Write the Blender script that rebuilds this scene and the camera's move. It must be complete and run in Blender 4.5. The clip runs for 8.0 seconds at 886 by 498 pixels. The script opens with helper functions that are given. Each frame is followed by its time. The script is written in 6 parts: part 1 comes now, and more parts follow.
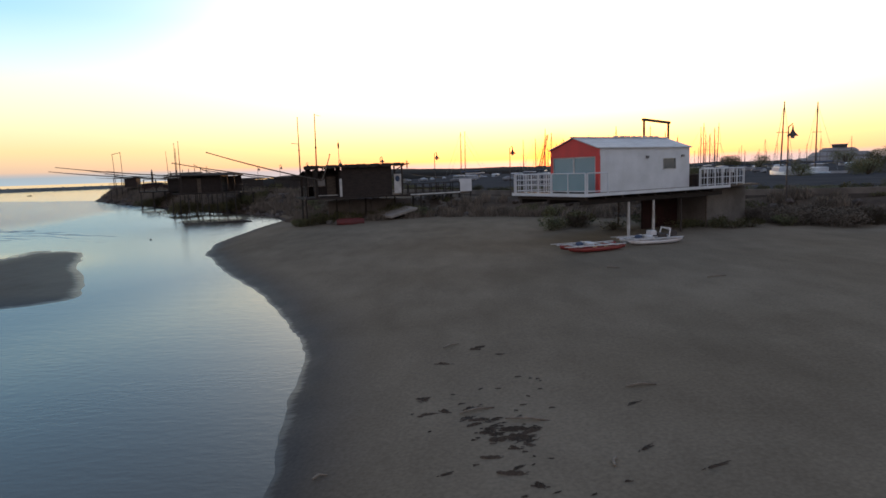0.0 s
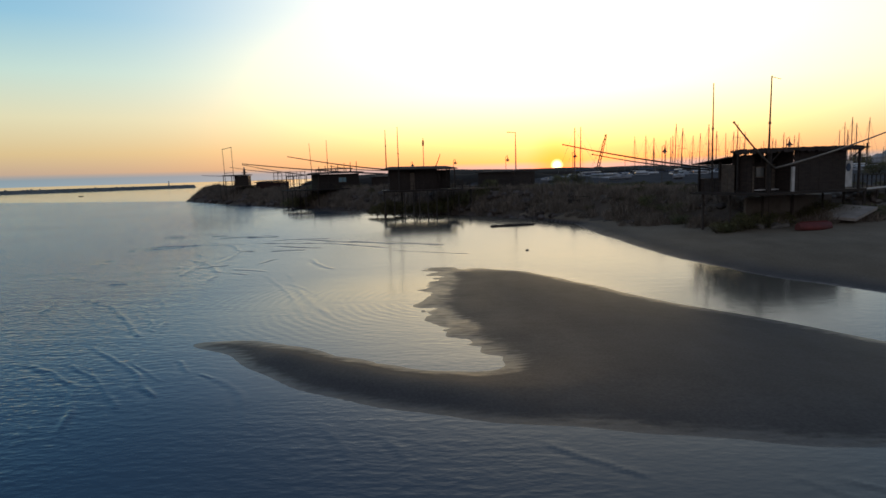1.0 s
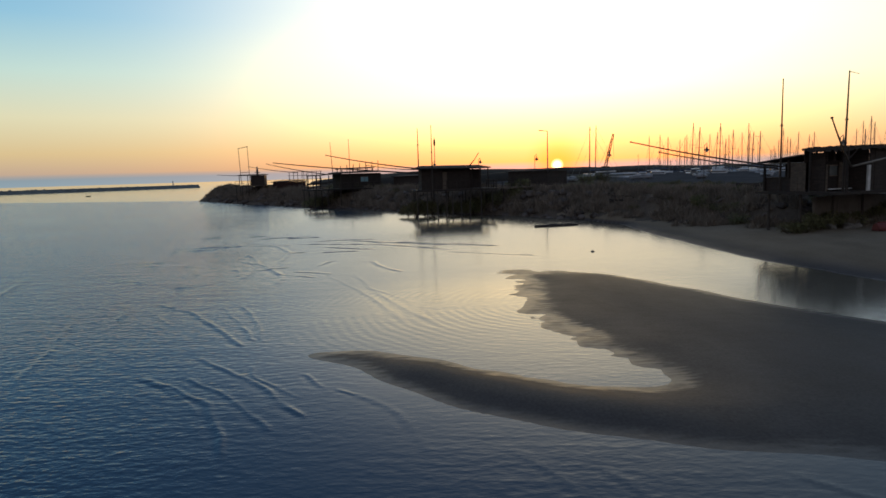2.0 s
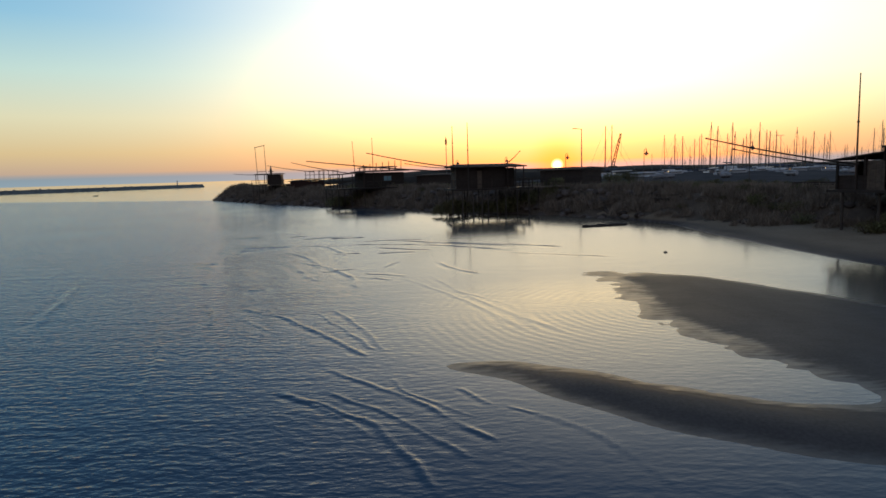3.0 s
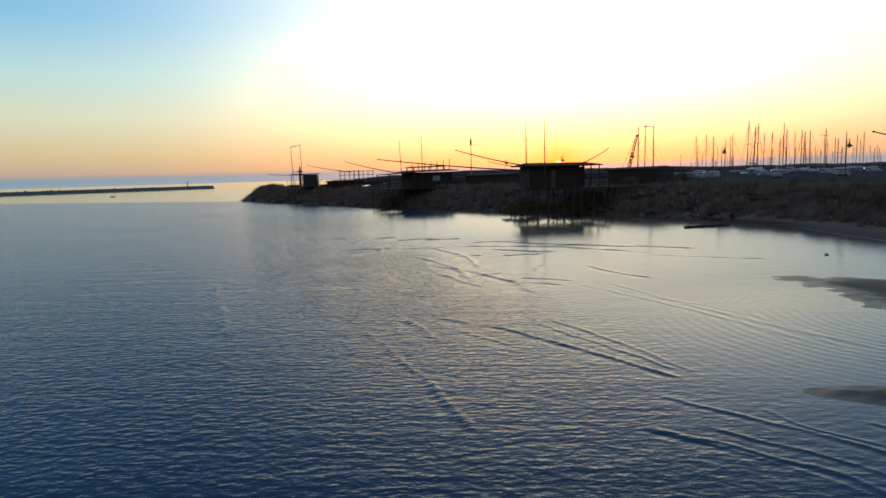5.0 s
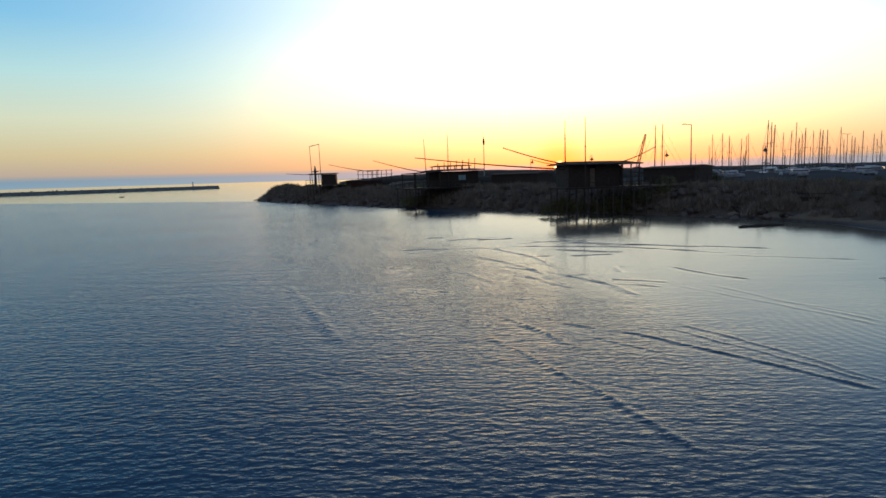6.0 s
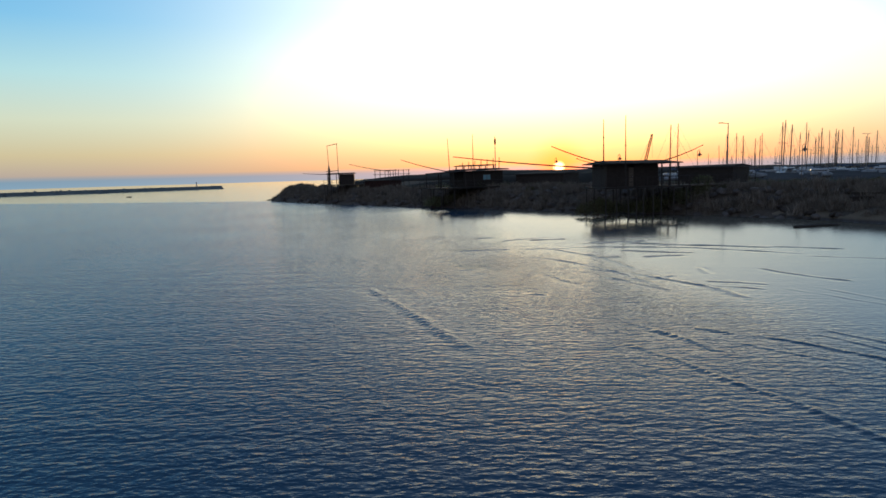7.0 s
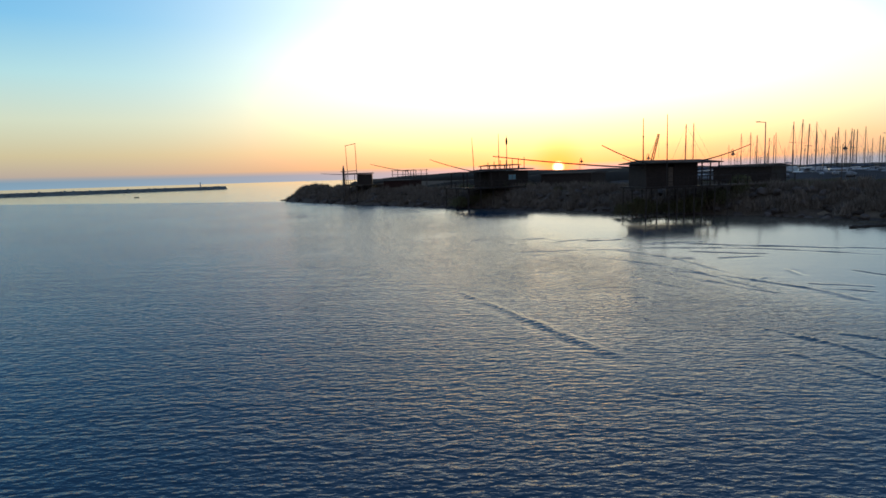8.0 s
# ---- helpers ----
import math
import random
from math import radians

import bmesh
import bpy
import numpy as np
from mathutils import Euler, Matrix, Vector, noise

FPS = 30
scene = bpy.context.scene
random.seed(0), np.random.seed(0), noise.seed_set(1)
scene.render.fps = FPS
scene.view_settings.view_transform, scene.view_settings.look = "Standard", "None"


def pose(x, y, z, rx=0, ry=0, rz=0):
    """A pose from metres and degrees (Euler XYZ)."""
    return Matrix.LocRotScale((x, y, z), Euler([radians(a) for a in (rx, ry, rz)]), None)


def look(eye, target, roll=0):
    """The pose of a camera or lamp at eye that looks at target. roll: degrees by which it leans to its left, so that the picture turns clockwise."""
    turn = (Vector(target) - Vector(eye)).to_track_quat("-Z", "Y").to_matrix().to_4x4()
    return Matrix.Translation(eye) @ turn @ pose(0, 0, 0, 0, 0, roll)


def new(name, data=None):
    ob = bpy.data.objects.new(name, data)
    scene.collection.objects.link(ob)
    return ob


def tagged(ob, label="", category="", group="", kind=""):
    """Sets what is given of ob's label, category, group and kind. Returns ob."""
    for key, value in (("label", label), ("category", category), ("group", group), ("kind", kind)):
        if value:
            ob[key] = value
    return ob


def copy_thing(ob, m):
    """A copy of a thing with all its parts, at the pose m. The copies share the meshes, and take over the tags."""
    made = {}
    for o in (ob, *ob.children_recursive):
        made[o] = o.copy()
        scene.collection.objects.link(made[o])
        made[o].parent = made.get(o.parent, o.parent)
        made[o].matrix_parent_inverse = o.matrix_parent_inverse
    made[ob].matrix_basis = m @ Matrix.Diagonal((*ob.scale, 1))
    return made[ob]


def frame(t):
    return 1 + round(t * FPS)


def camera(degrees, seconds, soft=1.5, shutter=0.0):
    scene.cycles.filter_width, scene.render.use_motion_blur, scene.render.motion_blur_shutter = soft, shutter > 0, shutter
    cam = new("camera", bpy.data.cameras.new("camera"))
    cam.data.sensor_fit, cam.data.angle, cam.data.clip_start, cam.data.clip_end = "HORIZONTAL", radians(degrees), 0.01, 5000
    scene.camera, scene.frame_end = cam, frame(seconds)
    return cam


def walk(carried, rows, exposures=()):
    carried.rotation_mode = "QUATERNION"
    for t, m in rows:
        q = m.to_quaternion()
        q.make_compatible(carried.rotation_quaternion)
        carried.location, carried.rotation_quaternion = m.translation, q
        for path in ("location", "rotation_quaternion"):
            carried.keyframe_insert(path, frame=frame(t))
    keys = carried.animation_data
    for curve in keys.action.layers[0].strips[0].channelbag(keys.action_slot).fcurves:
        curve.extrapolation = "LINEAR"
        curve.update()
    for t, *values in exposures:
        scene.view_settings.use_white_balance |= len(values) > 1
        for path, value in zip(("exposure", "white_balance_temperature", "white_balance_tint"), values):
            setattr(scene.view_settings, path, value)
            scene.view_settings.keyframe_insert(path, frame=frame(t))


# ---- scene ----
# ---------------------------------------------------------------- camera and its way
ROWS = [
    (0.0, 31.42, -15.67, 4.96, -0.19, -6.99, -1.85),
    (0.1, 28.51, -14.07, 4.92, -0.17, -6.97, -1.81),
    (0.2, 25.60, -12.38, 4.90, -0.08, -6.95, -1.76),
    (0.3, 22.69, -10.75, 4.87, 0.01, -6.93, -1.75),
    (0.4, 19.68, -9.23, 4.84, -0.01, -6.91, -1.77),
    (0.5, 16.75, -7.70, 4.81, -0.09, -6.90, -1.77),
    (0.6, 13.73, -6.28, 4.78, -0.11, -6.87, -1.75),
    (0.7, 10.67, -4.81, 4.77, -0.09, -6.82, -1.74),
    (0.8, 7.63, -3.48, 4.74, -0.07, -6.78, -1.74),
    (0.9, 4.65, -2.10, 4.77, -0.05, -6.75, -1.74),
    (1.0, 1.77, -0.92, 4.81, -0.05, -6.75, -1.73),
    (1.1, 1.43, -0.74, 4.83, -0.02, -6.76, -1.79),
    (1.2, 1.09, -0.56, 4.84, 0.00, -6.76, -1.85),
    (1.5, -0.05, -0.15, 4.85, -0.02, -6.76, -1.79),
    (3.0, -5.71, 1.89, 4.84, -0.03, -6.78, -1.74),
    (3.5, -7.57, 2.59, 4.82, 0.04, -6.71, -1.74),
    (4.0, -9.44, 3.27, 4.79, 0.08, -6.64, -1.69),
    (4.5, -11.31, 3.92, 4.77, 0.07, -6.62, -1.69),
    (6.0, -16.93, 5.71, 4.74, 0.19, -6.60, -1.74),
    (6.5, -18.82, 6.24, 4.75, 0.16, -6.60, -1.71),
    (7.0, -20.71, 6.72, 4.76, 0.12, -6.58, -1.72),
    (7.5, -22.62, 7.17, 4.79, 0.09, -6.56, -1.76),
    (8.0, -24.53, 7.58, 4.83, 0.06, -6.56, -1.77)
]
cam = camera(70, 8.0, soft=1.6)
walk(cam, [(t, pose(x, y, z, 90 + p, 0, w) @ pose(0, 0, 0, 0, 0, r)) for t, x, y, z, w, p, r in ROWS],
     exposures=[(0.0, 0.70, 6650, 15), (0.2, 0.36, 6600, 13), (0.5, 0.14, 6450, 11), (1.0, 0.07, 6350, 10), (4.0, 0.05, 6050, 9), (6.5, 0.05, 5450, 4), (8.0, 0.05, 5350, 4)])

# ---------------------------------------------------------------- world, sun
SUN_AZ, SUN_EL = radians(10.4), radians(0.48)          # azimuth from +y towards +x
SUN_DIR = Vector((math.sin(SUN_AZ) * math.cos(SUN_EL), math.cos(SUN_AZ) * math.cos(SUN_EL), math.sin(SUN_EL)))


def make_world():
    w = bpy.data.worlds.new("sky")
    w.use_nodes = True
    nt = w.node_tree
    nt.nodes.clear()
    N, L = nt.nodes.new, nt.links.new
    tc = N("ShaderNodeTexCoord")
    sep = N("ShaderNodeSeparateXYZ")
    L(tc.outputs["Generated"], sep.inputs[0])

    def ramp(rows):
        r = N("ShaderNodeValToRGB")
        r.color_ramp.interpolation = "LINEAR"
        el = r.color_ramp.elements
        while len(el) < len(rows):
            el.new(0.5)
        for e, (p, c) in zip(el, rows):
            e.position, e.color = p, (*c, 1)
        L(sep.outputs["Z"], r.inputs[0])
        return r

    away = ramp([(0.0, (0.24, 0.34, 0.39)), (0.0100, (0.20, 0.30, 0.35)), (0.0140, (0.45, 0.35, 0.27)), (0.042, (0.59, 0.46, 0.255)),
                 (0.09, (0.64, 0.61, 0.41)), (0.15, (0.47, 0.63, 0.57)), (0.22, (0.23, 0.47, 0.62)), (0.30, (0.16, 0.37, 0.58)),
                 (0.45, (0.12, 0.26, 0.45)), (0.7, (0.15, 0.24, 0.38)), (1.0, (0.17, 0.22, 0.32))])
    near = ramp([(0.0, (0.40, 0.40, 0.40)), (0.009, (0.42, 0.38, 0.36)), (0.015, (0.96, 0.48, 0.16)), (0.04, (1.0, 0.61, 0.275)), (0.075, (1.0, 0.80, 0.48)),
                 (0.12, (1.0, 0.91, 0.71)), (0.18, (0.97, 0.96, 0.83)), (0.26, (0.89, 0.95, 0.93)), (0.38, (0.54, 0.66, 0.76)),
                 (0.6, (0.20, 0.31, 0.48)), (1.0, (0.17, 0.22, 0.32))])
    back = ramp([(0.0, (0.34, 0.33, 0.37)), (0.05, (0.46, 0.38, 0.39)), (0.12, (0.56, 0.46, 0.44)), (0.25, (0.50, 0.46, 0.47)), (0.45, (0.33, 0.36, 0.42)),
                 (0.7, (0.22, 0.27, 0.36)), (1.0, (0.17, 0.22, 0.32))])
    # angle in plan from the sun
    flat = N("ShaderNodeVectorMath")
    flat.operation = "MULTIPLY"
    flat.inputs[1].default_value = (1, 1, 0)
    L(tc.outputs["Generated"], flat.inputs[0])
    norm = N("ShaderNodeVectorMath")
    norm.operation = "NORMALIZE"
    L(flat.outputs[0], norm.inputs[0])
    dot = N("ShaderNodeVectorMath")
    dot.operation = "DOT_PRODUCT"
    dot.inputs[1].default_value = (math.sin(SUN_AZ), math.cos(SUN_AZ), 0)
    L(norm.outputs[0], dot.inputs[0])
    ang = N("ShaderNodeMath")
    ang.operation = "ARCCOSINE"
    L(dot.outputs["Value"], ang.inputs[0])
    fac = N("ShaderNodeMapRange")
    fac.interpolation_type = "SMOOTHSTEP"
    fac.inputs["From Min"].default_value, fac.inputs["From Max"].default_value = 0.0, radians(47)
    fac.inputs["To Min"].default_value, fac.inputs["To Max"].default_value = 1.0, 0.0
    L(ang.outputs[0], fac.inputs["Value"])
    mix = N("ShaderNodeMix")
    mix.data_type = "RGBA"
    L(fac.outputs[0], mix.inputs["Factor"])
    gain = N("ShaderNodeVectorMath")
    gain.operation = "SCALE"
    gain.inputs["Scale"].default_value = 1.04
    L(near.outputs[0], gain.inputs[0])
    rear = N("ShaderNodeMapRange")
    rear.interpolation_type = "SMOOTHSTEP"
    rear.inputs["From Min"].default_value, rear.inputs["From Max"].default_value = radians(60), radians(130)
    L(ang.outputs[0], rear.inputs["Value"])
    side = N("ShaderNodeMix")
    side.data_type = "RGBA"
    L(rear.outputs[0], side.inputs["Factor"])
    L(away.outputs[0], side.inputs["A"])
    L(back.outputs[0], side.inputs["B"])
    L(side.outputs["Result"], mix.inputs["A"])
    L(gain.outputs[0], mix.inputs["B"])
    # the sun's own disc and the glow close round it
    sd = N("ShaderNodeVectorMath")
    sd.operation = "DOT_PRODUCT"
    sd.inputs[1].default_value = SUN_DIR
    L(tc.outputs["Generated"], sd.inputs[0])
    sang = N("ShaderNodeMath")
    sang.operation = "ARCCOSINE"
    L(sd.outputs["Value"], sang.inputs[0])
    disc = N("ShaderNodeMapRange")
    disc.interpolation_type = "SMOOTHSTEP"
    disc.inputs["From Min"].default_value, disc.inputs["From Max"].default_value = radians(0.12), radians(0.62)
    disc.inputs["To Min"].default_value, disc.inputs["To Max"].default_value = 4.0, 0.0
    L(sang.outputs[0], disc.inputs["Value"])
    halo = N("ShaderNodeMapRange")
    halo.interpolation_type = "SMOOTHSTEP"
    halo.inputs["From Min"].default_value, halo.inputs["From Max"].default_value = radians(0.3), radians(3.2)
    halo.inputs["To Min"].default_value, halo.inputs["To Max"].default_value = 0.8, 0.0
    L(sang.outputs[0], halo.inputs["Value"])
    ring = N("ShaderNodeMix")
    ring.data_type = "RGBA"
    ring.inputs["B"].default_value = (2.0, 0.40, 0.05, 1)
    L(halo.outputs[0], ring.inputs["Factor"])
    L(mix.outputs["Result"], ring.inputs["A"])
    glow = N("ShaderNodeMix")
    glow.data_type, glow.blend_type, glow.clamp_factor = "RGBA", "ADD", False
    glow.inputs["B"].default_value = (1.0, 0.70, 0.32, 1)
    L(disc.outputs[0], glow.inputs["Factor"])
    L(ring.outputs["Result"], glow.inputs["A"])
    # the overbright part of the sky above the sun
    wide = N("ShaderNodeMapRange")
    wide.interpolation_type = "SMOOTHSTEP"
    wide.inputs["From Min"].default_value, wide.inputs["From Max"].default_value = 0.0, radians(38.5)
    wide.inputs["To Min"].default_value, wide.inputs["To Max"].default_value = 1.0, 0.0
    L(ang.outputs[0], wide.inputs["Value"])
    rise = ramp([(0.0, (0.0, 0.0, 0.0)), (0.011, (0.06, 0.01, 0.0)), (0.03, (0.70, 0.05, 0.01)), (0.07, (1.20, 0.48, 0.04)), (0.12, (1.70, 1.02, 0.20)), (0.18, (1.55, 1.0, 0.26)), (0.24, (0.85, 0.58, 0.18)), (0.285, (0.80, 0.55, 0.18)),
                 (0.40, (0.5, 0.38, 0.20)), (0.6, (0.0, 0.0, 0.0))])
    over = N("ShaderNodeMix")
    over.data_type, over.blend_type, over.clamp_factor = "RGBA", "ADD", False
    soft = N("ShaderNodeMath")
    soft.operation = "POWER"
    soft.inputs[1].default_value = 1.4
    L(wide.outputs[0], soft.inputs[0])
    L(soft.outputs[0], over.inputs["Factor"])
    L(glow.outputs["Result"], over.inputs["A"])
    L(rise.outputs[0], over.inputs["B"])
    bg = N("ShaderNodeBackground")
    bg.inputs["Strength"].default_value = SKY
    L(over.outputs["Result"], bg.inputs["Color"])
    # thin share of the computed atmosphere
    sky = N("ShaderNodeTexSky")
    sky.sky_type, sky.sun_disc = "NISHITA", False
    sky.sun_elevation, sky.sun_rotation = SUN_EL, SUN_AZ
    bg2 = N("ShaderNodeBackground")
    bg2.inputs["Strength"].default_value = 0.05
    L(sky.outputs[0], bg2.inputs["Color"])
    both = N("ShaderNodeAddShader")
    out = N("ShaderNodeOutputWorld")
    L(bg.outputs[0], both.inputs[0])
    L(bg2.outputs[0], both.inputs[1])
    L(both.outputs[0], out.inputs[0])
    scene.world = w


SKY = 1.0
make_world()
sun_data = bpy.data.lights.new("sun", "SUN")
sun_data.energy, sun_data.angle, sun_data.color = 2.0, radians(0.53), (1.0, 0.55, 0.25)
sun_lamp = new("sun", sun_data)
sun_lamp.matrix_world = look(SUN_DIR * 100, (0, 0, 0))


# ---------------------------------------------------------------- materials
def material(name, color, rough=0.7, metal=0.0, color2=None, scale=3.0, detail=6.0, bump=0.0, bump_scale=None, grain=0.0,
             stretch=(1, 1, 1), vary=0.0, island=False, world=False, spec=0.5):
    """Two colours mixed by a large noise, a fine grain, bump, and a difference from piece to piece."""
    m = bpy.data.materials.new(name)
    m.use_nodes = True
    nt = m.node_tree
    N, L = nt.nodes.new, nt.links.new
    b = nt.nodes["Principled BSDF"]
    b.inputs["Roughness"].default_value, b.inputs["Metallic"].default_value = rough, metal
    b.inputs["Specular IOR Level"].default_value = spec
    tc = N("ShaderNodeTexCoord")
    vec = tc.outputs["Object"]
    if world:
        vec = N("ShaderNodeNewGeometry").outputs["Position"]
    mp = N("ShaderNodeMapping")
    mp.inputs["Scale"].default_value = stretch
    L(vec, mp.inputs["Vector"])
    n1 = N("ShaderNodeTexNoise")
    n1.inputs["Scale"].default_value, n1.inputs["Detail"].default_value = scale, detail
    L(mp.outputs[0], n1.inputs["Vector"])
    n2 = N("ShaderNodeTexNoise")
    n2.inputs["Scale"].default_value, n2.inputs["Detail"].default_value = scale * 9, 3
    L(mp.outputs[0], n2.inputs["Vector"])
    st = N("ShaderNodeMapRange")
    st.inputs["From Min"].default_value, st.inputs["From Max"].default_value = 0.35, 0.65
    L(n1.outputs[0], st.inputs["Value"])
    mx = N("ShaderNodeMix")
    mx.data_type = "RGBA"
    c2 = color2 or tuple(c * 0.7 for c in color)
    mx.inputs["A"].default_value, mx.inputs["B"].default_value = (*color, 1), (*c2, 1)
    L(st.outputs[0], mx.inputs["Factor"])
    hsv = N("ShaderNodeHueSaturation")
    val = N("ShaderNodeMath")
    val.operation = "MULTIPLY_ADD"
    val.inputs[1].default_value, val.inputs[2].default_value = grain * 2, 1 - grain
    L(n2.outputs[0], val.inputs[0])
    last = val.outputs[0]
    if vary:
        src = N("ShaderNodeNewGeometry").outputs["Random Per Island"] if island else N("ShaderNodeObjectInfo").outputs["Random"]
        v2 = N("ShaderNodeMath")
        v2.operation = "MULTIPLY_ADD"
        v2.inputs[1].default_value, v2.inputs[2].default_value = vary * 2, 1 - vary
        L(src, v2.inputs[0])
        v3 = N("ShaderNodeMath")
        v3.operation = "MULTIPLY"
        L(v2.outputs[0], v3.inputs[0])
        L(last, v3.inputs[1])
        last = v3.outputs[0]
    L(last, hsv.inputs["Value"])
    L(mx.outputs["Result"], hsv.inputs["Color"])
    L(hsv.outputs[0], b.inputs["Base Color"])
    if bump:
        bp = N("ShaderNodeBump")
        bp.inputs["Strength"].default_value, bp.inputs["Distance"].default_value = min(1, bump), 0.05
        n3 = N("ShaderNodeTexNoise")
        n3.inputs["Scale"].default_value, n3.inputs["Detail"].default_value = bump_scale or scale * 4, 6
        L(mp.outputs[0], n3.inputs["Vector"])
        L(n3.outputs[0], bp.inputs["Height"])
        L(bp.outputs[0], b.inputs["Normal"])
    return m


def sand_material():
    """Sand: dry and pale above, dark and shining where it is wet close to the water's level."""
    m = bpy.data.materials.new("sand")
    m.use_nodes = True
    nt = m.node_tree
    N, L = nt.nodes.new, nt.links.new
    b = nt.nodes["Principled BSDF"]
    geo = N("ShaderNodeNewGeometry")
    sep = N("ShaderNodeSeparateXYZ")
    L(geo.outputs["Position"], sep.inputs[0])

    def noise_tex(scale, detail=5, stretch=None):
        n = N("ShaderNodeTexNoise")
        n.inputs["Scale"].default_value, n.inputs["Detail"].default_value = scale, detail
        src = geo.outputs["Position"]
        if stretch:
            mp = N("ShaderNodeMapping")
            mp.inputs["Scale"].default_value = stretch
            mp.inputs["Rotation"].default_value = (0, 0, radians(25))
            L(src, mp.inputs[0])
            src = mp.outputs[0]
        L(src, n.inputs["Vector"])
        return n.outputs[0]

    big, mid, fine = noise_tex(0.13, 4), noise_tex(0.9, 6, (1, 0.45, 1)), noise_tex(14, 4)
    wob = N("ShaderNodeMath")
    wob.operation = "MULTIPLY_ADD"
    wob.inputs[1].default_value = 0.10
    L(mid, wob.inputs[0])
    L(sep.outputs["Z"], wob.inputs[2])
    wet = N("ShaderNodeMapRange")
    wet.interpolation_type = "SMOOTHSTEP"
    wet.inputs["From Min"].default_value, wet.inputs["From Max"].default_value = 0.12, 0.42
    wet.inputs["To Min"].default_value, wet.inputs["To Max"].default_value = 1, 0
    L(wob.outputs[0], wet.inputs["Value"])
    tone = N("ShaderNodeMix")
    tone.data_type = "RGBA"
    tone.inputs["A"].default_value, tone.inputs["B"].default_value = (0.124, 0.101, 0.076, 1), (0.158, 0.131, 0.101, 1)
    s1 = N("ShaderNodeMapRange")
    s1.inputs["From Min"].default_value, s1.inputs["From Max"].default_value = 0.36, 0.64
    L(big, s1.inputs["Value"])
    L(s1.outputs[0], tone.inputs["Factor"])
    spots = N("ShaderNodeMapRange")
    spots.inputs["From Min"].default_value, spots.inputs["From Max"].default_value = 0.3, 0.75
    spots.inputs["To Min"].default_value, spots.inputs["To Max"].default_value = 1.12, 0.86
    L(mid, spots.inputs["Value"])
    gr = N("ShaderNodeMapRange")
    gr.inputs["From Min"].default_value, gr.inputs["From Max"].default_value = 0.3, 0.7
    gr.inputs["To Min"].default_value, gr.inputs["To Max"].default_value = 0.86, 1.14
    L(fine, gr.inputs["Value"])
    pr = N("ShaderNodeMath")
    pr.operation = "MULTIPLY"
    L(spots.outputs[0], pr.inputs[0])
    L(gr.outputs[0], pr.inputs[1])
    hsv = N("ShaderNodeHueSaturation")
    L(pr.outputs[0], hsv.inputs["Value"])
    L(tone.outputs["Result"], hsv.inputs["Color"])
    damp = N("ShaderNodeMix")
    damp.data_type = "RGBA"
    wv = N("ShaderNodeHueSaturation")
    wv.inputs["Color"].default_value = (0.049, 0.046, 0.046, 1)
    L(pr.outputs[0], wv.inputs["Value"])
    L(wv.outputs[0], damp.inputs["B"])
    L(hsv.outputs[0], damp.inputs["A"])
    L(wet.outputs[0], damp.inputs["Factor"])
    L(damp.outputs["Result"], b.inputs["Base Color"])
    streak = noise_tex(5.0, 6, (0.35, 1.5, 1))
    level = N("ShaderNodeMath")                          # height above the water, torn by small ripples in the sand
    level.operation = "MULTIPLY_ADD"
    level.inputs[1].default_value = 0.085
    L(streak, level.inputs[0])
    zl = N("ShaderNodeMath")
    zl.operation = "SUBTRACT"
    zl.inputs[1].default_value = 0.0425
    L(sep.outputs["Z"], zl.inputs[0])
    L(zl.outputs[0], level.inputs[2])
    film = N("ShaderNodeMapRange")                       # the last thin film of water
    film.interpolation_type = "SMOOTHSTEP"
    film.inputs["From Min"].default_value, film.inputs["From Max"].default_value = 0.002, 0.03
    film.inputs["To Min"].default_value, film.inputs["To Max"].default_value = 0.28, 0.44
    L(level.outputs[0], film.inputs["Value"])
    ro = N("ShaderNodeMix")
    ro.inputs["A"].default_value = 0.95
    L(wet.outputs[0], ro.inputs["Factor"])
    L(film.outputs[0], ro.inputs["B"])
    L(ro.outputs[0], b.inputs["Roughness"])
    gloss = N("ShaderNodeMapRange")
    gloss.inputs["From Min"].default_value, gloss.inputs["From Max"].default_value = 0.0, 0.035
    gloss.inputs["To Min"].default_value, gloss.inputs["To Max"].default_value = 0.07, 0.014
    L(level.outputs[0], gloss.inputs["Value"])
    L(gloss.outputs[0], b.inputs["Specular IOR Level"])
    bp = N("ShaderNodeBump")
    bp.inputs["Strength"].default_value, bp.inputs["Distance"].default_value = 0.55, 0.07
    bs = N("ShaderNodeMapRange")
    bs.inputs["To Min"].default_value, bs.inputs["To Max"].default_value = 0.55, 0.16
    L(wet.outputs[0], bs.inputs["Value"])
    L(bs.outputs[0], bp.inputs["Strength"])
    lumps = noise_tex(2.2, 7)
    L(lumps, bp.inputs["Height"])
    L(bp.outputs[0], b.inputs["Normal"])
    return m


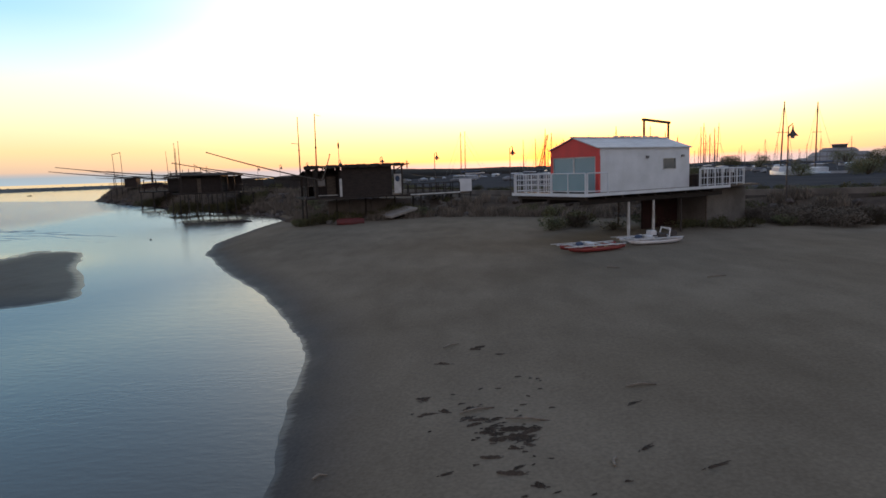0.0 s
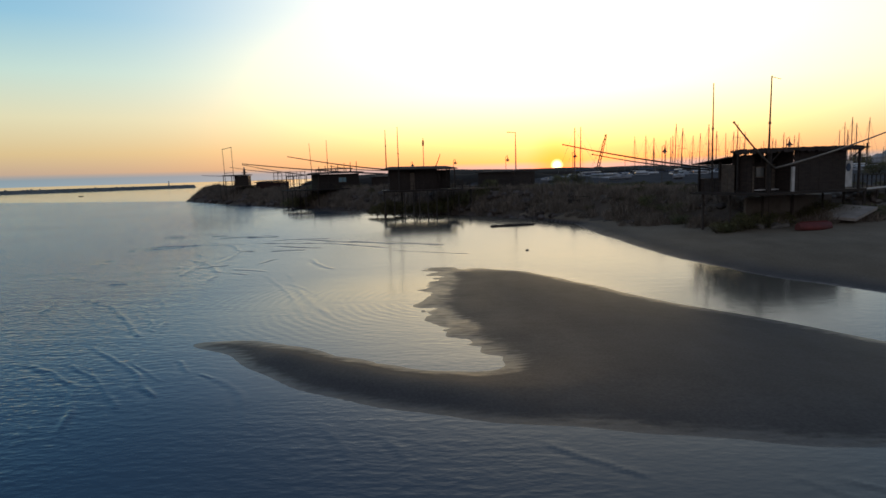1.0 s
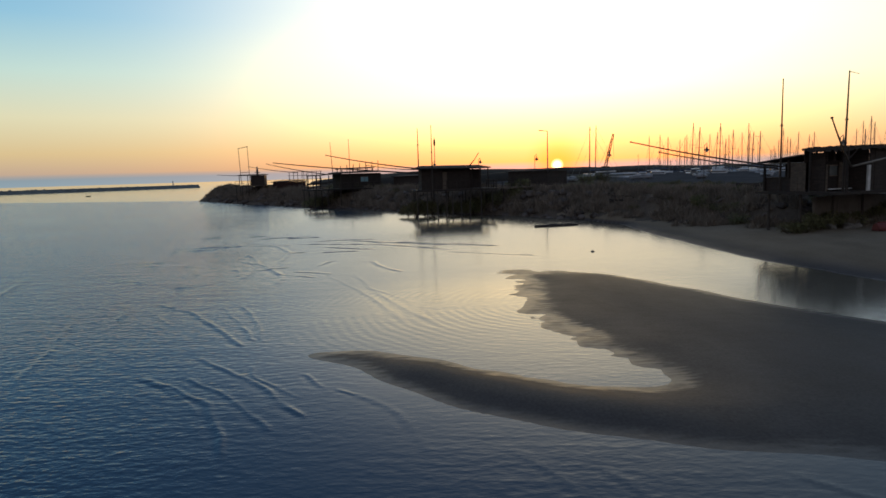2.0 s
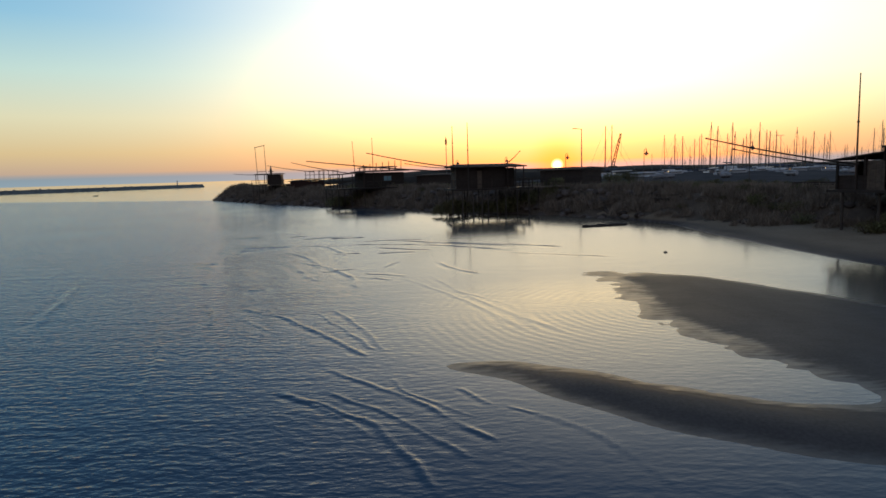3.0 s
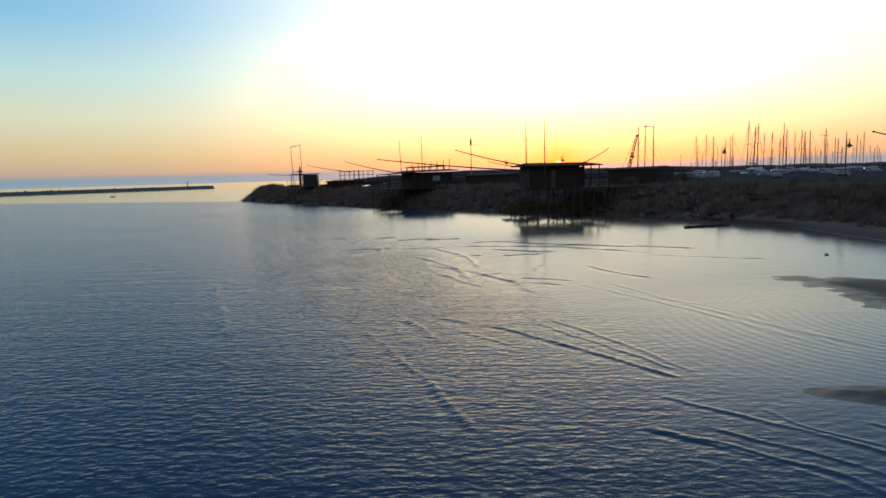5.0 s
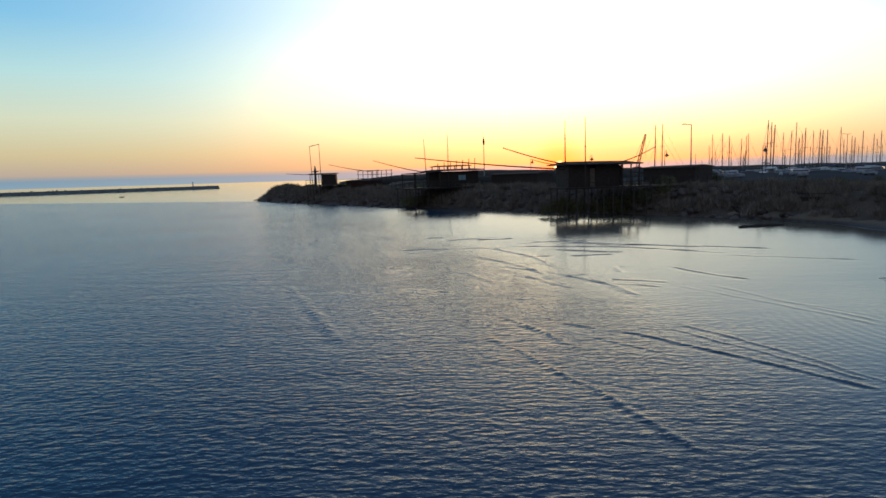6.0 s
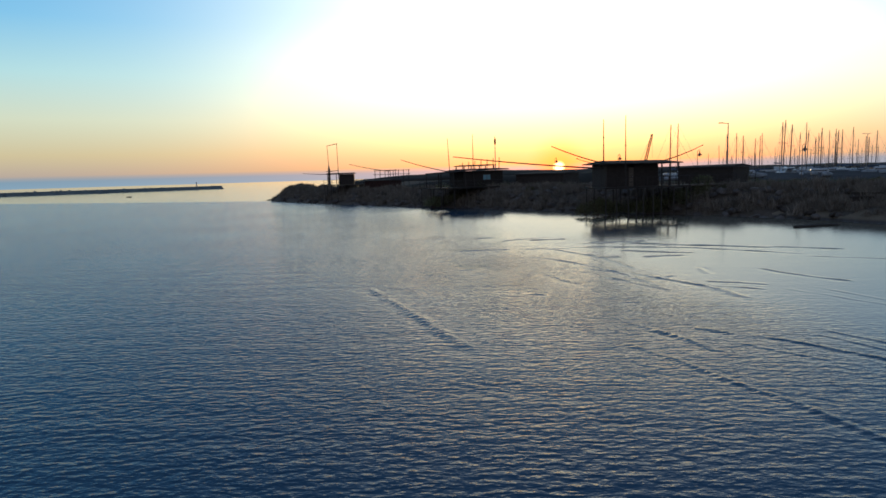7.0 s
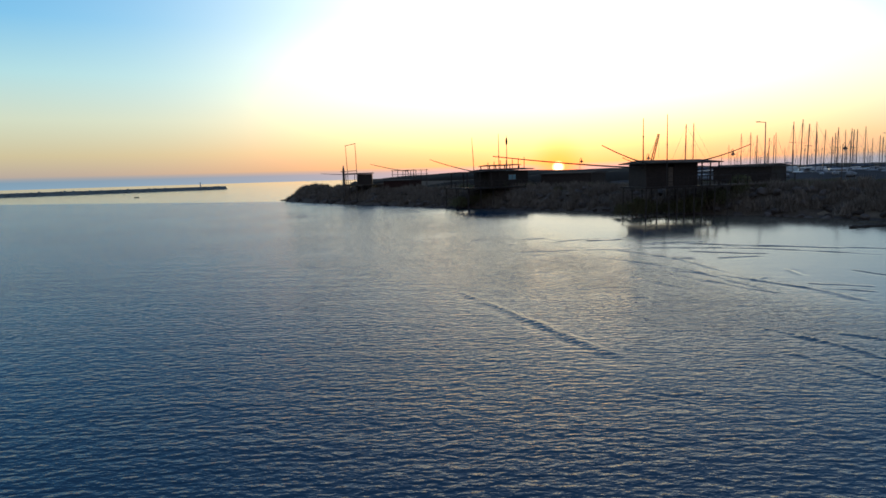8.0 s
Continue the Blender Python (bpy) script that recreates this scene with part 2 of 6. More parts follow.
def water_material():
    """Sea water: dark body, sharp gloss, small wind ripples in the open and hardly any in the lee of the sandbank."""
    m = bpy.data.materials.new("sea_water")
    m.use_nodes = True
    nt = m.node_tree
    N, L = nt.nodes.new, nt.links.new
    b = nt.nodes["Principled BSDF"]
    b.inputs["Roughness"].default_value, b.inputs["IOR"].default_value = 0.05, 1.333
    geo = N("ShaderNodeNewGeometry")
    sep = N("ShaderNodeSeparateXYZ")
    L(geo.outputs["Position"], sep.inputs[0])

    def ripples(scale, stretch, turn, detail):
        mp = N("ShaderNodeMapping")
        mp.inputs["Scale"].default_value, mp.inputs["Rotation"].default_value = stretch, (0, 0, radians(turn))
        L(geo.outputs["Position"], mp.inputs[0])
        n = N("ShaderNodeTexNoise")
        n.inputs["Scale"].default_value, n.inputs["Detail"].default_value = scale, detail
        n.inputs["Roughness"].default_value = 0.45
        L(mp.outputs[0], n.inputs["Vector"])
        return n.outputs[0]

    r1 = ripples(3.0, (0.85, 1.75, 1), 12, 3)
    r2 = ripples(6.2, (0.8, 1.5, 1), -20, 3)
    r3 = ripples(0.09, (1, 1, 1), 0, 3)
    r4 = ripples(0.62, (0.45, 2.0, 1), 4, 2)

    def peaked(height, power):
        """Narrow crests between wide troughs."""
        span = N("ShaderNodeMapRange")
        span.inputs["From Min"].default_value, span.inputs["From Max"].default_value = 0.10, 0.90
        L(height, span.inputs["Value"])
        up = N("ShaderNodeMath")
        up.operation = "POWER"
        up.inputs[1].default_value = power
        L(span.outputs[0], up.inputs[0])
        return up.outputs[0]

    a0 = N("ShaderNodeMath")
    a0.operation = "MULTIPLY_ADD"
    a0.inputs[1].default_value = 1.1
    L(r4, a0.inputs[0])
    L(peaked(r1, 1.5), a0.inputs[2])
    a1 = N("ShaderNodeMath")
    a1.operation = "MULTIPLY_ADD"
    a1.inputs[1].default_value = 0.45
    L(peaked(r2, 1.4), a1.inputs[0])
    L(a0.outputs[0], a1.inputs[2])
    # lee of the bank and calm streaks
    lee = N("ShaderNodeMapRange")
    lee.interpolation_type = "SMOOTHSTEP"
    lee.inputs["From Min"].default_value, lee.inputs["From Max"].default_value = -10.0, 0.5
    lee.inputs["To Min"].default_value, lee.inputs["To Max"].default_value = 1.0, 0.11
    lx = N("ShaderNodeMath")
    lx.operation = "MULTIPLY_ADD"
    lx.inputs[1].default_value = 0.22
    L(sep.outputs["Y"], lx.inputs[0])
    L(sep.outputs["X"], lx.inputs[2])
    L(lx.outputs[0], lee.inputs["Value"])
    body = N("ShaderNodeMix")                            # deep blue offshore, sand showing through the shallows
    body.data_type = "RGBA"
    body.inputs["A"].default_value, body.inputs["B"].default_value = (0.006, 0.030, 0.064, 1), (0.078, 0.070, 0.056, 1)
    sh = N("ShaderNodeMapRange")
    sh.interpolation_type = "SMOOTHSTEP"
    sh.inputs["From Min"].default_value, sh.inputs["From Max"].default_value = -4.0, 12.0
    L(lx.outputs[0], sh.inputs["Value"])
    L(sh.outputs[0], body.inputs["Factor"])
    L(body.outputs["Result"], b.inputs["Base Color"])
    mouth = N("ShaderNodeMath")                          # line from the end of the mole across the harbour mouth
    mouth.operation = "MULTIPLY_ADD"
    mouth.inputs[1].default_value = 0.53
    L(sep.outputs["X"], mouth.inputs[0])
    L(sep.outputs["Y"], mouth.inputs[2])
    rough_sea = N("ShaderNodeMapRange")                  # beyond it the water lies smooth
    rough_sea.interpolation_type = "SMOOTHSTEP"
    rough_sea.inputs["From Min"].default_value, rough_sea.inputs["From Max"].default_value = 121.0, 128.0
    rough_sea.inputs["To Min"].default_value, rough_sea.inputs["To Max"].default_value = 1.0, 0.32
    L(mouth.outputs[0], rough_sea.inputs["Value"])
    st = N("ShaderNodeMapRange")
    st.inputs["From Min"].default_value, st.inputs["From Max"].default_value = 0.35, 0.65
    st.inputs["To Min"].default_value, st.inputs["To Max"].default_value = 0.7, 1.05
    L(r3, st.inputs["Value"])
    outer = N("ShaderNodeVectorMath")                    # small ripples run in along the outer side of the bank
    outer.operation = "DISTANCE"
    outer.inputs[1].default_value = (-1.0, 7.6, 0)
    L(geo.outputs["Position"], outer.inputs[0])
    swash = N("ShaderNodeMapRange")
    swash.interpolation_type = "SMOOTHSTEP"
    swash.inputs["From Min"].default_value, swash.inputs["From Max"].default_value = 2.5, 8.5
    swash.inputs["To Min"].default_value, swash.inputs["To Max"].default_value = 0.25, 0.0
    L(outer.outputs["Value"], swash.inputs["Value"])
    stir = N("ShaderNodeMath")
    stir.operation = "MAXIMUM"
    L(lee.outputs[0], stir.inputs[0])
    L(swash.outputs[0], stir.inputs[1])
    s = N("ShaderNodeMath")
    s.operation = "MULTIPLY"
    L(stir.outputs[0], s.inputs[0])
    L(st.outputs[0], s.inputs[1])
    s_far = N("ShaderNodeMath")
    s_far.operation = "MULTIPLY"
    L(s.outputs[0], s_far.inputs[0])
    L(rough_sea.outputs[0], s_far.inputs[1])
    bp = N("ShaderNodeBump")
    bp.inputs["Distance"].default_value = 0.041
    L(s_far.outputs[0], bp.inputs["Strength"])
    L(a1.outputs[0], bp.inputs["Height"])
    # small refracted waves that fan out between the two arms of the bank
    fm = N("ShaderNodeMapping")
    fm.inputs["Location"].default_value = (-2.8, -23.5, 0)
    L(geo.outputs["Position"], fm.inputs[0])
    fan = N("ShaderNodeTexWave")
    fan.wave_type, fan.rings_direction = "RINGS", "SPHERICAL"
    fan.inputs["Scale"].default_value, fan.inputs["Distortion"].default_value = 0.85, 5.0
    fan.inputs["Detail"].default_value, fan.inputs["Detail Scale"].default_value = 3.0, 0.5
    L(fm.outputs[0], fan.inputs["Vector"])
    dist = N("ShaderNodeVectorMath")
    dist.operation = "DISTANCE"
    dist.inputs[1].default_value = (-3.6, 22.5, 0)
    L(geo.outputs["Position"], dist.inputs[0])
    near = N("ShaderNodeMapRange")
    near.interpolation_type = "SMOOTHSTEP"
    near.inputs["From Min"].default_value, near.inputs["From Max"].default_value = 1.5, 7.5
    near.inputs["To Min"].default_value, near.inputs["To Max"].default_value = 0.14, 0.0
    L(dist.outputs["Value"], near.inputs["Value"])
    bf = N("ShaderNodeBump")
    bf.inputs["Distance"].default_value = 0.022
    L(near.outputs[0], bf.inputs["Strength"])
    L(fan.outputs["Fac"], bf.inputs["Height"])
    L(bf.outputs[0], bp.inputs["Normal"])
    # mean lean of the unresolved wavelets that a low eye sees: their near faces
    tilt = N("ShaderNodeMath")
    tilt.operation = "MULTIPLY"
    tilt.inputs[1].default_value = LEAN
    ebb = N("ShaderNodeMath")                            # steeper still close in, where single ripples stand out
    ebb.operation = "MULTIPLY"
    ebb.inputs[1].default_value = -1 / 18
    L(sep.outputs["Y"], ebb.inputs[0])
    fall = N("ShaderNodeMath")
    fall.operation = "EXPONENT"
    L(ebb.outputs[0], fall.inputs[0])
    climb = N("ShaderNodeMath")
    climb.operation = "MULTIPLY_ADD"
    climb.inputs[1].default_value = -14.0
    L(fall.outputs[0], climb.inputs[0])
    L(sep.outputs["Y"], climb.inputs[2])
    L(climb.outputs[0], tilt.inputs[0])
    lean = N("ShaderNodeBump")
    lean.inputs["Distance"].default_value = 1.0
    ls = N("ShaderNodeMapRange")                         # flat calm close to the beach
    ls.interpolation_type = "SMOOTHSTEP"
    ls.inputs["From Min"].default_value, ls.inputs["From Max"].default_value = 10.0, 20.0
    ls.inputs["To Min"].default_value, ls.inputs["To Max"].default_value = 1.0, 0.05
    off = N("ShaderNodeMath")
    off.operation = "MULTIPLY_ADD"
    off.inputs[1].default_value = -0.45
    L(sep.outputs["Y"], off.inputs[0])
    L(sep.outputs["X"], off.inputs[2])
    L(off.outputs[0], ls.inputs["Value"])
    lf = N("ShaderNodeMath")
    lf.operation = "MULTIPLY"
    L(ls.outputs[0], lf.inputs[0])
    L(rough_sea.outputs[0], lf.inputs[1])
    pool = N("ShaderNodeVectorMath")                     # the sheltered pool between the arms of the bank
    pool.operation = "DISTANCE"
    pool.inputs[1].default_value = (0.8, 20.5, 0)
    L(geo.outputs["Position"], pool.inputs[0])
    still = N("ShaderNodeMapRange")
    still.interpolation_type = "SMOOTHSTEP"
    still.inputs["From Min"].default_value, still.inputs["From Max"].default_value = 4.5, 12.0
    still.inputs["To Min"].default_value = 0.05
    L(pool.outputs["Value"], still.inputs["Value"])
    lp = N("ShaderNodeMath")
    lp.operation = "MULTIPLY"
    L(lf.outputs[0], lp.inputs[0])
    L(still.outputs[0], lp.inputs[1])
    L(lp.outputs[0], lean.inputs["Strength"])
    L(tilt.outputs[0], lean.inputs["Height"])
    lean2 = N("ShaderNodeBump")                          # more of it in the open, where the wind has more hold
    lean2.inputs["Distance"].default_value = 1.0
    l2 = N("ShaderNodeMapRange")
    l2.interpolation_type = "SMOOTHSTEP"
    l2.inputs["From Min"].default_value, l2.inputs["From Max"].default_value = -20.0, -3.0
    l2.inputs["To Min"].default_value, l2.inputs["To Max"].default_value = 1.0, 0.0
    L(lx.outputs[0], l2.inputs["Value"])
    ln = N("ShaderNodeMapRange")                         # and everywhere far off, where only the faces turned to the eye show
    ln.interpolation_type = "SMOOTHSTEP"
    ln.inputs["From Min"].default_value, ln.inputs["From Max"].default_value = 26.0, 54.0
    L(sep.outputs["Y"], ln.inputs["Value"])
    lx2 = N("ShaderNodeMath")
    lx2.operation = "MAXIMUM"
    L(l2.outputs[0], lx2.inputs[0])
    L(ln.outputs[0], lx2.inputs[1])
    la = N("ShaderNodeMath")
    la.operation = "MULTIPLY"
    L(lx2.outputs[0], la.inputs[0])
    L(rough_sea.outputs[0], la.inputs[1])
    L(la.outputs[0], lean2.inputs["Strength"])
    L(tilt.outputs[0], lean2.inputs["Height"])
    L(lean.outputs[0], lean2.inputs["Normal"])
    L(lean2.outputs[0], bf.inputs["Normal"])
    L(bp.outputs[0], b.inputs["Normal"])
    wr = N("ShaderNodeMapRange")                         # capillary ripples too small to see one by one
    wr.inputs["From Min"].default_value, wr.inputs["From Max"].default_value = 0.07, 1.0
    wr.inputs["To Min"].default_value, wr.inputs["To Max"].default_value = 0.13, 0.055
    L(lee.outputs[0], wr.inputs["Value"])
    L(wr.outputs[0], b.inputs["Roughness"])
    return m


LEAN = 0.038
SAND, WATER = sand_material(), water_material()
EARTH = material("earth_and_dry_grass", (0.062, 0.052, 0.045), 0.95, color2=(0.090, 0.076, 0.062), scale=0.5, bump=0.8, bump_scale=5, grain=0.3, world=True, spec=0.02)
ASPHALT = material("harbour_asphalt", (0.052, 0.052, 0.055), 0.95, color2=(0.070, 0.069, 0.071), scale=0.2, grain=0.2, world=True, spec=0.0)
ROCK = material("limestone_boulder", (0.080, 0.070, 0.066), 0.9, color2=(0.058, 0.051, 0.048), scale=1.2, bump=0.9, bump_scale=6, grain=0.25, vary=0.3, spec=0.08)
ROCKS = material("limestone_armour", (0.080, 0.070, 0.066), 0.9, color2=(0.058, 0.051, 0.048), scale=1.0, bump=0.9, bump_scale=5, grain=0.25, vary=0.3, island=True, spec=0.08)
# breakwater stone, its colour paled and blued to carry the distance haze
HAZY_ROCK = material("hazed_breakwater_stone", (0.115, 0.130, 0.135), 0.9, color2=(0.080, 0.092, 0.096), scale=0.3, bump=0.6, grain=0.2, vary=0.25, island=True, spec=0.1)
PALE_SLAB = material("pale_concrete", (0.27, 0.25, 0.23), 0.9, color2=(0.19, 0.175, 0.16), scale=1.2, bump=0.4, grain=0.15, spec=0.1)
APRON = material("worn_concrete", (0.15, 0.14, 0.128), 0.95, color2=(0.10, 0.093, 0.086), scale=0.9, bump=0.5, grain=0.2, spec=0.02)
CONCRETE = material("concrete", (0.143, 0.132, 0.121), 0.9, color2=(0.094, 0.086, 0.079), scale=0.8, bump=0.4, grain=0.15, world=True, spec=0.08)
PAVING = material("promenade_paving", (0.084, 0.077, 0.070), 0.85, color2=(0.060, 0.055, 0.052), scale=0.6, bump=0.3, grain=0.15, world=True, spec=0.0)
WHITE = material("white_paint", (0.524, 0.552, 0.589), 0.55, color2=(0.432, 0.460, 0.488), scale=0.9, bump=0.15, bump_scale=20, grain=0.06)
WHITE_OLD = material("weathered_white_paint", (0.46, 0.47, 0.48), 0.7, color2=(0.30, 0.30, 0.29), scale=2.0, bump=0.3, grain=0.12, vary=0.1)
RED = material("red_paint", (0.52, 0.032, 0.030), 0.5, color2=(0.42, 0.03, 0.028), scale=1.5, grain=0.1)
RED_DULL = material("faded_red_paint", (0.115, 0.028, 0.027), 0.7, color2=(0.08, 0.024, 0.023), scale=1.5, grain=0.15, spec=0.2)
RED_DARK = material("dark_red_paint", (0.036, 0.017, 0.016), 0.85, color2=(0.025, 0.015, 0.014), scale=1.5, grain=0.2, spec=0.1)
DARKWOOD = material("dark_stained_board", (0.034, 0.027, 0.024), 0.8, color2=(0.022, 0.018, 0.017), scale=2.0, stretch=(1, 1, 4), bump=0.5, grain=0.25, vary=0.3, spec=0.2)
GREYWOOD = material("grey_weathered_wood", (0.10, 0.082, 0.066), 0.85, color2=(0.06, 0.05, 0.042), scale=2.5, stretch=(1, 1, 3), bump=0.5, grain=0.25, vary=0.2, spec=0.2)
POLE = material("dark_pole", (0.036, 0.030, 0.027), 0.85, color2=(0.026, 0.022, 0.02), scale=3, grain=0.2, spec=0.2)
BROWNWOOD = material("brown_timber", (0.075, 0.052, 0.036), 0.85, color2=(0.05, 0.036, 0.026), scale=2.5, bump=0.4, grain=0.2)
PILE = material("tarred_pile", (0.034, 0.030, 0.028), 0.85, color2=(0.046, 0.040, 0.037), scale=3.0, bump=0.5, grain=0.3, spec=0.2)
ROOFING = material("bitumen_roofing", (0.036, 0.031, 0.030), 0.95, color2=(0.055, 0.047, 0.045), scale=1.3, bump=0.3, grain=0.2, spec=0.03)
SHEET = material("pale_roof_sheet", (0.46, 0.48, 0.50), 0.5, color2=(0.37, 0.38, 0.40), scale=1.0, grain=0.08, stretch=(1, 6, 1), bump=0.15)
STEEL = material("galvanised_steel", (0.20, 0.205, 0.21), 0.6, 0.3, color2=(0.15, 0.15, 0.155), scale=4, grain=0.1)
BLACKIRON = material("dark_iron", (0.03, 0.03, 0.032), 0.75, 0.0, color2=(0.05, 0.04, 0.035), scale=5, grain=0.15)
ALLOY = material("anodised_alloy", (0.055, 0.055, 0.056), 0.8, 0.0, color2=(0.04, 0.04, 0.04), scale=4, grain=0.1)
GLASSY = material("tinted_pane", (0.085, 0.19, 0.24), 0.15, color2=(0.11, 0.22, 0.27), scale=0.8, grain=0.03, spec=0.8)
DARKPANE = material("dark_pane", (0.05, 0.06, 0.065), 0.12, color2=(0.08, 0.09, 0.09), scale=1.0, spec=0.8)
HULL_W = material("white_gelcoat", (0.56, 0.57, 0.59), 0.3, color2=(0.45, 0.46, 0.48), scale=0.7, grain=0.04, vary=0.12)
# white gelcoat of distant boats, haze and dimness put into its colour
HULL_FAR = material("hazed_white_gelcoat", (0.36, 0.40, 0.45), 0.4, color2=(0.25, 0.285, 0.325), scale=0.7, grain=0.06, vary=0.4)
HULL_G = material("grey_boat_cover", (0.20, 0.22, 0.25), 0.7, color2=(0.12, 0.13, 0.15), scale=0.7, grain=0.1, vary=0.5)
RED_HULL = material("dark_red_gelcoat", (0.22, 0.028, 0.026), 0.5, color2=(0.16, 0.026, 0.024), scale=1.5, grain=0.1)
HULL_B = material("blue_canvas", (0.045, 0.07, 0.13), 0.8, color2=(0.03, 0.05, 0.09), scale=1.5, grain=0.15)
ROPE = material("tan_rope", (0.22, 0.18, 0.13), 0.9, scale=10, grain=0.2)
LEAF = material("shrub_leaf", (0.073, 0.083, 0.043), 0.8, color2=(0.119, 0.112, 0.062), scale=2.0, grain=0.3, vary=0.35, island=True, spec=0.08)
REED = material("dry_reed", (0.165, 0.141, 0.116), 0.9, color2=(0.112, 0.097, 0.081), scale=0.8, grain=0.3, vary=0.35, island=True, spec=0.08)
DRY_LEAF = material("dry_scrub_leaf", (0.130, 0.114, 0.096), 0.9, color2=(0.095, 0.084, 0.072), scale=0.8, grain=0.15, vary=0.1, island=True, spec=0.02)
TWIG = material("twig_bark", (0.07, 0.055, 0.042), 0.9, scale=6, grain=0.3, spec=0.08)
WEED = material("dark_seaweed", (0.062, 0.050, 0.041), 0.85, color2=(0.095, 0.076, 0.060), scale=4, grain=0.4, bump=0.8, bump_scale=20, vary=0.2)
DRIFT = material("bleached_driftwood", (0.17, 0.14, 0.11), 0.85, color2=(0.10, 0.08, 0.065), scale=5, grain=0.25, bump=0.5)
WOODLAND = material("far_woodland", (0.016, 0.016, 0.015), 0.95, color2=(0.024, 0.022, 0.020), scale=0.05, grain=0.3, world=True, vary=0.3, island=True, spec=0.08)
RENDERED = material("pale_render", (0.20, 0.21, 0.225), 0.85, color2=(0.16, 0.165, 0.175), scale=0.1, grain=0.08, world=True)


# ---------------------------------------------------------------- mesh building
class Geo:
    """A small mesh under construction: boxes, tubes, lofts in one list."""

    def __init__(self):
        self.v, self.f, self.smooth = [], [], []

    def add(self, verts, faces, smooth=False):
        n = len(self.v)
        self.v += [tuple(p) for p in verts]
        self.f += [tuple(i + n for i in q) for q in faces]
        self.smooth += [smooth] * len(faces)
        return self

    def box(self, x0, x1, y0, y1, z0, z1, m=None):
        vs = [Vector(p) for p in ((x0, y0, z0), (x1, y0, z0), (x1, y1, z0), (x0, y1, z0), (x0, y0, z1), (x1, y0, z1), (x1, y1, z1), (x0, y1, z1))]
        if m is not None:
            vs = [m @ p for p in vs]
        return self.add(vs, [(3, 2, 1, 0), (4, 5, 6, 7), (0, 1, 5, 4), (1, 2, 6, 5), (2, 3, 7, 6), (3, 0, 4, 7)])

    def bevelled(self, x0, x1, y0, y1, z0, z1, c=0.02, m=None):
        """A box with its upper and upright edges taken off."""
        pts = []
        for z, i in ((z0, 0), (z1 - c, 0), (z1, c)):
            for x, y in ((x0 + c + i, y0 + i), (x1 - c - i, y0 + i), (x1 - i, y0 + c + i), (x1 - i, y1 - c - i), (x1 - c - i, y1 - i), (x0 + c + i, y1 - i), (x0 + i, y1 - c - i), (x0 + i, y0 + c + i)):
                pts.append(Vector((x, y, z)))
        if m is not None:
            pts = [m @ p for p in pts]
        fs = [tuple(range(7, -1, -1)), tuple(range(16, 24))]
        for k in (0, 8):
            fs += [(k + i, k + (i + 1) % 8, k + 8 + (i + 1) % 8, k + 8 + i) for i in range(8)]
        return self.add(pts, fs)

    def tube(self, p0, p1, r0, r1=None, n=8, bow=0.0, steps=1):
        """A tapered round bar; bow: how far its middle sags."""
        p0, p1 = Vector(p0), Vector(p1)
        r1 = r0 if r1 is None else r1
        d = (p1 - p0).normalized()
        a = d.orthogonal().normalized()
        b = d.cross(a)
        steps = max(steps, 1)
        vs = []
        for s in range(steps + 1):
            k = s / steps
            c = p0.lerp(p1, k) - Vector((0, 0, bow * 4 * k * (1 - k)))
            r = r0 + (r1 - r0) * k
            vs += [c + (a * math.cos(t) + b * math.sin(t)) * r for t in (2 * math.pi * i / n for i in range(n))]
        fs = [(s * n + i, s * n + (i + 1) % n, (s + 1) * n + (i + 1) % n, (s + 1) * n + i) for s in range(steps) for i in range(n)]
        self.add(vs, fs, n > 5)
        self.add(vs[:n], [tuple(range(n - 1, -1, -1))])
        return self.add(vs[-n:], [tuple(range(n))])

    def loft(self, rings, cap=True, smooth=True):
        """Skin through rings of equal count."""
        n = len(rings[0])
        vs = [p for r in rings for p in r]
        fs = [(s * n + i, s * n + (i + 1) % n, (s + 1) * n + (i + 1) % n, (s + 1) * n + i) for s in range(len(rings) - 1) for i in range(n)]
        self.add(vs, fs, smooth)
        if cap:
            self.add(rings[0], [tuple(range(n - 1, -1, -1))])
            self.add(rings[-1], [tuple(range(n))])
        return self

    def mesh(self, name, mat):
        me = bpy.data.meshes.new(name)
        me.from_pydata(self.v, [], self.f)
        me.polygons.foreach_set("use_smooth", self.smooth)
        me.materials.append(mat)
        me.update()
        return me


def thing(name, label, category, m=None, group="", kind=""):
    ob = new(name)
    ob.empty_display_size = 0.2
    if m is not None:
        ob.matrix_world = m
    return tagged(ob, label, category, group, kind)


def part(name, geo, mat, parent=None, label="", m=None):
    ob = new(name, geo if isinstance(geo, bpy.types.Mesh) else geo.mesh(name, mat))
    ob.parent = parent
    if m is not None:
        ob.matrix_basis = m
    return tagged(ob, label)


def solo(name, geo, mat, label, category, m=None, group="", kind=""):
    """A thing of one mesh."""
    ob = part(name, geo, mat, None, "", m)
    return tagged(ob, label, category, group, kind)


def axes(x, y, z, ux, uy):
    """A pose at a place with its x axis along (ux, uy)."""
    return pose(x, y, z, 0, 0, math.degrees(math.atan2(uy, ux)))


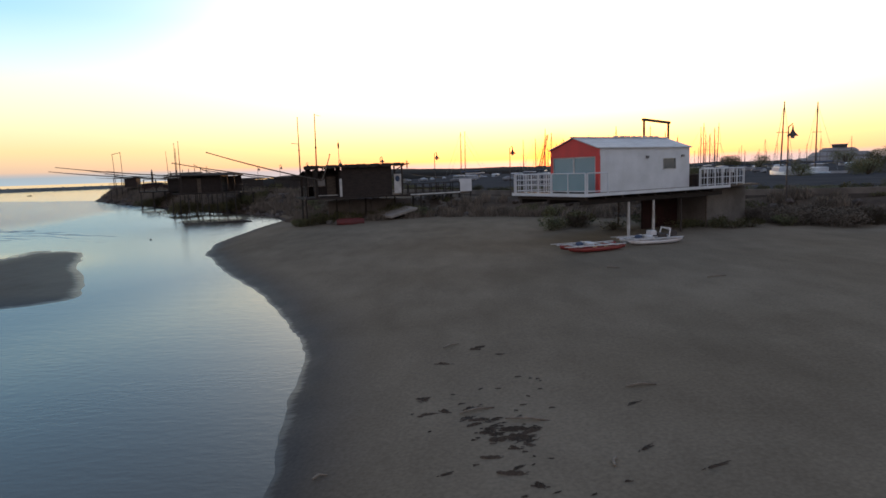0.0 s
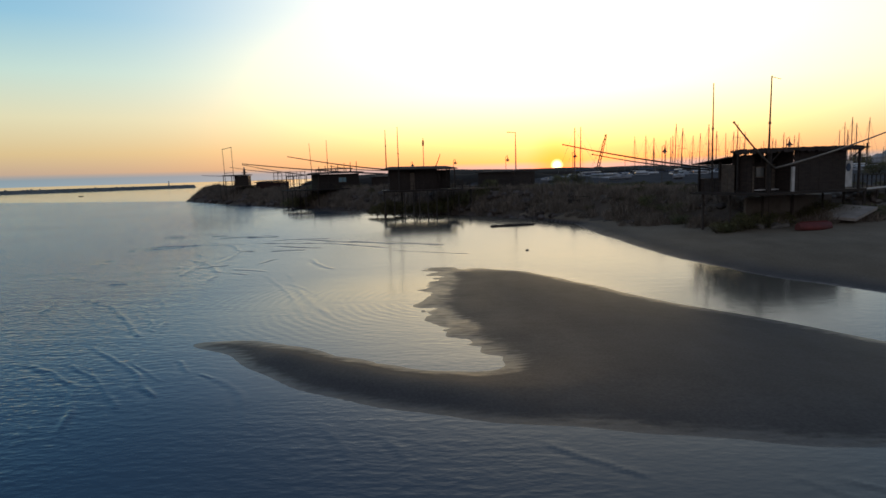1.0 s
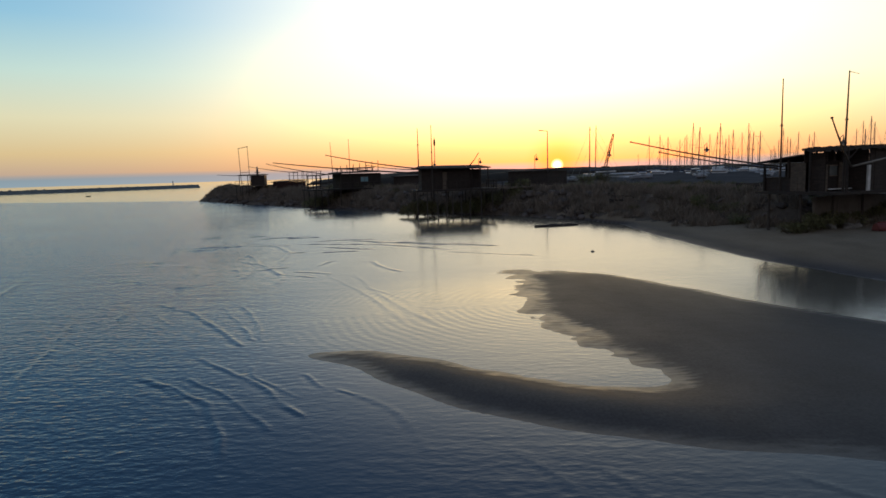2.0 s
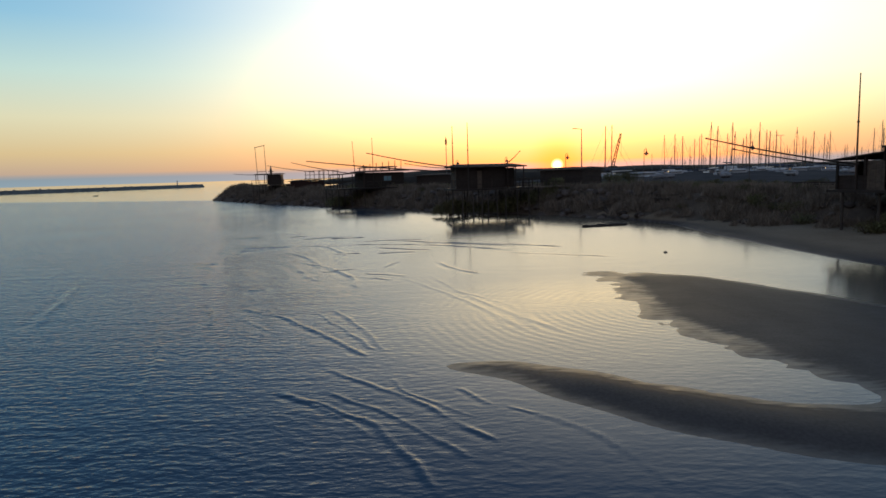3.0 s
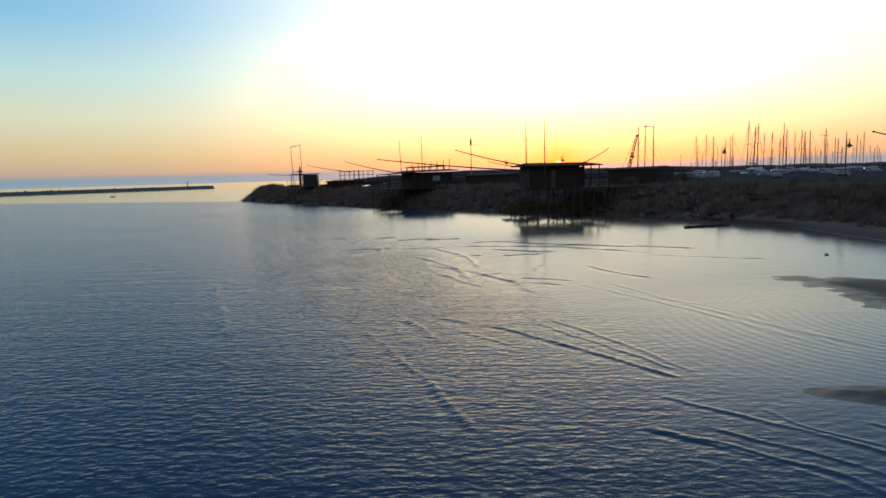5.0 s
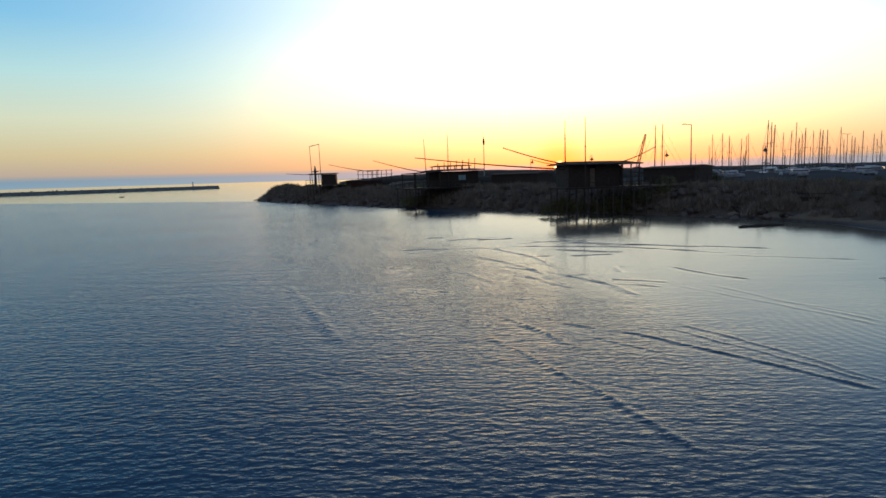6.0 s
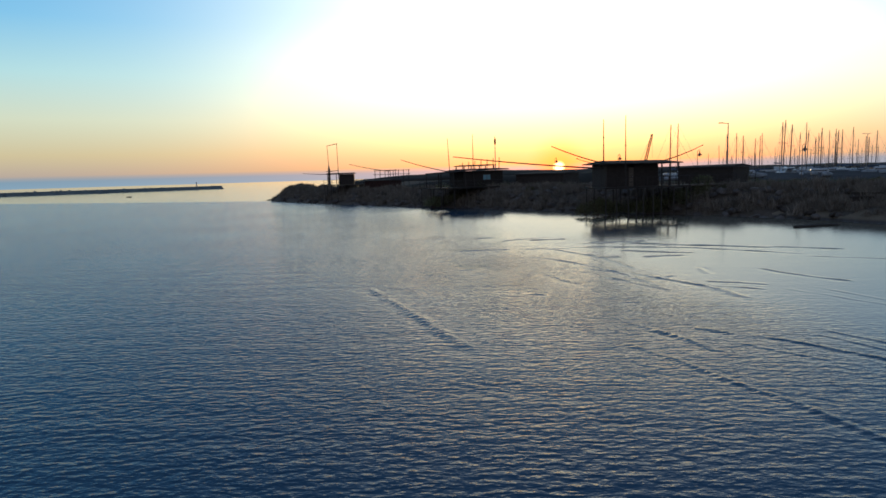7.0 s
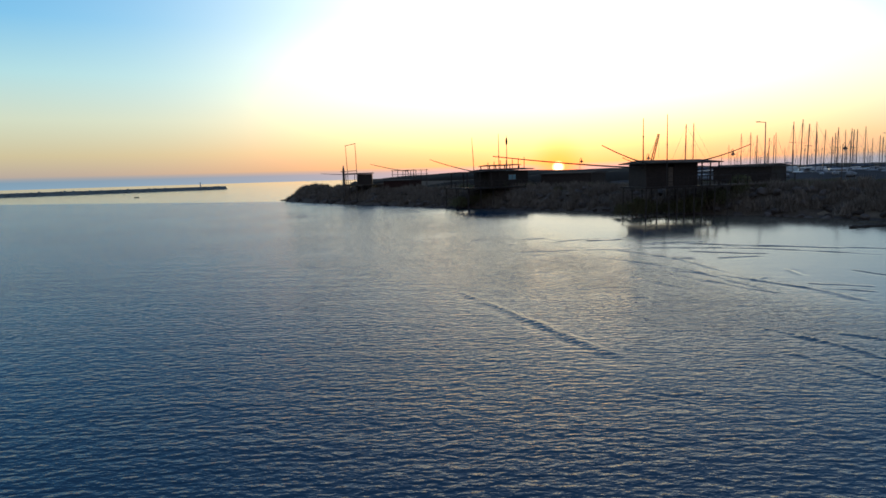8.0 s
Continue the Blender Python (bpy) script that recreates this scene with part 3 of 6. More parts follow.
# ---------------------------------------------------------------- ground
SHORE = [(33, -60), (31.5, -30), (29.3, -14), (28.5, -6.5), (28.2, -4.4), (28.05, -2.2), (27.8, 0.2), (27.2, 2.8), (25.8, 6.6), (22.7, 13.0), (20.4, 16.8), (17.6, 22.5),
         (15.6, 26.7), (14.4, 31.5), (13.9, 36), (13.6, 43), (13.5, 50), (13.8, 58)]
BANK = [(13.0, 59.5), (10, 65.5), (4.8, 72.3), (-3, 81), (-9, 89), (-15, 96), (-28, 112), (-37, 122.5), (-51, 143), (-61, 159), (-65, 166), (-63, 172), (-56, 171),
        (-44, 157), (-28, 136), (-12, 121), (6, 112), (4, 190), (-70, 380), (-420, 3500)]
BACK = [(3500, 3500), (3500, -60), (140, -60), (84, 12), (66, 21), (52, 25.0), (44.5, 31), (38.0, 37.6), (31.0, 40.4), (26.5, 39.9), (22.0, 41.2), (16.5, 49.5)]
BAR = [(-6.0, 17.55), (-4.8, 17.8), (-3.7, 17.65), (-2.4, 16.9), (-1.1, 15.8), (0.1, 14.95), (1.2, 14.2), (2.2, 13.85), (3.1, 14.0), (3.4, 14.6), (2.9, 15.6), (2.4, 16.6),
       (1.9, 18.2), (1.1, 20.0), (0.7, 22.2), (1.2, 26.5), (1.3, 29), (0.6, 31.4), (1.6, 31.7), (3.0, 31.2), (5.4, 29.8), (7.1, 27.1), (8.7, 23.9), (9.8, 21.4), (11.1, 19.5),
       (12.6, 17.3), (14.0, 14.6), (15.7, 11.6), (14.6, 10.0), (13.0, 9.2), (11.0, 8.9), (8, 9.4), (5, 10.3), (2.8, 10.9), (1.0, 11.5), (-0.6, 12.25), (-2.3, 13.8),
       (-3.5, 15.2), (-4.6, 16.5)]


def smooth_line(pts, closed, n=3):
    """Chaikin's corner cutting."""
    p = np.array(pts, float)
    for _ in range(n):
        q = np.roll(p, -1, 0) if closed else p[1:]
        a = p if closed else p[:-1]
        p2 = np.empty((2 * len(a), 2))
        p2[0::2], p2[1::2] = 0.75 * a + 0.25 * q, 0.25 * a + 0.75 * q
        p = p2 if closed else np.vstack([p[:1], p2, p[-1:]])
    return p


def signed(poly, x, y):
    """Distance to a closed outline, positive inside."""
    best, inside = np.full(x.shape, 1e9), np.zeros(x.shape, bool)
    for (ax, ay), (bx, by) in zip(poly, np.roll(poly, -1, 0)):
        dx, dy = bx - ax, by - ay
        k = np.clip(((x - ax) * dx + (y - ay) * dy) / (dx * dx + dy * dy + 1e-12), 0, 1)
        best = np.minimum(best, (x - ax - k * dx) ** 2 + (y - ay - k * dy) ** 2)
        if ay != by:
            inside ^= ((ay > y) != (by > y)) & (x < (bx - ax) * (y - ay) / (by - ay) + ax)
    return np.where(inside, 1, -1) * np.sqrt(best)


def waves(x, y, size, seed):
    """Smooth unevenness about zero, of unit height."""
    rng = np.random.RandomState(seed)
    out = np.zeros(x.shape)
    for _ in range(9):
        a, k, p = rng.uniform(0, 6.28), rng.uniform(0.6, 1.7) * 6.28 / size, rng.uniform(0, 6.28)
        out += np.sin((np.cos(a) * x + np.sin(a) * y) * k + p)
    return out / 4.0


def step(a, b, v):
    k = np.clip((v - a) / (b - a), 0, 1)
    return k * k * (3 - 2 * k)


LAND_LINE = smooth_line(BANK, False, 2).tolist() + smooth_line(BACK, False, 2).tolist()
BEACH_LINE = smooth_line(SHORE, False, 3).tolist() + [(16, 70), (60, 60), (150, 30), (150, -60)]
BAR_LINE = smooth_line(BAR, True, 2)
# paved harbour ground behind the promenade
HARD_LINE = [(96, 21), (56, 31), (41, 43), (27, 64), (12.5, 88), (0, 108), (10, 190), (-20, 360), (-100, 3500), (3500, 3500), (3500, 20)]


def ground_height(x, y):
    x, y = np.asarray(x, float), np.asarray(y, float)
    d = signed(np.array(LAND_LINE), x, y) + 0.5 * waves(x, y, 6, 3)
    land = np.where(d > 0, 0.35 + (2.15 + 0.7 * step(118, 150, y) * (1 - step(190, 240, y))) * step(0, 3.8, d) + 0.08 * waves(x, y, 7, 5) * step(0, 3, d), -0.35 + np.maximum(0.25 * d, -2.0))
    e = signed(np.array(BEACH_LINE), x, y) + 0.12 * waves(x, y, 3.5, 7)
    beach = np.where(e > 0, 0.10 * step(0, 0.8, e) + 1.10 * (1 - np.exp(-e / 8.5)) + 0.025 * waves(x, y, 4, 9) * step(0.5, 5, e) + 0.012 * waves(x, y, 0.9, 12) * step(1, 5, e),
                     np.maximum(0.09 * e, -1.6))
    rag = step(-2.0, 0.5, x) * (1 - step(2.5, 5.5, x)) * step(13.5, 17, y)     # the lagoon side runs out flat and streaked, the rest is smooth
    s = signed(BAR_LINE, x, y) + 0.10 * waves(x, y, 3.5, 21) + rag * (0.10 * waves(x, y, 2.3, 22) + 0.04 * waves(x, y, 1.1, 24))
    streaks = rag * (0.011 * waves(0.40 * x, 1.5 * y, 1.1, 23) + 0.008 * waves(0.5 * x, 1.6 * y, 0.6, 26)) * np.exp(-np.abs(s) / 1.2)
    spit = (1 - step(0.5, 4.5, x)) * (1 - step(14.5, 17.0, y - 0.3 * (x + 4)))            # the dry back of the near arm
    bar = np.where(s > 0, (1 - 0.65 * rag) * 0.05 * np.minimum(s, 0.6) + 0.13 * (1 - np.exp(-np.clip(s - 0.5 - 0.5 * rag, 0, 99) / 1.6)), np.maximum(0.035 * s, -1.6))
    bar = bar + streaks + 0.11 * spit * step(0.15, 1.2, s)
    return np.maximum(np.maximum(land, beach), bar)


def z_at(x, y):
    """The ground sheet's height at a place."""
    i = min(max(int(np.searchsorted(GX, x)) - 1, 0), len(GX) - 2)
    j = min(max(int(np.searchsorted(GY, y)) - 1, 0), len(GY) - 2)
    u, v = (x - GX[i]) / (GX[i + 1] - GX[i]), (y - GY[j]) / (GY[j + 1] - GY[j])
    return float((GZ[j, i] * (1 - u) + GZ[j, i + 1] * u) * (1 - v) + (GZ[j + 1, i] * (1 - u) + GZ[j + 1, i + 1] * u) * v)


def grid_lines(lo, hi, fine, far, grow):
    """Coordinates: even and close between lo and hi, then wider and wider out to far."""
    mid = list(np.arange(lo, hi + 1e-6, fine))
    up, s = [hi], fine
    while up[-1] < far:
        s *= grow
        up.append(up[-1] + s)
    dn, s = [lo], fine
    while dn[-1] > -far:
        s *= grow
        dn.append(dn[-1] - s)
    return np.array(sorted(set(dn[1:] + mid + up[1:])))


def sheet(name, xs, ys, z, mats, pick=None):
    X, Y = np.meshgrid(xs, ys)
    Z = z(X.ravel(), Y.ravel()) if callable(z) else np.full(X.size, z)
    nx, ny = len(xs), len(ys)
    i = (np.arange(ny - 1)[:, None] * nx + np.arange(nx - 1)[None]).ravel()
    quads = np.stack([i, i + 1, i + nx + 1, i + nx], 1)
    me = bpy.data.meshes.new(name)
    me.vertices.add(X.size)
    me.vertices.foreach_set("co", np.stack([X.ravel(), Y.ravel(), Z], 1).ravel())
    me.loops.add(quads.size)
    me.loops.foreach_set("vertex_index", quads.ravel())
    me.polygons.add(len(quads))
    me.polygons.foreach_set("loop_start", np.arange(0, quads.size, 4))
    me.polygons.foreach_set("use_smooth", np.ones(len(quads), bool))
    for m in mats:
        me.materials.append(m)
    if pick is not None:
        me.polygons.foreach_set("material_index", pick(X.ravel()[quads].mean(1), Y.ravel()[quads].mean(1)).astype(np.int32))
    me.update(calc_edges=True)
    return new(name, me)


GX, GY = grid_lines(-7, 58, 0.25, 3500, 1.10), grid_lines(-16, 60, 0.25, 3500, 1.10)
GZ = ground_height(*(a.ravel() for a in np.meshgrid(GX, GY))).reshape(len(GY), len(GX))
ground = sheet("ground", GX, GY, lambda x, y: GZ.ravel(), [SAND, EARTH, ASPHALT],
               lambda x, y: 2 * (signed(np.array(HARD_LINE), x, y) > 0) + (signed(np.array(HARD_LINE), x, y) <= 0) * ((signed(np.array(LAND_LINE), x, y) + 0.6 * waves(x, y, 3, 31) > 0.4) | ((signed(np.array(BEACH_LINE), x, y) < -5) & (signed(BAR_LINE, x, y) < -5))))
tagged(ground, "brown beach sand rising to a bank of earth", "ground", kind="structure")
# long low wavelets that wrap round the sandbank
CRESTS = []


def crest(x0, y0, x1, y1, bow, high, wide):
    """One crest from end to end; bow: how far its middle stands off the straight line."""
    dx, dy = x1 - x0, y1 - y0
    n = math.hypot(dx, dy)
    mid = ((x0 + x1) / 2 - dy / n * bow * 1.3, (y0 + y1) / 2 + dx / n * bow * 1.3)
    CRESTS.append((smooth_line([(x0, y0), mid, (x1, y1)], False, 3), high, wide))


crest(-8.7, 17.4, -4.8, 12.8, 0.23, 0.013, 0.07)
crest(-9.6, 15.9, -5.8, 10.9, 0.63, 0.017, 0.07)
crest(-8.5, 15.8, -5.4, 12.2, 0.22, 0.010, 0.06)
crest(-9.7, 15.9, -7.0, 13.1, 0.14, 0.008, 0.07)
crest(-5.4, 15.7, -4.8, 14.7, 0.0, 0.008, 0.05)
crest(-0.8, 11.1, 0.2, 8.9, 0.12, 0.010, 0.05)
crest(0.6, 10.3, 1.1, 9.1, 0.06, 0.010, 0.05)
crest(3.4, 9.9, 5.0, 8.4, 0.05, 0.010, 0.05)
crest(7.1, 8.3, 8.8, 5.5, 0.20, 0.012, 0.05)
crest(7.7, 8.3, 9.7, 5.6, 0.33, 0.012, 0.05)
crest(8.8, 8.2, 10.5, 5.4, 0.29, 0.012, 0.05)
crest(13.2, 7.9, 14.0, 5.3, 0.12, 0.010, 0.05)
crest(-7.1, 16.6, -5.1, 14.0, -0.21, 0.010, 0.05)
crest(-4.5, 14.7, -2.2, 10.9, 0.44, 0.008, 0.05)
crest(-11.9, 24.3, -7.8, 18.5, 0.13, 0.020, 0.09)
crest(-9.8, 24.9, -7.3, 18.9, 0.09, 0.012, 0.08)
crest(-10.3, 24.2, -7.6, 19.1, 0.01, 0.012, 0.07)
crest(-12.8, 23.6, -11.4, 21.8, 0.0, 0.012, 0.08)
crest(-7.5, 31.3, -3.3, 21.2, 0.27, 0.006, 0.09)
crest(-6.1, 31.1, -1.8, 19.9, -0.31, 0.006, 0.09)
crest(-5.0, 27.6, -2.9, 19.7, 0.87, 0.004, 0.07)
crest(-24.1, 34.2, -19.8, 23.1, 0.02, 0.034, 0.16)
crest(-15.0, 26.2, -13.6, 22.8, 0.15, 0.024, 0.13)
crest(-15.8, 24.0, -12.6, 15.7, 0.15, 0.016, 0.10)
crest(-13.3, 25.5, -12.4, 24.5, 0.0, 0.020, 0.12)
crest(-13.9, 38.2, -9.5, 29.4, 0.81, 0.026, 0.15)
crest(-16.1, 36.5, -14.7, 33.0, 0.0, 0.030, 0.16)
crest(-14.1, 37.0, -11.7, 31.3, -0.04, 0.024, 0.14)
crest(-20.1, 39.5, -18.7, 36.7, 0.0, 0.028, 0.16)
crest(-9.8, 41.4, -7.4, 41.7, 0.0, 0.030, 0.16)
crest(-12.6, 41.7, -10.9, 41.8, 0.0, 0.028, 0.15)
crest(-1.7, 40.0, 3.6, 36.8, 0.0, 0.014, 0.12)
crest(-7.4, 46.8, 2.1, 42.1, 0.53, 0.026, 0.17)
crest(-10.7, 49.9, -1.1, 43.7, -0.06, 0.028, 0.17)
crest(-12.8, 47.0, -1.1, 40.7, 1.46, 0.024, 0.16)
crest(-14.6, 51.8, -11.9, 52.1, 0.0, 0.036, 0.20)
crest(-18.4, 54.1, -17.0, 54.5, 0.0, 0.036, 0.20)
crest(-21.4, 46.1, -12.7, 46.4, 0.5, 0.022, 0.16)
crest(-16.9, 51.5, -12.9, 53.8, 0.2, 0.028, 0.15)
crest(-20.8, 44.2, -17.9, 45.5, 0, 0.028, 0.15)
crest(-17.9, 45.5, -16.5, 47.8, -0.2, 0.028, 0.15)
crest(-11.8, 48.8, -7.0, 49.3, 0.15, 0.028, 0.15)
crest(-10.2, 44.7, -6.4, 42.5, -0.2, 0.028, 0.15)
crest(-14.2, 46.6, -11.4, 36.7, 0.8, 0.028, 0.15)
crest(-15.6, 43.0, -11.8, 31.7, 0.9, 0.028, 0.15)
crest(-12.0, 33.8, -10.4, 34.9, 0.1, 0.018, 0.11)
crest(-9.6, 33.3, -7.5, 32.2, 0, 0.018, 0.11)
crest(-8.8, 35.1, -8.5, 37.0, 0, 0.018, 0.11)
crest(-22.6, 54.2, -20.7, 54.7, 0, 0.028, 0.15)
crest(-10.5, 32.5, -8.1, 31.1, 0.1, 0.018, 0.11)
crest(-5.9, 36.4, -4.0, 32.2, -0.3, 0.018, 0.11)
crest(-20.2, 37.7, -18.9, 38.9, 0, 0.018, 0.11)
crest(-18.7, 32.4, -16.6, 31.2, 0, 0.018, 0.11)
crest(-14.4, 29.4, -13.0, 29.6, 0, 0.018, 0.11)


def water_height(x, y):
    out = np.zeros(x.shape)
    for k, (p, high, w) in enumerate(CRESTS):
        near = (x > p[:, 0].min() - 1) & (x < p[:, 0].max() + 1) & (y > p[:, 1].min() - 1) & (y < p[:, 1].max() + 1)
        if not near.any():
            continue
        px, py = x[near], y[near]
        px, py = px + 0.06 * waves(px, py, 2.4, 80 + k) + 0.012 * waves(px, py, 0.7, 90 + k), py + 0.06 * waves(px, py, 2.1, 60 + k)
        best, along = np.full(near.sum(), 1e9), np.zeros(near.sum())
        for n, ((ax, ay), (bx, by)) in enumerate(zip(p, p[1:])):
            dx, dy = bx - ax, by - ay
            t = np.clip(((px - ax) * dx + (py - ay) * dy) / (dx * dx + dy * dy), 0, 1)
            d = np.hypot(px - ax - t * dx, py - ay - t * dy) * np.sign((px - ax) * dy - (py - ay) * dx)
            m = np.abs(d) < np.abs(best)
            best, along = np.where(m, d, best), np.where(m, (n + t) / (len(p) - 1), along)
        ends = step(0, 0.2, along) * (1 - step(0.8, 1, along))
        out[near] += ends * high * (np.exp(-(best / w) ** 2) - 0.4 * np.exp(-((best - 2.4 * w) / (w * 1.5)) ** 2)) * np.clip(0.95 + 0.45 * waves(px, py, 2.2, 40 + k), 0.2, 1.5)
    return out


WX = np.unique(np.concatenate([grid_lines(-24, 15, 0.09, 3500, 1.25), np.arange(-16, -4, 0.045)]).round(4))
WY = np.unique(np.concatenate([grid_lines(4.5, 56, 0.09, 3500, 1.25), np.arange(10, 28, 0.045)]).round(4))
water = sheet("water", WX, WY, water_height, [WATER])
tagged(water, "calm blue sea with small ripples", "water", kind="structure")


# ---------------------------------------------------------------- mole: boulders and promenade
def boulder_mesh(seed, squash=0.7):
    """A worn, angular boulder of about unit size."""
    rng = random.Random(seed)
    bm = bmesh.new()
    bmesh.ops.create_icosphere(bm, subdivisions=2, radius=0.5)
    cuts = [(Vector((rng.gauss(0, 1), rng.gauss(0, 1), rng.gauss(0, 1))).normalized(), rng.uniform(0.26, 0.42)) for _ in range(9)]
    for v in bm.verts:
        for n, d in cuts:
            k = v.co.dot(n) - d
            if k > 0:
                v.co -= n * k * 0.9
        v.co += v.co.normalized() * noise.noise(v.co * 5 + Vector((seed, 0, 0))) * 0.05
        v.co.z *= squash
    me = bpy.data.meshes.new("boulder")
    bm.to_mesh(me)
    bm.free()
    me.materials.append(ROCK)
    return me


BOULDERS = [boulder_mesh(i + 1, 0.62 + 0.05 * (i % 4)) for i in range(8)]


def line_at(poly, spacing):
    """Even places along an open line, with the way along it."""
    p = np.array(poly, float)
    seg = np.hypot(*np.diff(p, axis=0).T)
    far = np.concatenate([[0], np.cumsum(seg)])
    for s in np.arange(0, far[-1], spacing):
        i = min(int(np.searchsorted(far, s, "right")) - 1, len(seg) - 1)
        k = (s - far[i]) / seg[i]
        yield p[i] + (p[i + 1] - p[i]) * k, (p[i + 1] - p[i]) / seg[i]


def scatter_boulders():
    rng = random.Random(11)
    near, verts, faces = [], [], []
    front = smooth_line(BANK[:14], False, 2)
    spots = []
    for (x, y), (dx, dy) in line_at(front, 0.62):
        for _ in range(3 if y < 130 else 2):
            d = rng.uniform(-0.7, 4.6)
            spots.append((x + dy * d + rng.uniform(-0.3, 0.3), y - dx * d + rng.uniform(-0.3, 0.3), rng.uniform(0.55, 1.35) * (1.15 if y > 120 else 1)))
    for (x, y), (dx, dy) in line_at(smooth_line(BACK[2:], False, 2)[::-1], 0.9):
        if x < 95:
            for _ in range(5 if x < 31 else 2):
                d = rng.uniform(-0.3, 5.0 if x < 24 else 3.0)
                spots.append((x - dy * d, y + dx * d, rng.uniform(0.4, 1.0)))
    armour = thing("rock_armour", "grey limestone boulders heaped along the water's edge", "rocks", kind="structure")
    for x, y, s in spots:
        z = max(z_at(x, y), -0.25) + s * 0.08
        m = pose(x, y, z, rng.uniform(-25, 25), rng.uniform(-25, 25), rng.uniform(0, 360)) @ Matrix.Diagonal((s * rng.uniform(0.85, 1.3), s, s * rng.uniform(0.8, 1.1), 1))
        me = BOULDERS[rng.randrange(8)]
        if y < 92 and len(near) < 290:
            near.append(part("boulder", me, ROCK, armour, m=m))
        else:
            n = len(verts)
            verts += [m @ v.co for v in me.vertices]
            faces += [tuple(i + n for i in p.vertices) for p in me.polygons]
    rest = Geo().add(verts, faces)
    tagged(part("boulders", rest, ROCKS, armour), kind="stuff")


scatter_boulders()

LAMP_LINE = [(58.6, 10.3), (51.8, 21.0), (45.0, 31.6), (38.2, 42.3), (31.3, 53.0), (24.5, 63.6), (17.7, 74.3), (10.9, 85.0), (4.1, 95.6), (-2.8, 106.3), (-16, 120), (-32, 138), (-50, 157)]
WALK_LINE = [(96, 20), (70, 27), (56, 29), (48, 34.5), (41, 41.5), (34, 52), (27, 63), (20, 74), (12.5, 86), (6, 96), (-2, 107), (-16, 121), (-30, 136), (-47, 156)]


def ribbon(line, offs, n=2):
    """Rings of (sideways, height) pairs swept along a line."""
    pts = smooth_line(line, False, n)
    way = np.gradient(pts, axis=0)
    way /= np.hypot(*way.T)[:, None]
    return [[(x + wy * o, y - wx * o, z) for o, z in offs] for (x, y), (wx, wy) in zip(pts, way)]


solo("promenade", Geo().loft(ribbon(WALK_LINE, [(-2.2, 0.6), (-2.2, 2.62), (2.6, 2.62), (2.6, 0.6)]), smooth=False), PAVING,
     "paved promenade on a low sea wall", "promenade", kind="structure")
wall_line = Geo().loft(ribbon(WALK_LINE[:11], [(-2.18, 2.6), (-2.18, 3.02), (-1.86, 3.02), (-1.86, 2.6)]), smooth=False)
solo("parapet", wall_line, CONCRETE, "low grey concrete parapet along the promenade", "wall", kind="structure")


# ---------------------------------------------------------------- shrubs and reeds
def shrub_mesh(seed, n=420, flat=0.75, leaf=1.0):
    """Many small leaves on an uneven mound with gaps, about one metre across."""
    rng = random.Random(seed)
    lobes = [(Vector((rng.uniform(-0.3, 0.3), rng.uniform(-0.3, 0.3), rng.uniform(0.15, 0.55) * flat)), rng.uniform(0.16, 0.3)) for _ in range(7)]
    g = Geo()
    for _ in range(n):
        c, r = rng.choice(lobes)
        d = Vector((rng.gauss(0, 1), rng.gauss(0, 1), rng.gauss(0, 1))).normalized()
        p = c + d * r * rng.uniform(0.55, 1.12)
        if p.z < 0.0:
            p.z = rng.uniform(0, 0.1)
        a = Vector((rng.gauss(0, 1), rng.gauss(0, 1), rng.gauss(0, 1))).normalized()
        b = a.orthogonal().normalized()
        s = rng.uniform(0.035, 0.07) * leaf
        g.add([p - a * s, p + b * s * 0.55, p + a * s, p - b * s * 0.55], [(0, 1, 2, 3)])
    return g.mesh("crown", LEAF)


def stems_mesh(seed):
    rng = random.Random(seed)
    g = Geo()
    for _ in range(6):
        a = rng.uniform(0, 6.28)
        g.tube((0, 0, -0.08), (math.cos(a) * 0.24, math.sin(a) * 0.24, rng.uniform(0.3, 0.5)), 0.02, 0.008, 5)
    return g.mesh("stems", TWIG)


def reed_mesh(seed, n=150):
    """A tuft of dry stalks and blades."""
    rng = random.Random(seed)
    g = Geo()
    for _ in range(n):
        x, y = rng.gauss(0, 0.32), rng.gauss(0, 0.32)
        h = rng.uniform(0.35, 1.0) * max(0.3, 1 - (x * x + y * y))
        lx, ly = x + rng.gauss(0, 0.16), y + rng.gauss(0, 0.16)
        a = rng.uniform(0, 6.28)
        w = 0.018
        dx, dy = math.cos(a) * w, math.sin(a) * w
        g.add([(x - dx, y - dy, -0.05), (x + dx, y + dy, -0.05), ((x + lx) / 2 + dx, (y + ly) / 2 + dy, h * 0.6), (lx, ly, h)], [(0, 1, 2), (0, 2, 3)])
    return g


SHRUBS = [shrub_mesh(s, 900, 0.75, 0.62) for s in (1, 2, 3, 4)] + [shrub_mesh(s, 4200, 0.85, 0.3) for s in (5, 6)]
STEMS = [stems_mesh(s) for s in (1, 2)]


DRY_SHRUBS = [me.copy() for me in SHRUBS]
for me in DRY_SHRUBS:
    me.materials[0] = DRY_LEAF


def shrub(x, y, wide, high, k, label="dark green shrub on the earth bank", z=None, dry=False):
    ob = thing("shrub", label, "shrub", pose(x, y, (z_at(x, y) if z is None else z) - 0.05, 0, 0, (x * 57 + y * 31) % 360), group="shrubs on the bank")
    ob.scale = (wide, wide, high / 0.75)
    part("crown", (DRY_SHRUBS if dry else SHRUBS)[k % 4 if wide < 3.5 and not dry else 4 + k % 2], LEAF, ob)
    part("woody_base", STEMS[k % 2], TWIG, ob)
    return ob


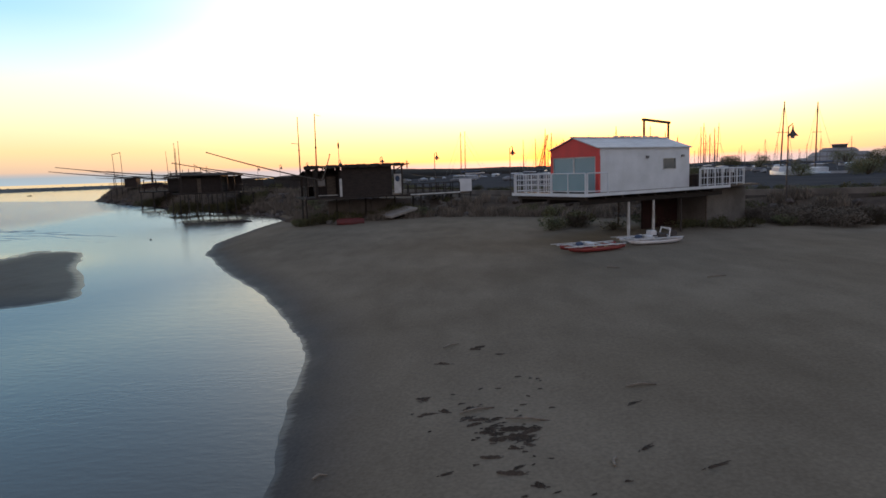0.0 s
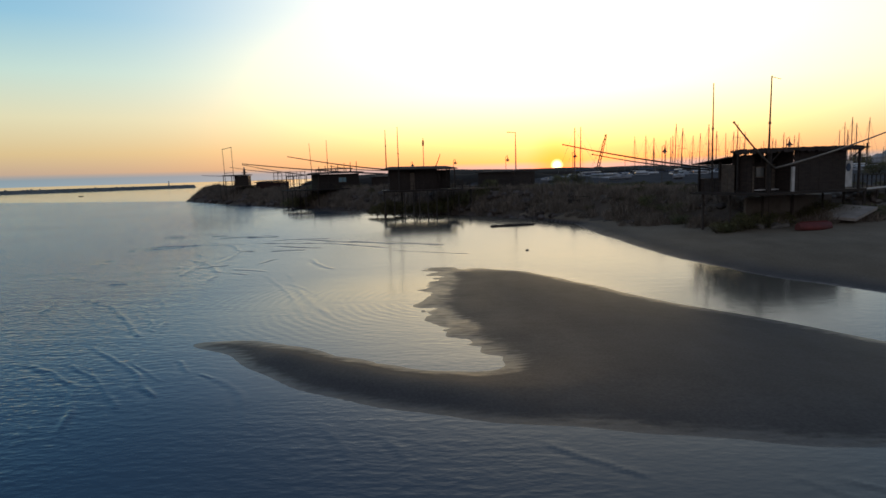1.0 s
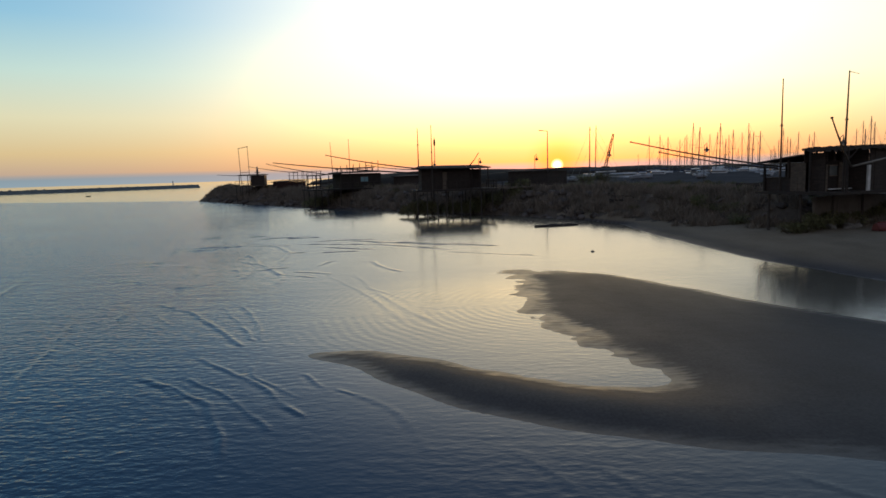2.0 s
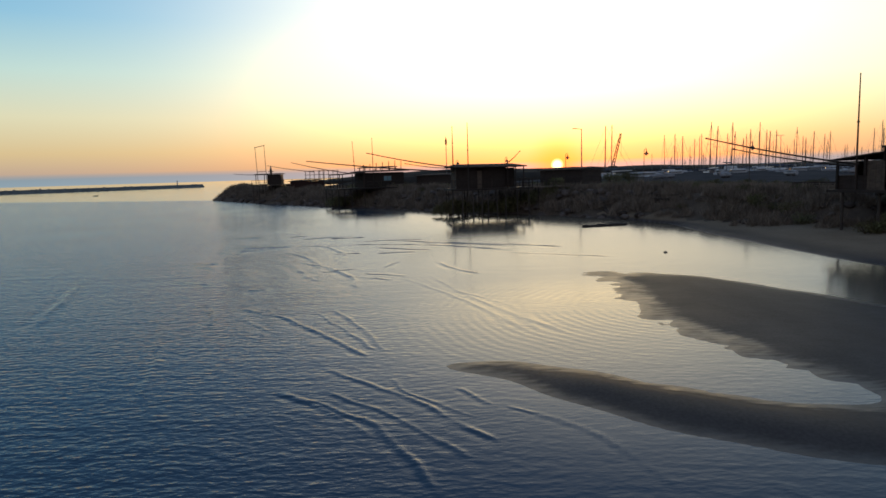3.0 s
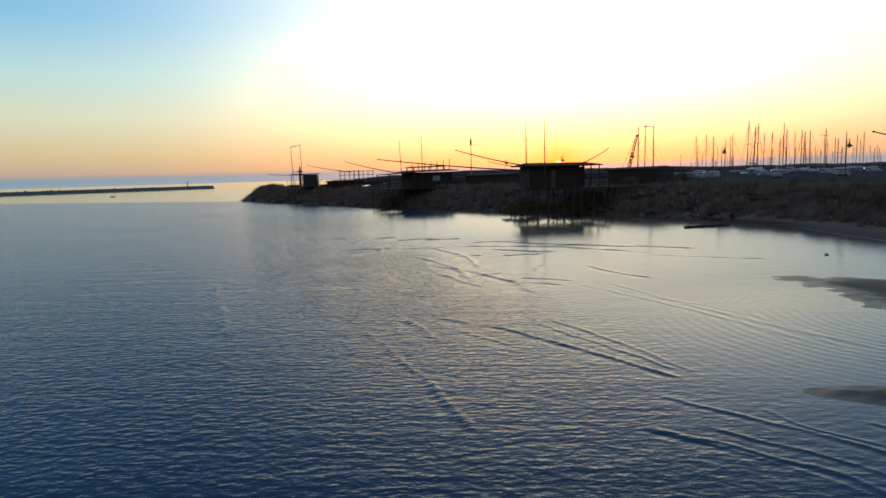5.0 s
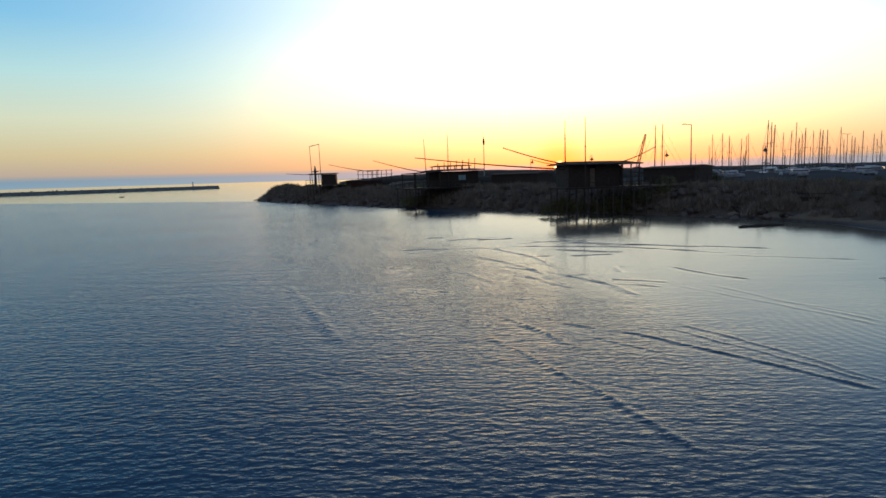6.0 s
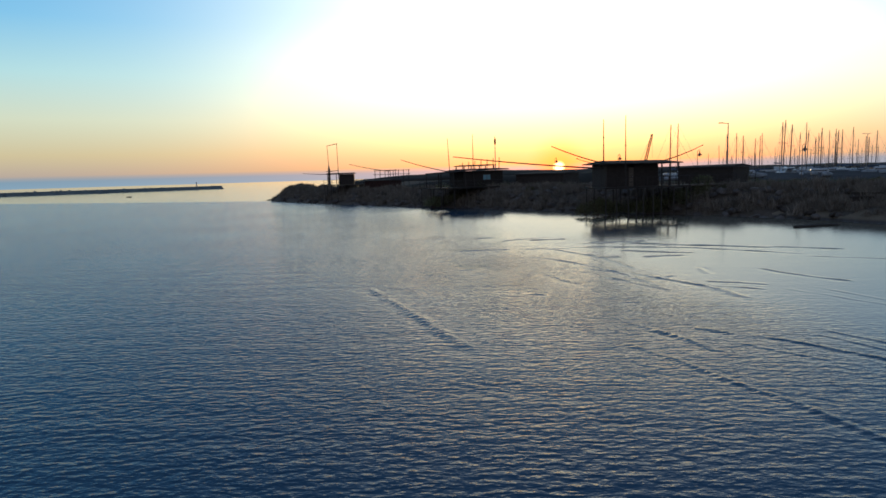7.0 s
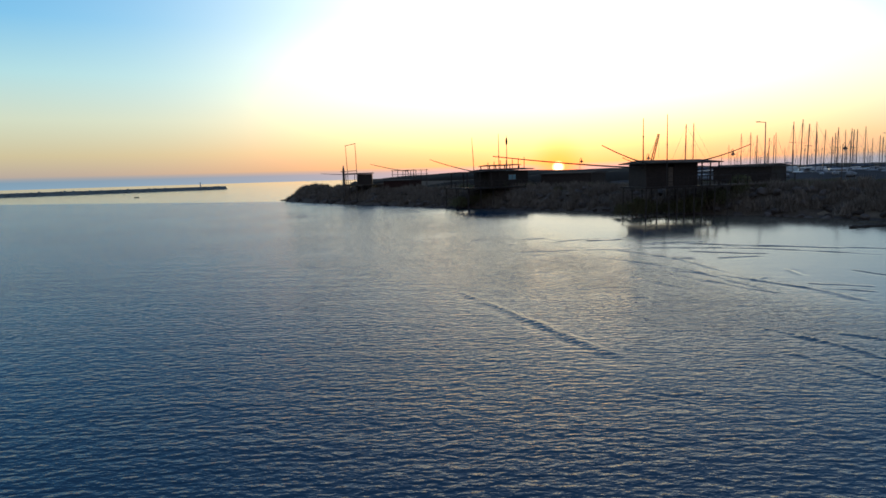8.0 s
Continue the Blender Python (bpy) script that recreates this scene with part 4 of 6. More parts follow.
BUSHES = [(20.9, 100, 3.6), (24.08, 101, 4.0), (62, 96, 3.4), (70, 92, 3.0), (121.3, 181.1, 8.0), (129.9, 179.7, 7.4), (155.8, 178.0, 9.0), (163.0, 173.4, 9.5)]


def plant_bank():
    rng = random.Random(5)
    line = smooth_line(BACK[2:], False, 2)[::-1]
    k = 0
    for (x, y), (dx, dy) in line_at(line, 1.6):
        if x > 92 or rng.random() < 0.25:
            continue
        d = rng.uniform(-0.8, 3.4)
        w = rng.uniform(0.9, 2.2)
        shrub(x - dy * d, y + dx * d, w, w * rng.uniform(0.45, 0.75), k)
        k += 1
    for _ in range(26):
        x, y = rng.uniform(14.5, 22), rng.uniform(44, 60)
        if z_at(x, y) > 1.0:
            w = rng.uniform(0.8, 1.9)
            shrub(x, y, w, w * rng.uniform(0.4, 0.6), k)
            k += 1
    for (x, y), (dx, dy) in line_at(smooth_line(BANK[:12], False, 2), 3.4):
        if rng.random() < 0.3:
            continue
        d = rng.uniform(3.6, 8.0)
        w = rng.uniform(1.2, 2.8)
        shrub(x + dy * d, y - dx * d, w, w * rng.uniform(0.4, 0.7), k, "low scrub on the stone mole")
        k += 1
    for x, y, w, h in ((73.9, 104.2, 4.6, 2.6), (79, 102, 4.2, 2.4), (88, 84, 4.2, 2.5), (96, 80, 6, 3.0), (102, 88, 5, 2.8)):
        shrub(x, y, w, h, k, "rounded evergreen bush before the marina")
        k += 1
    for x, y, w in ((42, 22.5, 1.8), (44.5, 24, 2.2), (47, 25, 2.0), (46, 22.2, 1.5), (48.5, 23, 1.6), (52, 21.5, 1.8), (54.5, 21.6, 1.6), (57, 21, 2.0), (41, 26.5, 2.2)):
        shrub(x, y, w, w * 0.5, k)
        k += 1
    for (x, y), (dx, dy) in line_at([(54, 31.5), (64, 30.5), (78, 28.5), (96, 24)], 1.5):
        w = rng.uniform(1.3, 1.9)
        shrub(x, y, w, rng.uniform(0.7, 1.0), k, "clipped dark hedge plant beside the promenade", 2.6)
        k += 1
    for (x, y), (dx, dy) in line_at([(54, 34), (48.5, 39.5), (43, 47), (36, 57), (29, 68), (22, 79), (15, 90), (9, 100)], 1.7):
        w = rng.uniform(1.6, 2.4)
        shrub(x + rng.uniform(-0.3, 0.3), y + rng.uniform(-0.3, 0.3), w, rng.uniform(0.75, 1.15), k, "clipped dark hedge plant beside the promenade", 2.5)
        k += 1
    for i, (x, y) in enumerate([(51.8, 24.5), (52.2, 22.6), (53.0, 21.4), (54.1, 21.0), (54.2, 19.4), (55.6, 19.7)]):
        w = (3.0, 2.2, 3.6, 2.6, 3.4, 3.0)[i]
        shrub(x, y + 0.6, w, w * 0.42, k, "dry tan mound of scrub on the bank", dry=True)
        shrub(x + 1.6, y + 1.6, w * 0.8, w * 0.4, k + 1, "dry tan mound of scrub on the bank", dry=True)
        k += 2
    for x, y in [(47.2, 22.1), (47.8, 21.1), (48.5, 20.5), (49.5, 20.5)]:
        shrub(x, y + 0.4, 1.6, 0.75, k, "low dark shrub at the foot of the bank")
        k += 1
    below = axes(-4.0, 71.4, 0, 0.993, 0.115)
    for i in range(16):
        p = below @ Vector((-1.5 + 0.95 * i, rng.uniform(0.8, 3.6), 0))
        w = rng.uniform(2.0, 3.0)
        shrub(p.x, p.y, w, rng.uniform(1.6, 2.3), k, "dark bush under the stilts of the hut", max(z_at(p.x, p.y), 0.3))
        k += 1
    below = axes(-20.0, 99.2, 0, 0.90, 0.43)
    for i in range(11):
        p = below @ Vector((-2.0 + 1.2 * i, rng.uniform(0.5, 4.0), 0))
        shrub(p.x, p.y, rng.uniform(2.2, 3.2), rng.uniform(1.5, 2.2), k, "dark bush under the stilts of the hut", max(z_at(p.x, p.y), 0.3))
        k += 1
    below = axes(23.2, 37.7, 0, 0.94, 0.345)
    for i in range(11):
        p = below @ Vector((-3.4 + 0.98 * i, rng.uniform(1.9, 2.6), 0))
        shrub(p.x, p.y, rng.uniform(1.5, 2.2), rng.uniform(0.9, 1.4), k, "dark shrub at the foot of the wall below the hut")
        k += 1
    # shrubs added as dark filling for the shade below the house deck
    under = axes(39.62, 17.05, 0, 0.835, 0.550)
    for i in range(2, 6):
        p = under @ Vector((0.4 + 1.1 * i, 6.4 + 0.6 * (i % 2), 0))
        shrub(p.x, p.y, 1.9, 0.9 + 0.2 * (i % 3), k, "shrub added under the deck of the house to deepen its shade", dry=i % 3 == 1)
        k += 1
    for x, y, w in BUSHES:
        shrub(x, y, w, w * 0.6, k, "rounded evergreen bush before the marina")
        k += 1
    g = Geo()
    tufts = [reed_mesh(s) for s in range(5)]
    for (x, y), (dx, dy) in line_at(line, 0.5):
        if x > 92:
            continue
        for _ in range(2):
            d, s = rng.uniform(-1.4, 3.2), rng.uniform(0.5, 1.15)
            px, py = x - dy * d, y + dx * d
            m = pose(px, py, z_at(px, py), 0, 0, rng.uniform(0, 360)) @ Matrix.Scale(s, 4)
            t = rng.choice(tufts)
            g.add([m @ Vector(v) for v in t.v], t.f)
    for (x, y), (dx, dy) in line_at(smooth_line(BANK[:11], False, 2), 0.17):
        d, s = rng.uniform(0.2, 6.5), rng.uniform(0.7, 1.5)
        px, py = x + dy * d, y - dx * d
        m = pose(px, py, z_at(px, py), 0, 0, rng.uniform(0, 360)) @ Matrix.Scale(s, 4)
        t = rng.choice(tufts)
        g.add([m @ Vector(v) for v in t.v], t.f)
    for _ in range(420):
        px, py = rng.uniform(12.5, 24), rng.uniform(46, 64)
        if z_at(px, py) > 0.5:
            m = pose(px, py, z_at(px, py), 0, 0, rng.uniform(0, 360)) @ Matrix.Scale(rng.uniform(0.5, 1.1), 4)
            t = rng.choice(tufts)
            g.add([m @ Vector(v) for v in t.v], t.f)
    solo("dry_reeds", g, REED, "dry tan reeds and grass along the bank", "reeds", kind="stuff")


plant_bank()


# ---------------------------------------------------------------- rails, piles
def rail_run(parent, p0, p1, high=1.0, posts=4, bars=(0.12, 0.5), balusters=0, mat=None, name="railing"):
    """A length of railing: posts, top bar, lower bars and upright balusters, each a mesh of its own."""
    mat = mat or WHITE
    p0, p1 = Vector(p0), Vector(p1)
    rail = part(name, Geo().tube(p0 + Vector((0, 0, high)), p1 + Vector((0, 0, high)), 0.028, n=6), mat, parent)
    for i in range(posts):
        p = p0.lerp(p1, i / max(1, posts - 1))
        part("post", Geo().box(p.x - 0.03, p.x + 0.03, p.y - 0.03, p.y + 0.03, p.z, p.z + high), mat, rail)
    for b in bars:
        part("bar", Geo().tube(p0 + Vector((0, 0, high * b)), p1 + Vector((0, 0, high * b)), 0.022, n=6), mat, rail)
    for i in range(balusters):
        p = p0.lerp(p1, (i + 0.5) / balusters)
        part("baluster", Geo().tube(p + Vector((0, 0, 0.05)), p + Vector((0, 0, high)), 0.016, n=5), mat, rail)
    return rail


def pile(parent, m, x, y, top, mat, r=0.11, lean=(0, 0)):
    p = m @ Vector((x, y, 0))
    foot = min(z_at(p.x, p.y) - 0.3, top - 0.5)
    base = m.translation.z
    part("stilt", Geo().tube((x + lean[0], y + lean[1], foot - base), (x, y, top - base), r * 1.1, r * 0.9, 8), mat, parent)


# ---------------------------------------------------------------- the white and red fishing house on stilts
def white_house():
    m = axes(39.62, 17.05, 3.62, 0.835, 0.550)
    h = thing("fishing_house", "white fishing house with red gable on stilts", "house", m)
    W, Ln, wall, ridge = 3.4, 7.62, 2.28, 2.86
    part("deck", Geo().box(-1.75, 10.4, -0.8, 4.65, -0.10, 0.0), GREYWOOD, h)
    fascia = Geo().box(-1.75, 10.4, -0.86, -0.8, -0.14, 0.02).box(-1.82, -1.75, -0.86, 4.7, -0.14, 0.02)
    part("fascia", fascia, WHITE, h, "white edge board of the deck")
    for i in range(9):
        x = -1.5 + i * 1.3
        part("joist", Geo().box(x - 0.06, x + 0.06, -0.7, 4.5, -0.32, -0.104), DARKWOOD, h)
    for y in (-0.35, 2.0, 4.2):
        part("beam", Geo().box(-1.6, 10.2, y - 0.09, y + 0.09, -0.56, -0.324), DARKWOOD, h)
    # walls
    t = 0.10
    wx0, wx1, wz0, wz1 = 5.25, 6.32, 1.10, 1.66
    g = Geo().box(0, wx0, 0, t, 0, wall).box(wx1, Ln, 0, t, 0, wall).box(wx0, wx1, 0, t, 0, wz0).box(wx0, wx1, 0, t, wz1, wall)
    part("side_wall", g, WHITE, h)
    part("side_wall", Geo().box(0, Ln, W - t, W, 0, wall), WHITE, h)
    gb = Geo().box(Ln - t, Ln, t, W - t, 0, wall)
    gb.add([(Ln - t, 0, wall), (Ln, 0, wall), (Ln, W, wall), (Ln - t, W, wall), (Ln - t, W / 2, ridge - 0.03), (Ln, W / 2, ridge - 0.03)],
           [(0, 1, 5, 4), (2, 3, 4, 5), (1, 2, 5), (0, 4, 3), (0, 3, 2, 1)])
    part("end_wall", gb, WHITE, h)
    win = part("window", Geo().box(wx0, wx1, 0.02, 0.05, wz0, wz1), DARKPANE, h, "small grey window")
    fr = Geo().box(wx0 - 0.03, wx1 + 0.03, -0.03, 0.06, wz1, wz1 + 0.03).box(wx0 - 0.03, wx1 + 0.03, -0.03, 0.06, wz0 - 0.03, wz0)
    fr.box(wx0 - 0.03, wx0, -0.03, 0.06, wz0, wz1).box(wx1, wx1 + 0.03, -0.03, 0.06, wz0, wz1)
    part("frame", fr, WHITE_OLD, win)
    # red gable front
    top = 1.86
    red = Geo().add([(-0.02, -0.05, top), (-0.02, W + 0.05, top), (-0.02, W + 0.05, wall), (-0.02, W / 2, ridge - 0.03), (-0.02, -0.05, wall),
                     (0.10, -0.05, top), (0.10, W + 0.05, top), (0.10, W + 0.05, wall), (0.10, W / 2, ridge - 0.03), (0.10, -0.05, wall)],
                    [(0, 4, 3, 2, 1), (5, 6, 7, 8, 9), (0, 1, 6, 5), (1, 2, 7, 6), (2, 3, 8, 7), (3, 4, 9, 8), (4, 0, 5, 9)])
    part("gable", red, RED, h, "bright red gable panel")
    part("corner_post", Geo().box(-0.02, 0.12, -0.06, 0.16, 0, top), RED, h, "red corner post")
    part("corner_post", Geo().box(-0.02, 0.12, W - 0.12, W + 0.05, 0, top), RED, h, "red corner post")
    for y0, y1 in ((0.16, 1.72), (1.72, W - 0.12)):
        d = part("glass_door", Geo().box(0.03, 0.06, y0 + 0.05, y1 - 0.05, 0.12, top - 0.06), GLASSY, h, "blue-green glass door leaf")
        f = Geo().box(0.0, 0.09, y0, y0 + 0.05, 0.02, top).box(0.0, 0.09, y1 - 0.05, y1, 0.02, top).box(0.0, 0.09, y0 + 0.05, y1 - 0.05, 0.02, 0.12)
        f.box(0.0, 0.09, y0 + 0.05, y1 - 0.05, top - 0.06, top)
        part("frame", f, WHITE_OLD, d)
    # roof: two ribbed sheets with an edge
    ov, th = 0.10, 0.05
    for s in (0, 1):
        y0, y1 = (-ov, W / 2) if s == 0 else (W + ov, W / 2)
        z0, z1 = wall - 0.02, ridge
        vs = [(-0.12, y0, z0), (Ln + 0.1, y0, z0), (Ln + 0.1, y1, z1), (-0.12, y1, z1)]
        up = [(x, y, z + th) for x, y, z in vs]
        g = Geo().add(vs + up, [(3, 2, 1, 0), (4, 5, 6, 7), (0, 1, 5, 4), (1, 2, 6, 5), (2, 3, 7, 6), (3, 0, 4, 7)])
        for i in range(19):
            x = 0.05 + i * 0.4
            g.tube((x, y0, z0 + th + 0.004), (x, y1, z1 + th + 0.004), 0.014, n=5)
        part("roof_sheet", g, SHEET, h, "pale ribbed roof sheet")
    part("ridge_cap", Geo().box(-0.14, Ln + 0.12, W / 2 - 0.12, W / 2 + 0.12, ridge + th - 0.02, ridge + th + 0.03), WHITE_OLD, h)
    for i in range(8):
        x = 3.3 + i * 0.5
        part("ridge_tile", Geo().box(x - 0.1, x + 0.1, W / 2 - 0.1, W / 2 + 0.1, ridge + th + 0.03, ridge + th + 0.10), WHITE_OLD, h)
    part("wall_lamp", Geo().box(3.75, 3.95, -0.09, -0.002, 1.72, 1.84).tube((3.85, -0.09, 1.70), (3.85, -0.12, 1.80), 0.05, 0.03), STEEL, h)
    part("wall_lamp", Geo().box(6.85, 7.05, -0.09, -0.002, 1.74, 1.86), STEEL, h)
    # railings
    rail_run(h, (-1.7, 4.6, 0.0), (-1.7, 1.7, 0.0), 1.02, 4, (0.12, 0.42, 0.7), 9)
    rail_run(h, (-1.7, 1.6, 0.0), (-1.7, -0.75, 0.0), 1.02, 3, (0.12,), 0)
    rail_run(h, (-1.6, -0.78, 0.0), (-0.1, -0.78, 0.0), 1.02, 2, (0.12,), 0)
    rail_run(h, (-1.6, 4.6, 0.0), (3.0, 4.6, 0.0), 1.02, 5, (0.12, 0.42, 0.7), 12)
    part("screen_pane", Geo().box(-1.715, -1.69, -0.70, 1.55, 0.16, 0.98), GLASSY, h, "glass wind screen in the railing")
    # gangway towards the promenade
    part("gangway", Geo().box(10.4, 13.6, -0.8, 0.9, -0.10, 0.0), GREYWOOD, h)
    rail_run(h, (7.5, -0.78, 0.0), (11.9, -0.78, 0.0), 1.0, 7, (0.1, 0.5), 16)
    rail_run(h, (10.4, 0.85, 0.0), (13.4, 0.85, 0.0), 1.0, 4, (0.1, 0.5), 8)
    for x in (7.8, 9.4, 10.9):
        part("crate", Geo().bevelled(x, x + 1.1, -0.4, 0.4, 0.004, 0.72, 0.03), DARKWOOD, h, "dark slatted crate behind the railing")
    # piles
    for x, y, mat in ((1.95, -0.35, WHITE_OLD), (4.05, -0.30, WHITE_OLD), (6.4, -0.35, PILE), (8.8, -0.35, GREYWOOD),
                      (6.4, 4.2, GREYWOOD), (9.6, 4.2, GREYWOOD)):
        pile(h, m, x, y, 3.62 - 0.55, mat, 0.075 if mat is WHITE_OLD else 0.055)
    # hoisting frame behind
    fm = m @ pose(0, 3.0, 0)
    f = thing("hoisting_frame", "brown timber hoisting frame standing on the deck", "frame", fm)
    part("upright", Geo().box(7.28, 7.38, -0.05, 0.05, 0, 4.15), BROWNWOOD, f)
    part("upright", Geo().box(9.62, 9.72, -0.05, 0.05, 0, 4.0), BROWNWOOD, f)
    part("crossbeam", Geo().add([(7.2, -0.08, 4.02), (9.8, -0.08, 3.86), (9.8, 0.08, 3.86), (7.2, 0.08, 4.02), (7.2, -0.08, 4.17), (9.8, -0.08, 4.01), (9.8, 0.08, 4.01), (7.2, 0.08, 4.17)],
                                [(3, 2, 1, 0), (4, 5, 6, 7), (0, 1, 5, 4), (1, 2, 6, 5), (2, 3, 7, 6), (3, 0, 4, 7)]), BROWNWOOD, f)
    # concrete abutment below the gangway
    ab = axes(39.62, 17.05, 0.0, 0.835, 0.550)
    solo("abutment", Geo().bevelled(9.6, 13.8, 0.2, 3.4, 0.3, 3.46, 0.04, ab), CONCRETE, "grey concrete abutment below the gangway", "wall", kind="structure")
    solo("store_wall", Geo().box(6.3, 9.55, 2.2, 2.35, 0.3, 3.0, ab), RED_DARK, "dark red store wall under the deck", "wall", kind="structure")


white_house()


# ---------------------------------------------------------------- dark fishing huts
def board_wall(g, x0, x1, y, z0, z1, t=0.05, board=0.19, axis="x", rng=random.Random(2)):
    """A wall slab whose face is stepped board by board."""
    n = max(1, round((x1 - x0) / board))
    face = []
    for i in range(n):
        a, b = x0 + (x1 - x0) * i / n, x0 + (x1 - x0) * (i + 1) / n
        o = rng.uniform(-0.014, 0.014)
        face += [(a + 0.005, y + o), (b - 0.005, y + o), (b, y + 0.02)]
    ring = [(x0, y + t)] + face + [(x1, y + t)]
    lay = (lambda p, z: (p[0], p[1], z)) if axis == "x" else (lambda p, z: (p[1], p[0], z))
    return g.loft([[lay(p, z0) for p in ring], [lay(p, z1) for p in ring]], smooth=False)


def roof_slab(x0, x1, y0, y1, zl, zr, th=0.14, rise=0.0, hip=0.0):
    """A low roof whose edge runs from zl to zr, with a shallow ridge and cut ends."""
    g = Geo()
    ym = (y0 + y1) / 2
    low = [(x0, y0, zl), (x1, y0, zr), (x1, y1, zr), (x0, y1, zl)]
    edge = [(x, y, z + th) for x, y, z in low]
    top = [(x0 + hip, ym, zl + th + rise), (x1 - hip, ym, zr + th + rise)]
    g.add(low + edge + top, [(3, 2, 1, 0), (0, 1, 5, 4), (1, 2, 6, 5), (2, 3, 7, 6), (3, 0, 4, 7), (4, 5, 9, 8), (6, 7, 8, 9), (5, 6, 9), (7, 4, 8)])
    return g


def hut_d():
    m = axes(23.2, 37.7, 3.12, 0.94, 0.345)
    h = thing("fishing_hut", "dark boarded fishing hut with flat roof beside the beach", "hut", m, group="fishing huts")
    part("deck", Geo().box(-3.0, 6.0, -0.3, 5.4, -0.16, 0), DARKWOOD, h)
    part("front_wall", board_wall(Geo(), 0.1, 4.4, 0, 0, 2.58), DARKWOOD, h)
    part("side_wall", board_wall(Geo(), 0, 2.1, 4.4, 0, 2.58, axis="y"), DARKWOOD, h)
    part("side_wall", board_wall(Geo(), 2.12, 5.2, 4.4, 0, 1.75, axis="y"), DARKWOOD, h)
    part("back_wall", board_wall(Geo(), -0.58, 4.4, 5.2, 0, 1.7), DARKWOOD, h)
    part("inner_wall", board_wall(Geo(), 0.06, 2.1, 0.0, 0, 2.5, axis="y"), DARKWOOD, h)
    part("porch_wall", board_wall(Geo(), -1.9, -0.02, 1.2, 0, 1.72).box(-1.9, -0.02, 1.18, 1.26, 1.72, 1.80), DARKWOOD, h)
    part("porch_wall", board_wall(Geo(), 2.2, 3.25, -2.4, 0, 1.74, axis="y"), GREYWOOD, h, "bleached grey board wall")
    part("parapet", board_wall(Geo(), 3.27, 5.2, -2.4, 0, 0.80, axis="y").box(-2.46, -2.30, 3.27, 5.2, 0.80, 0.86), DARKWOOD, h)
    part("parapet", board_wall(Geo(), -2.4, -0.6, 5.2, 0, 0.80).box(-2.4, -0.6, 5.14, 5.30, 0.80, 0.86), DARKWOOD, h)
    part("post", Geo().box(-2.50, -2.36, 3.28, 3.42, 0.86, 1.95), DARKWOOD, h)
    part("upper_wall", Geo().box(-2.5, 0.0, 2.2, 2.25, 1.7, 2.22).box(-2.5, -2.1, 2.2, 2.25, 2.22, 2.46).box(-1.6, -1.42, 2.2, 2.25, 2.22, 2.46).box(-0.9, 0.0, 2.2, 2.25, 2.22, 2.46), DARKWOOD, h)
    part("wing_wall", board_wall(Geo(), 1.26, 2.2, -1.95, 0, 2.3, axis="y"), DARKWOOD, h)
    for x in (-1.85, -1.25, -0.65):
        part("slot_post", Geo().box(x - 0.05, x + 0.05, 1.19, 1.27, 1.80, 2.46), DARKWOOD, h)
    part("corner_board", Geo().box(-0.10, 0.10, -0.05, 0.06, 0, 1.50), WHITE_OLD, h, "white painted corner board")
    part("corner_board", Geo().box(-1.98, -1.88, 1.12, 1.18, 0, 1.6), GREYWOOD, h, "bleached grey post")
    part("door", Geo().box(-0.95, -0.2, 1.13, 1.17, 0.02, 1.70).box(-0.87, -0.28, 1.11, 1.13, 0.9, 1.55), GREYWOOD, h)
    w = part("window", Geo().box(-1.7, -1.1, 1.155, 1.175, 0.95, 1.5), DARKPANE, h)
    part("frame", Geo().box(-1.75, -1.05, 1.13, 1.18, 1.5, 1.56).box(-1.75, -1.05, 1.13, 1.18, 0.89, 0.95), GREYWOOD, w)
    part("sill_board", Geo().box(-1.8, -0.1, 0.9, 1.17, 0.10, 0.16), WHITE_OLD, h, "pale bench board")
    roof = Geo()
    top = [(-2.65, 1.75), (-2.2, -0.35), (5.4, -0.35), (5.4, 2.3), (-2.65, 2.3)]
    roof.loft([[(x, y, 2.48 + 0.012 * x) for x, y in top], [(x, y, 2.62 + 0.012 * x) for x, y in top]], smooth=False)
    part("roof", roof, ROOFING, h, "flat dark felt roof")
    for i in range(8):
        x = -1.9 + i * 0.98
        part("batten", Geo().box(x - 0.12, x + 0.12, -0.30, 0.5, 2.622 + 0.012 * x, 2.665 + 0.012 * x), POLE, h)
    rg = random.Random(31)
    fringe = Geo()
    for i in range(46):
        x = -2.3 + 7.7 * i / 45
        dz = rg.uniform(-0.10, 0.06)
        fringe.box(x - 0.11, x + 0.11, -0.40, -0.30 + rg.uniform(0, 0.2), 2.44 + 0.012 * x + dz, 2.60 + 0.012 * x + rg.uniform(0.0, 0.08))
    for i in range(14):
        k = i / 13
        x, y = -2.2 - 0.45 * k, -0.35 + 2.1 * k
        fringe.box(x - 0.08, x + 0.06, y - 0.1, y + 0.1, 2.40 + rg.uniform(-0.1, 0.03), 2.60 + rg.uniform(0, 0.07))
    part("roof_fringe", fringe, ROOFING, h, "ragged edge of the felt roof")
    part("low_roof", Geo().loft([[(x, 2.3, 2.16), (x, 5.5, 1.78), (x, 5.5, 1.86), (x, 2.3, 2.24)] for x in (-2.75, 4.7)], smooth=False), ROOFING, h, "low lean-to roof of dark felt")
    for x, y, hh in ((-2.55, 1.75, 2.4), (-2.1, -0.25, 2.4), (-2.5, 5.1, 1.75), (5.3, -0.25, 2.5), (5.3, 2.1, 2.5)):
        part("post", Geo().box(x - 0.06, x + 0.06, y - 0.06, y + 0.06, 0, hh), DARKWOOD, h)
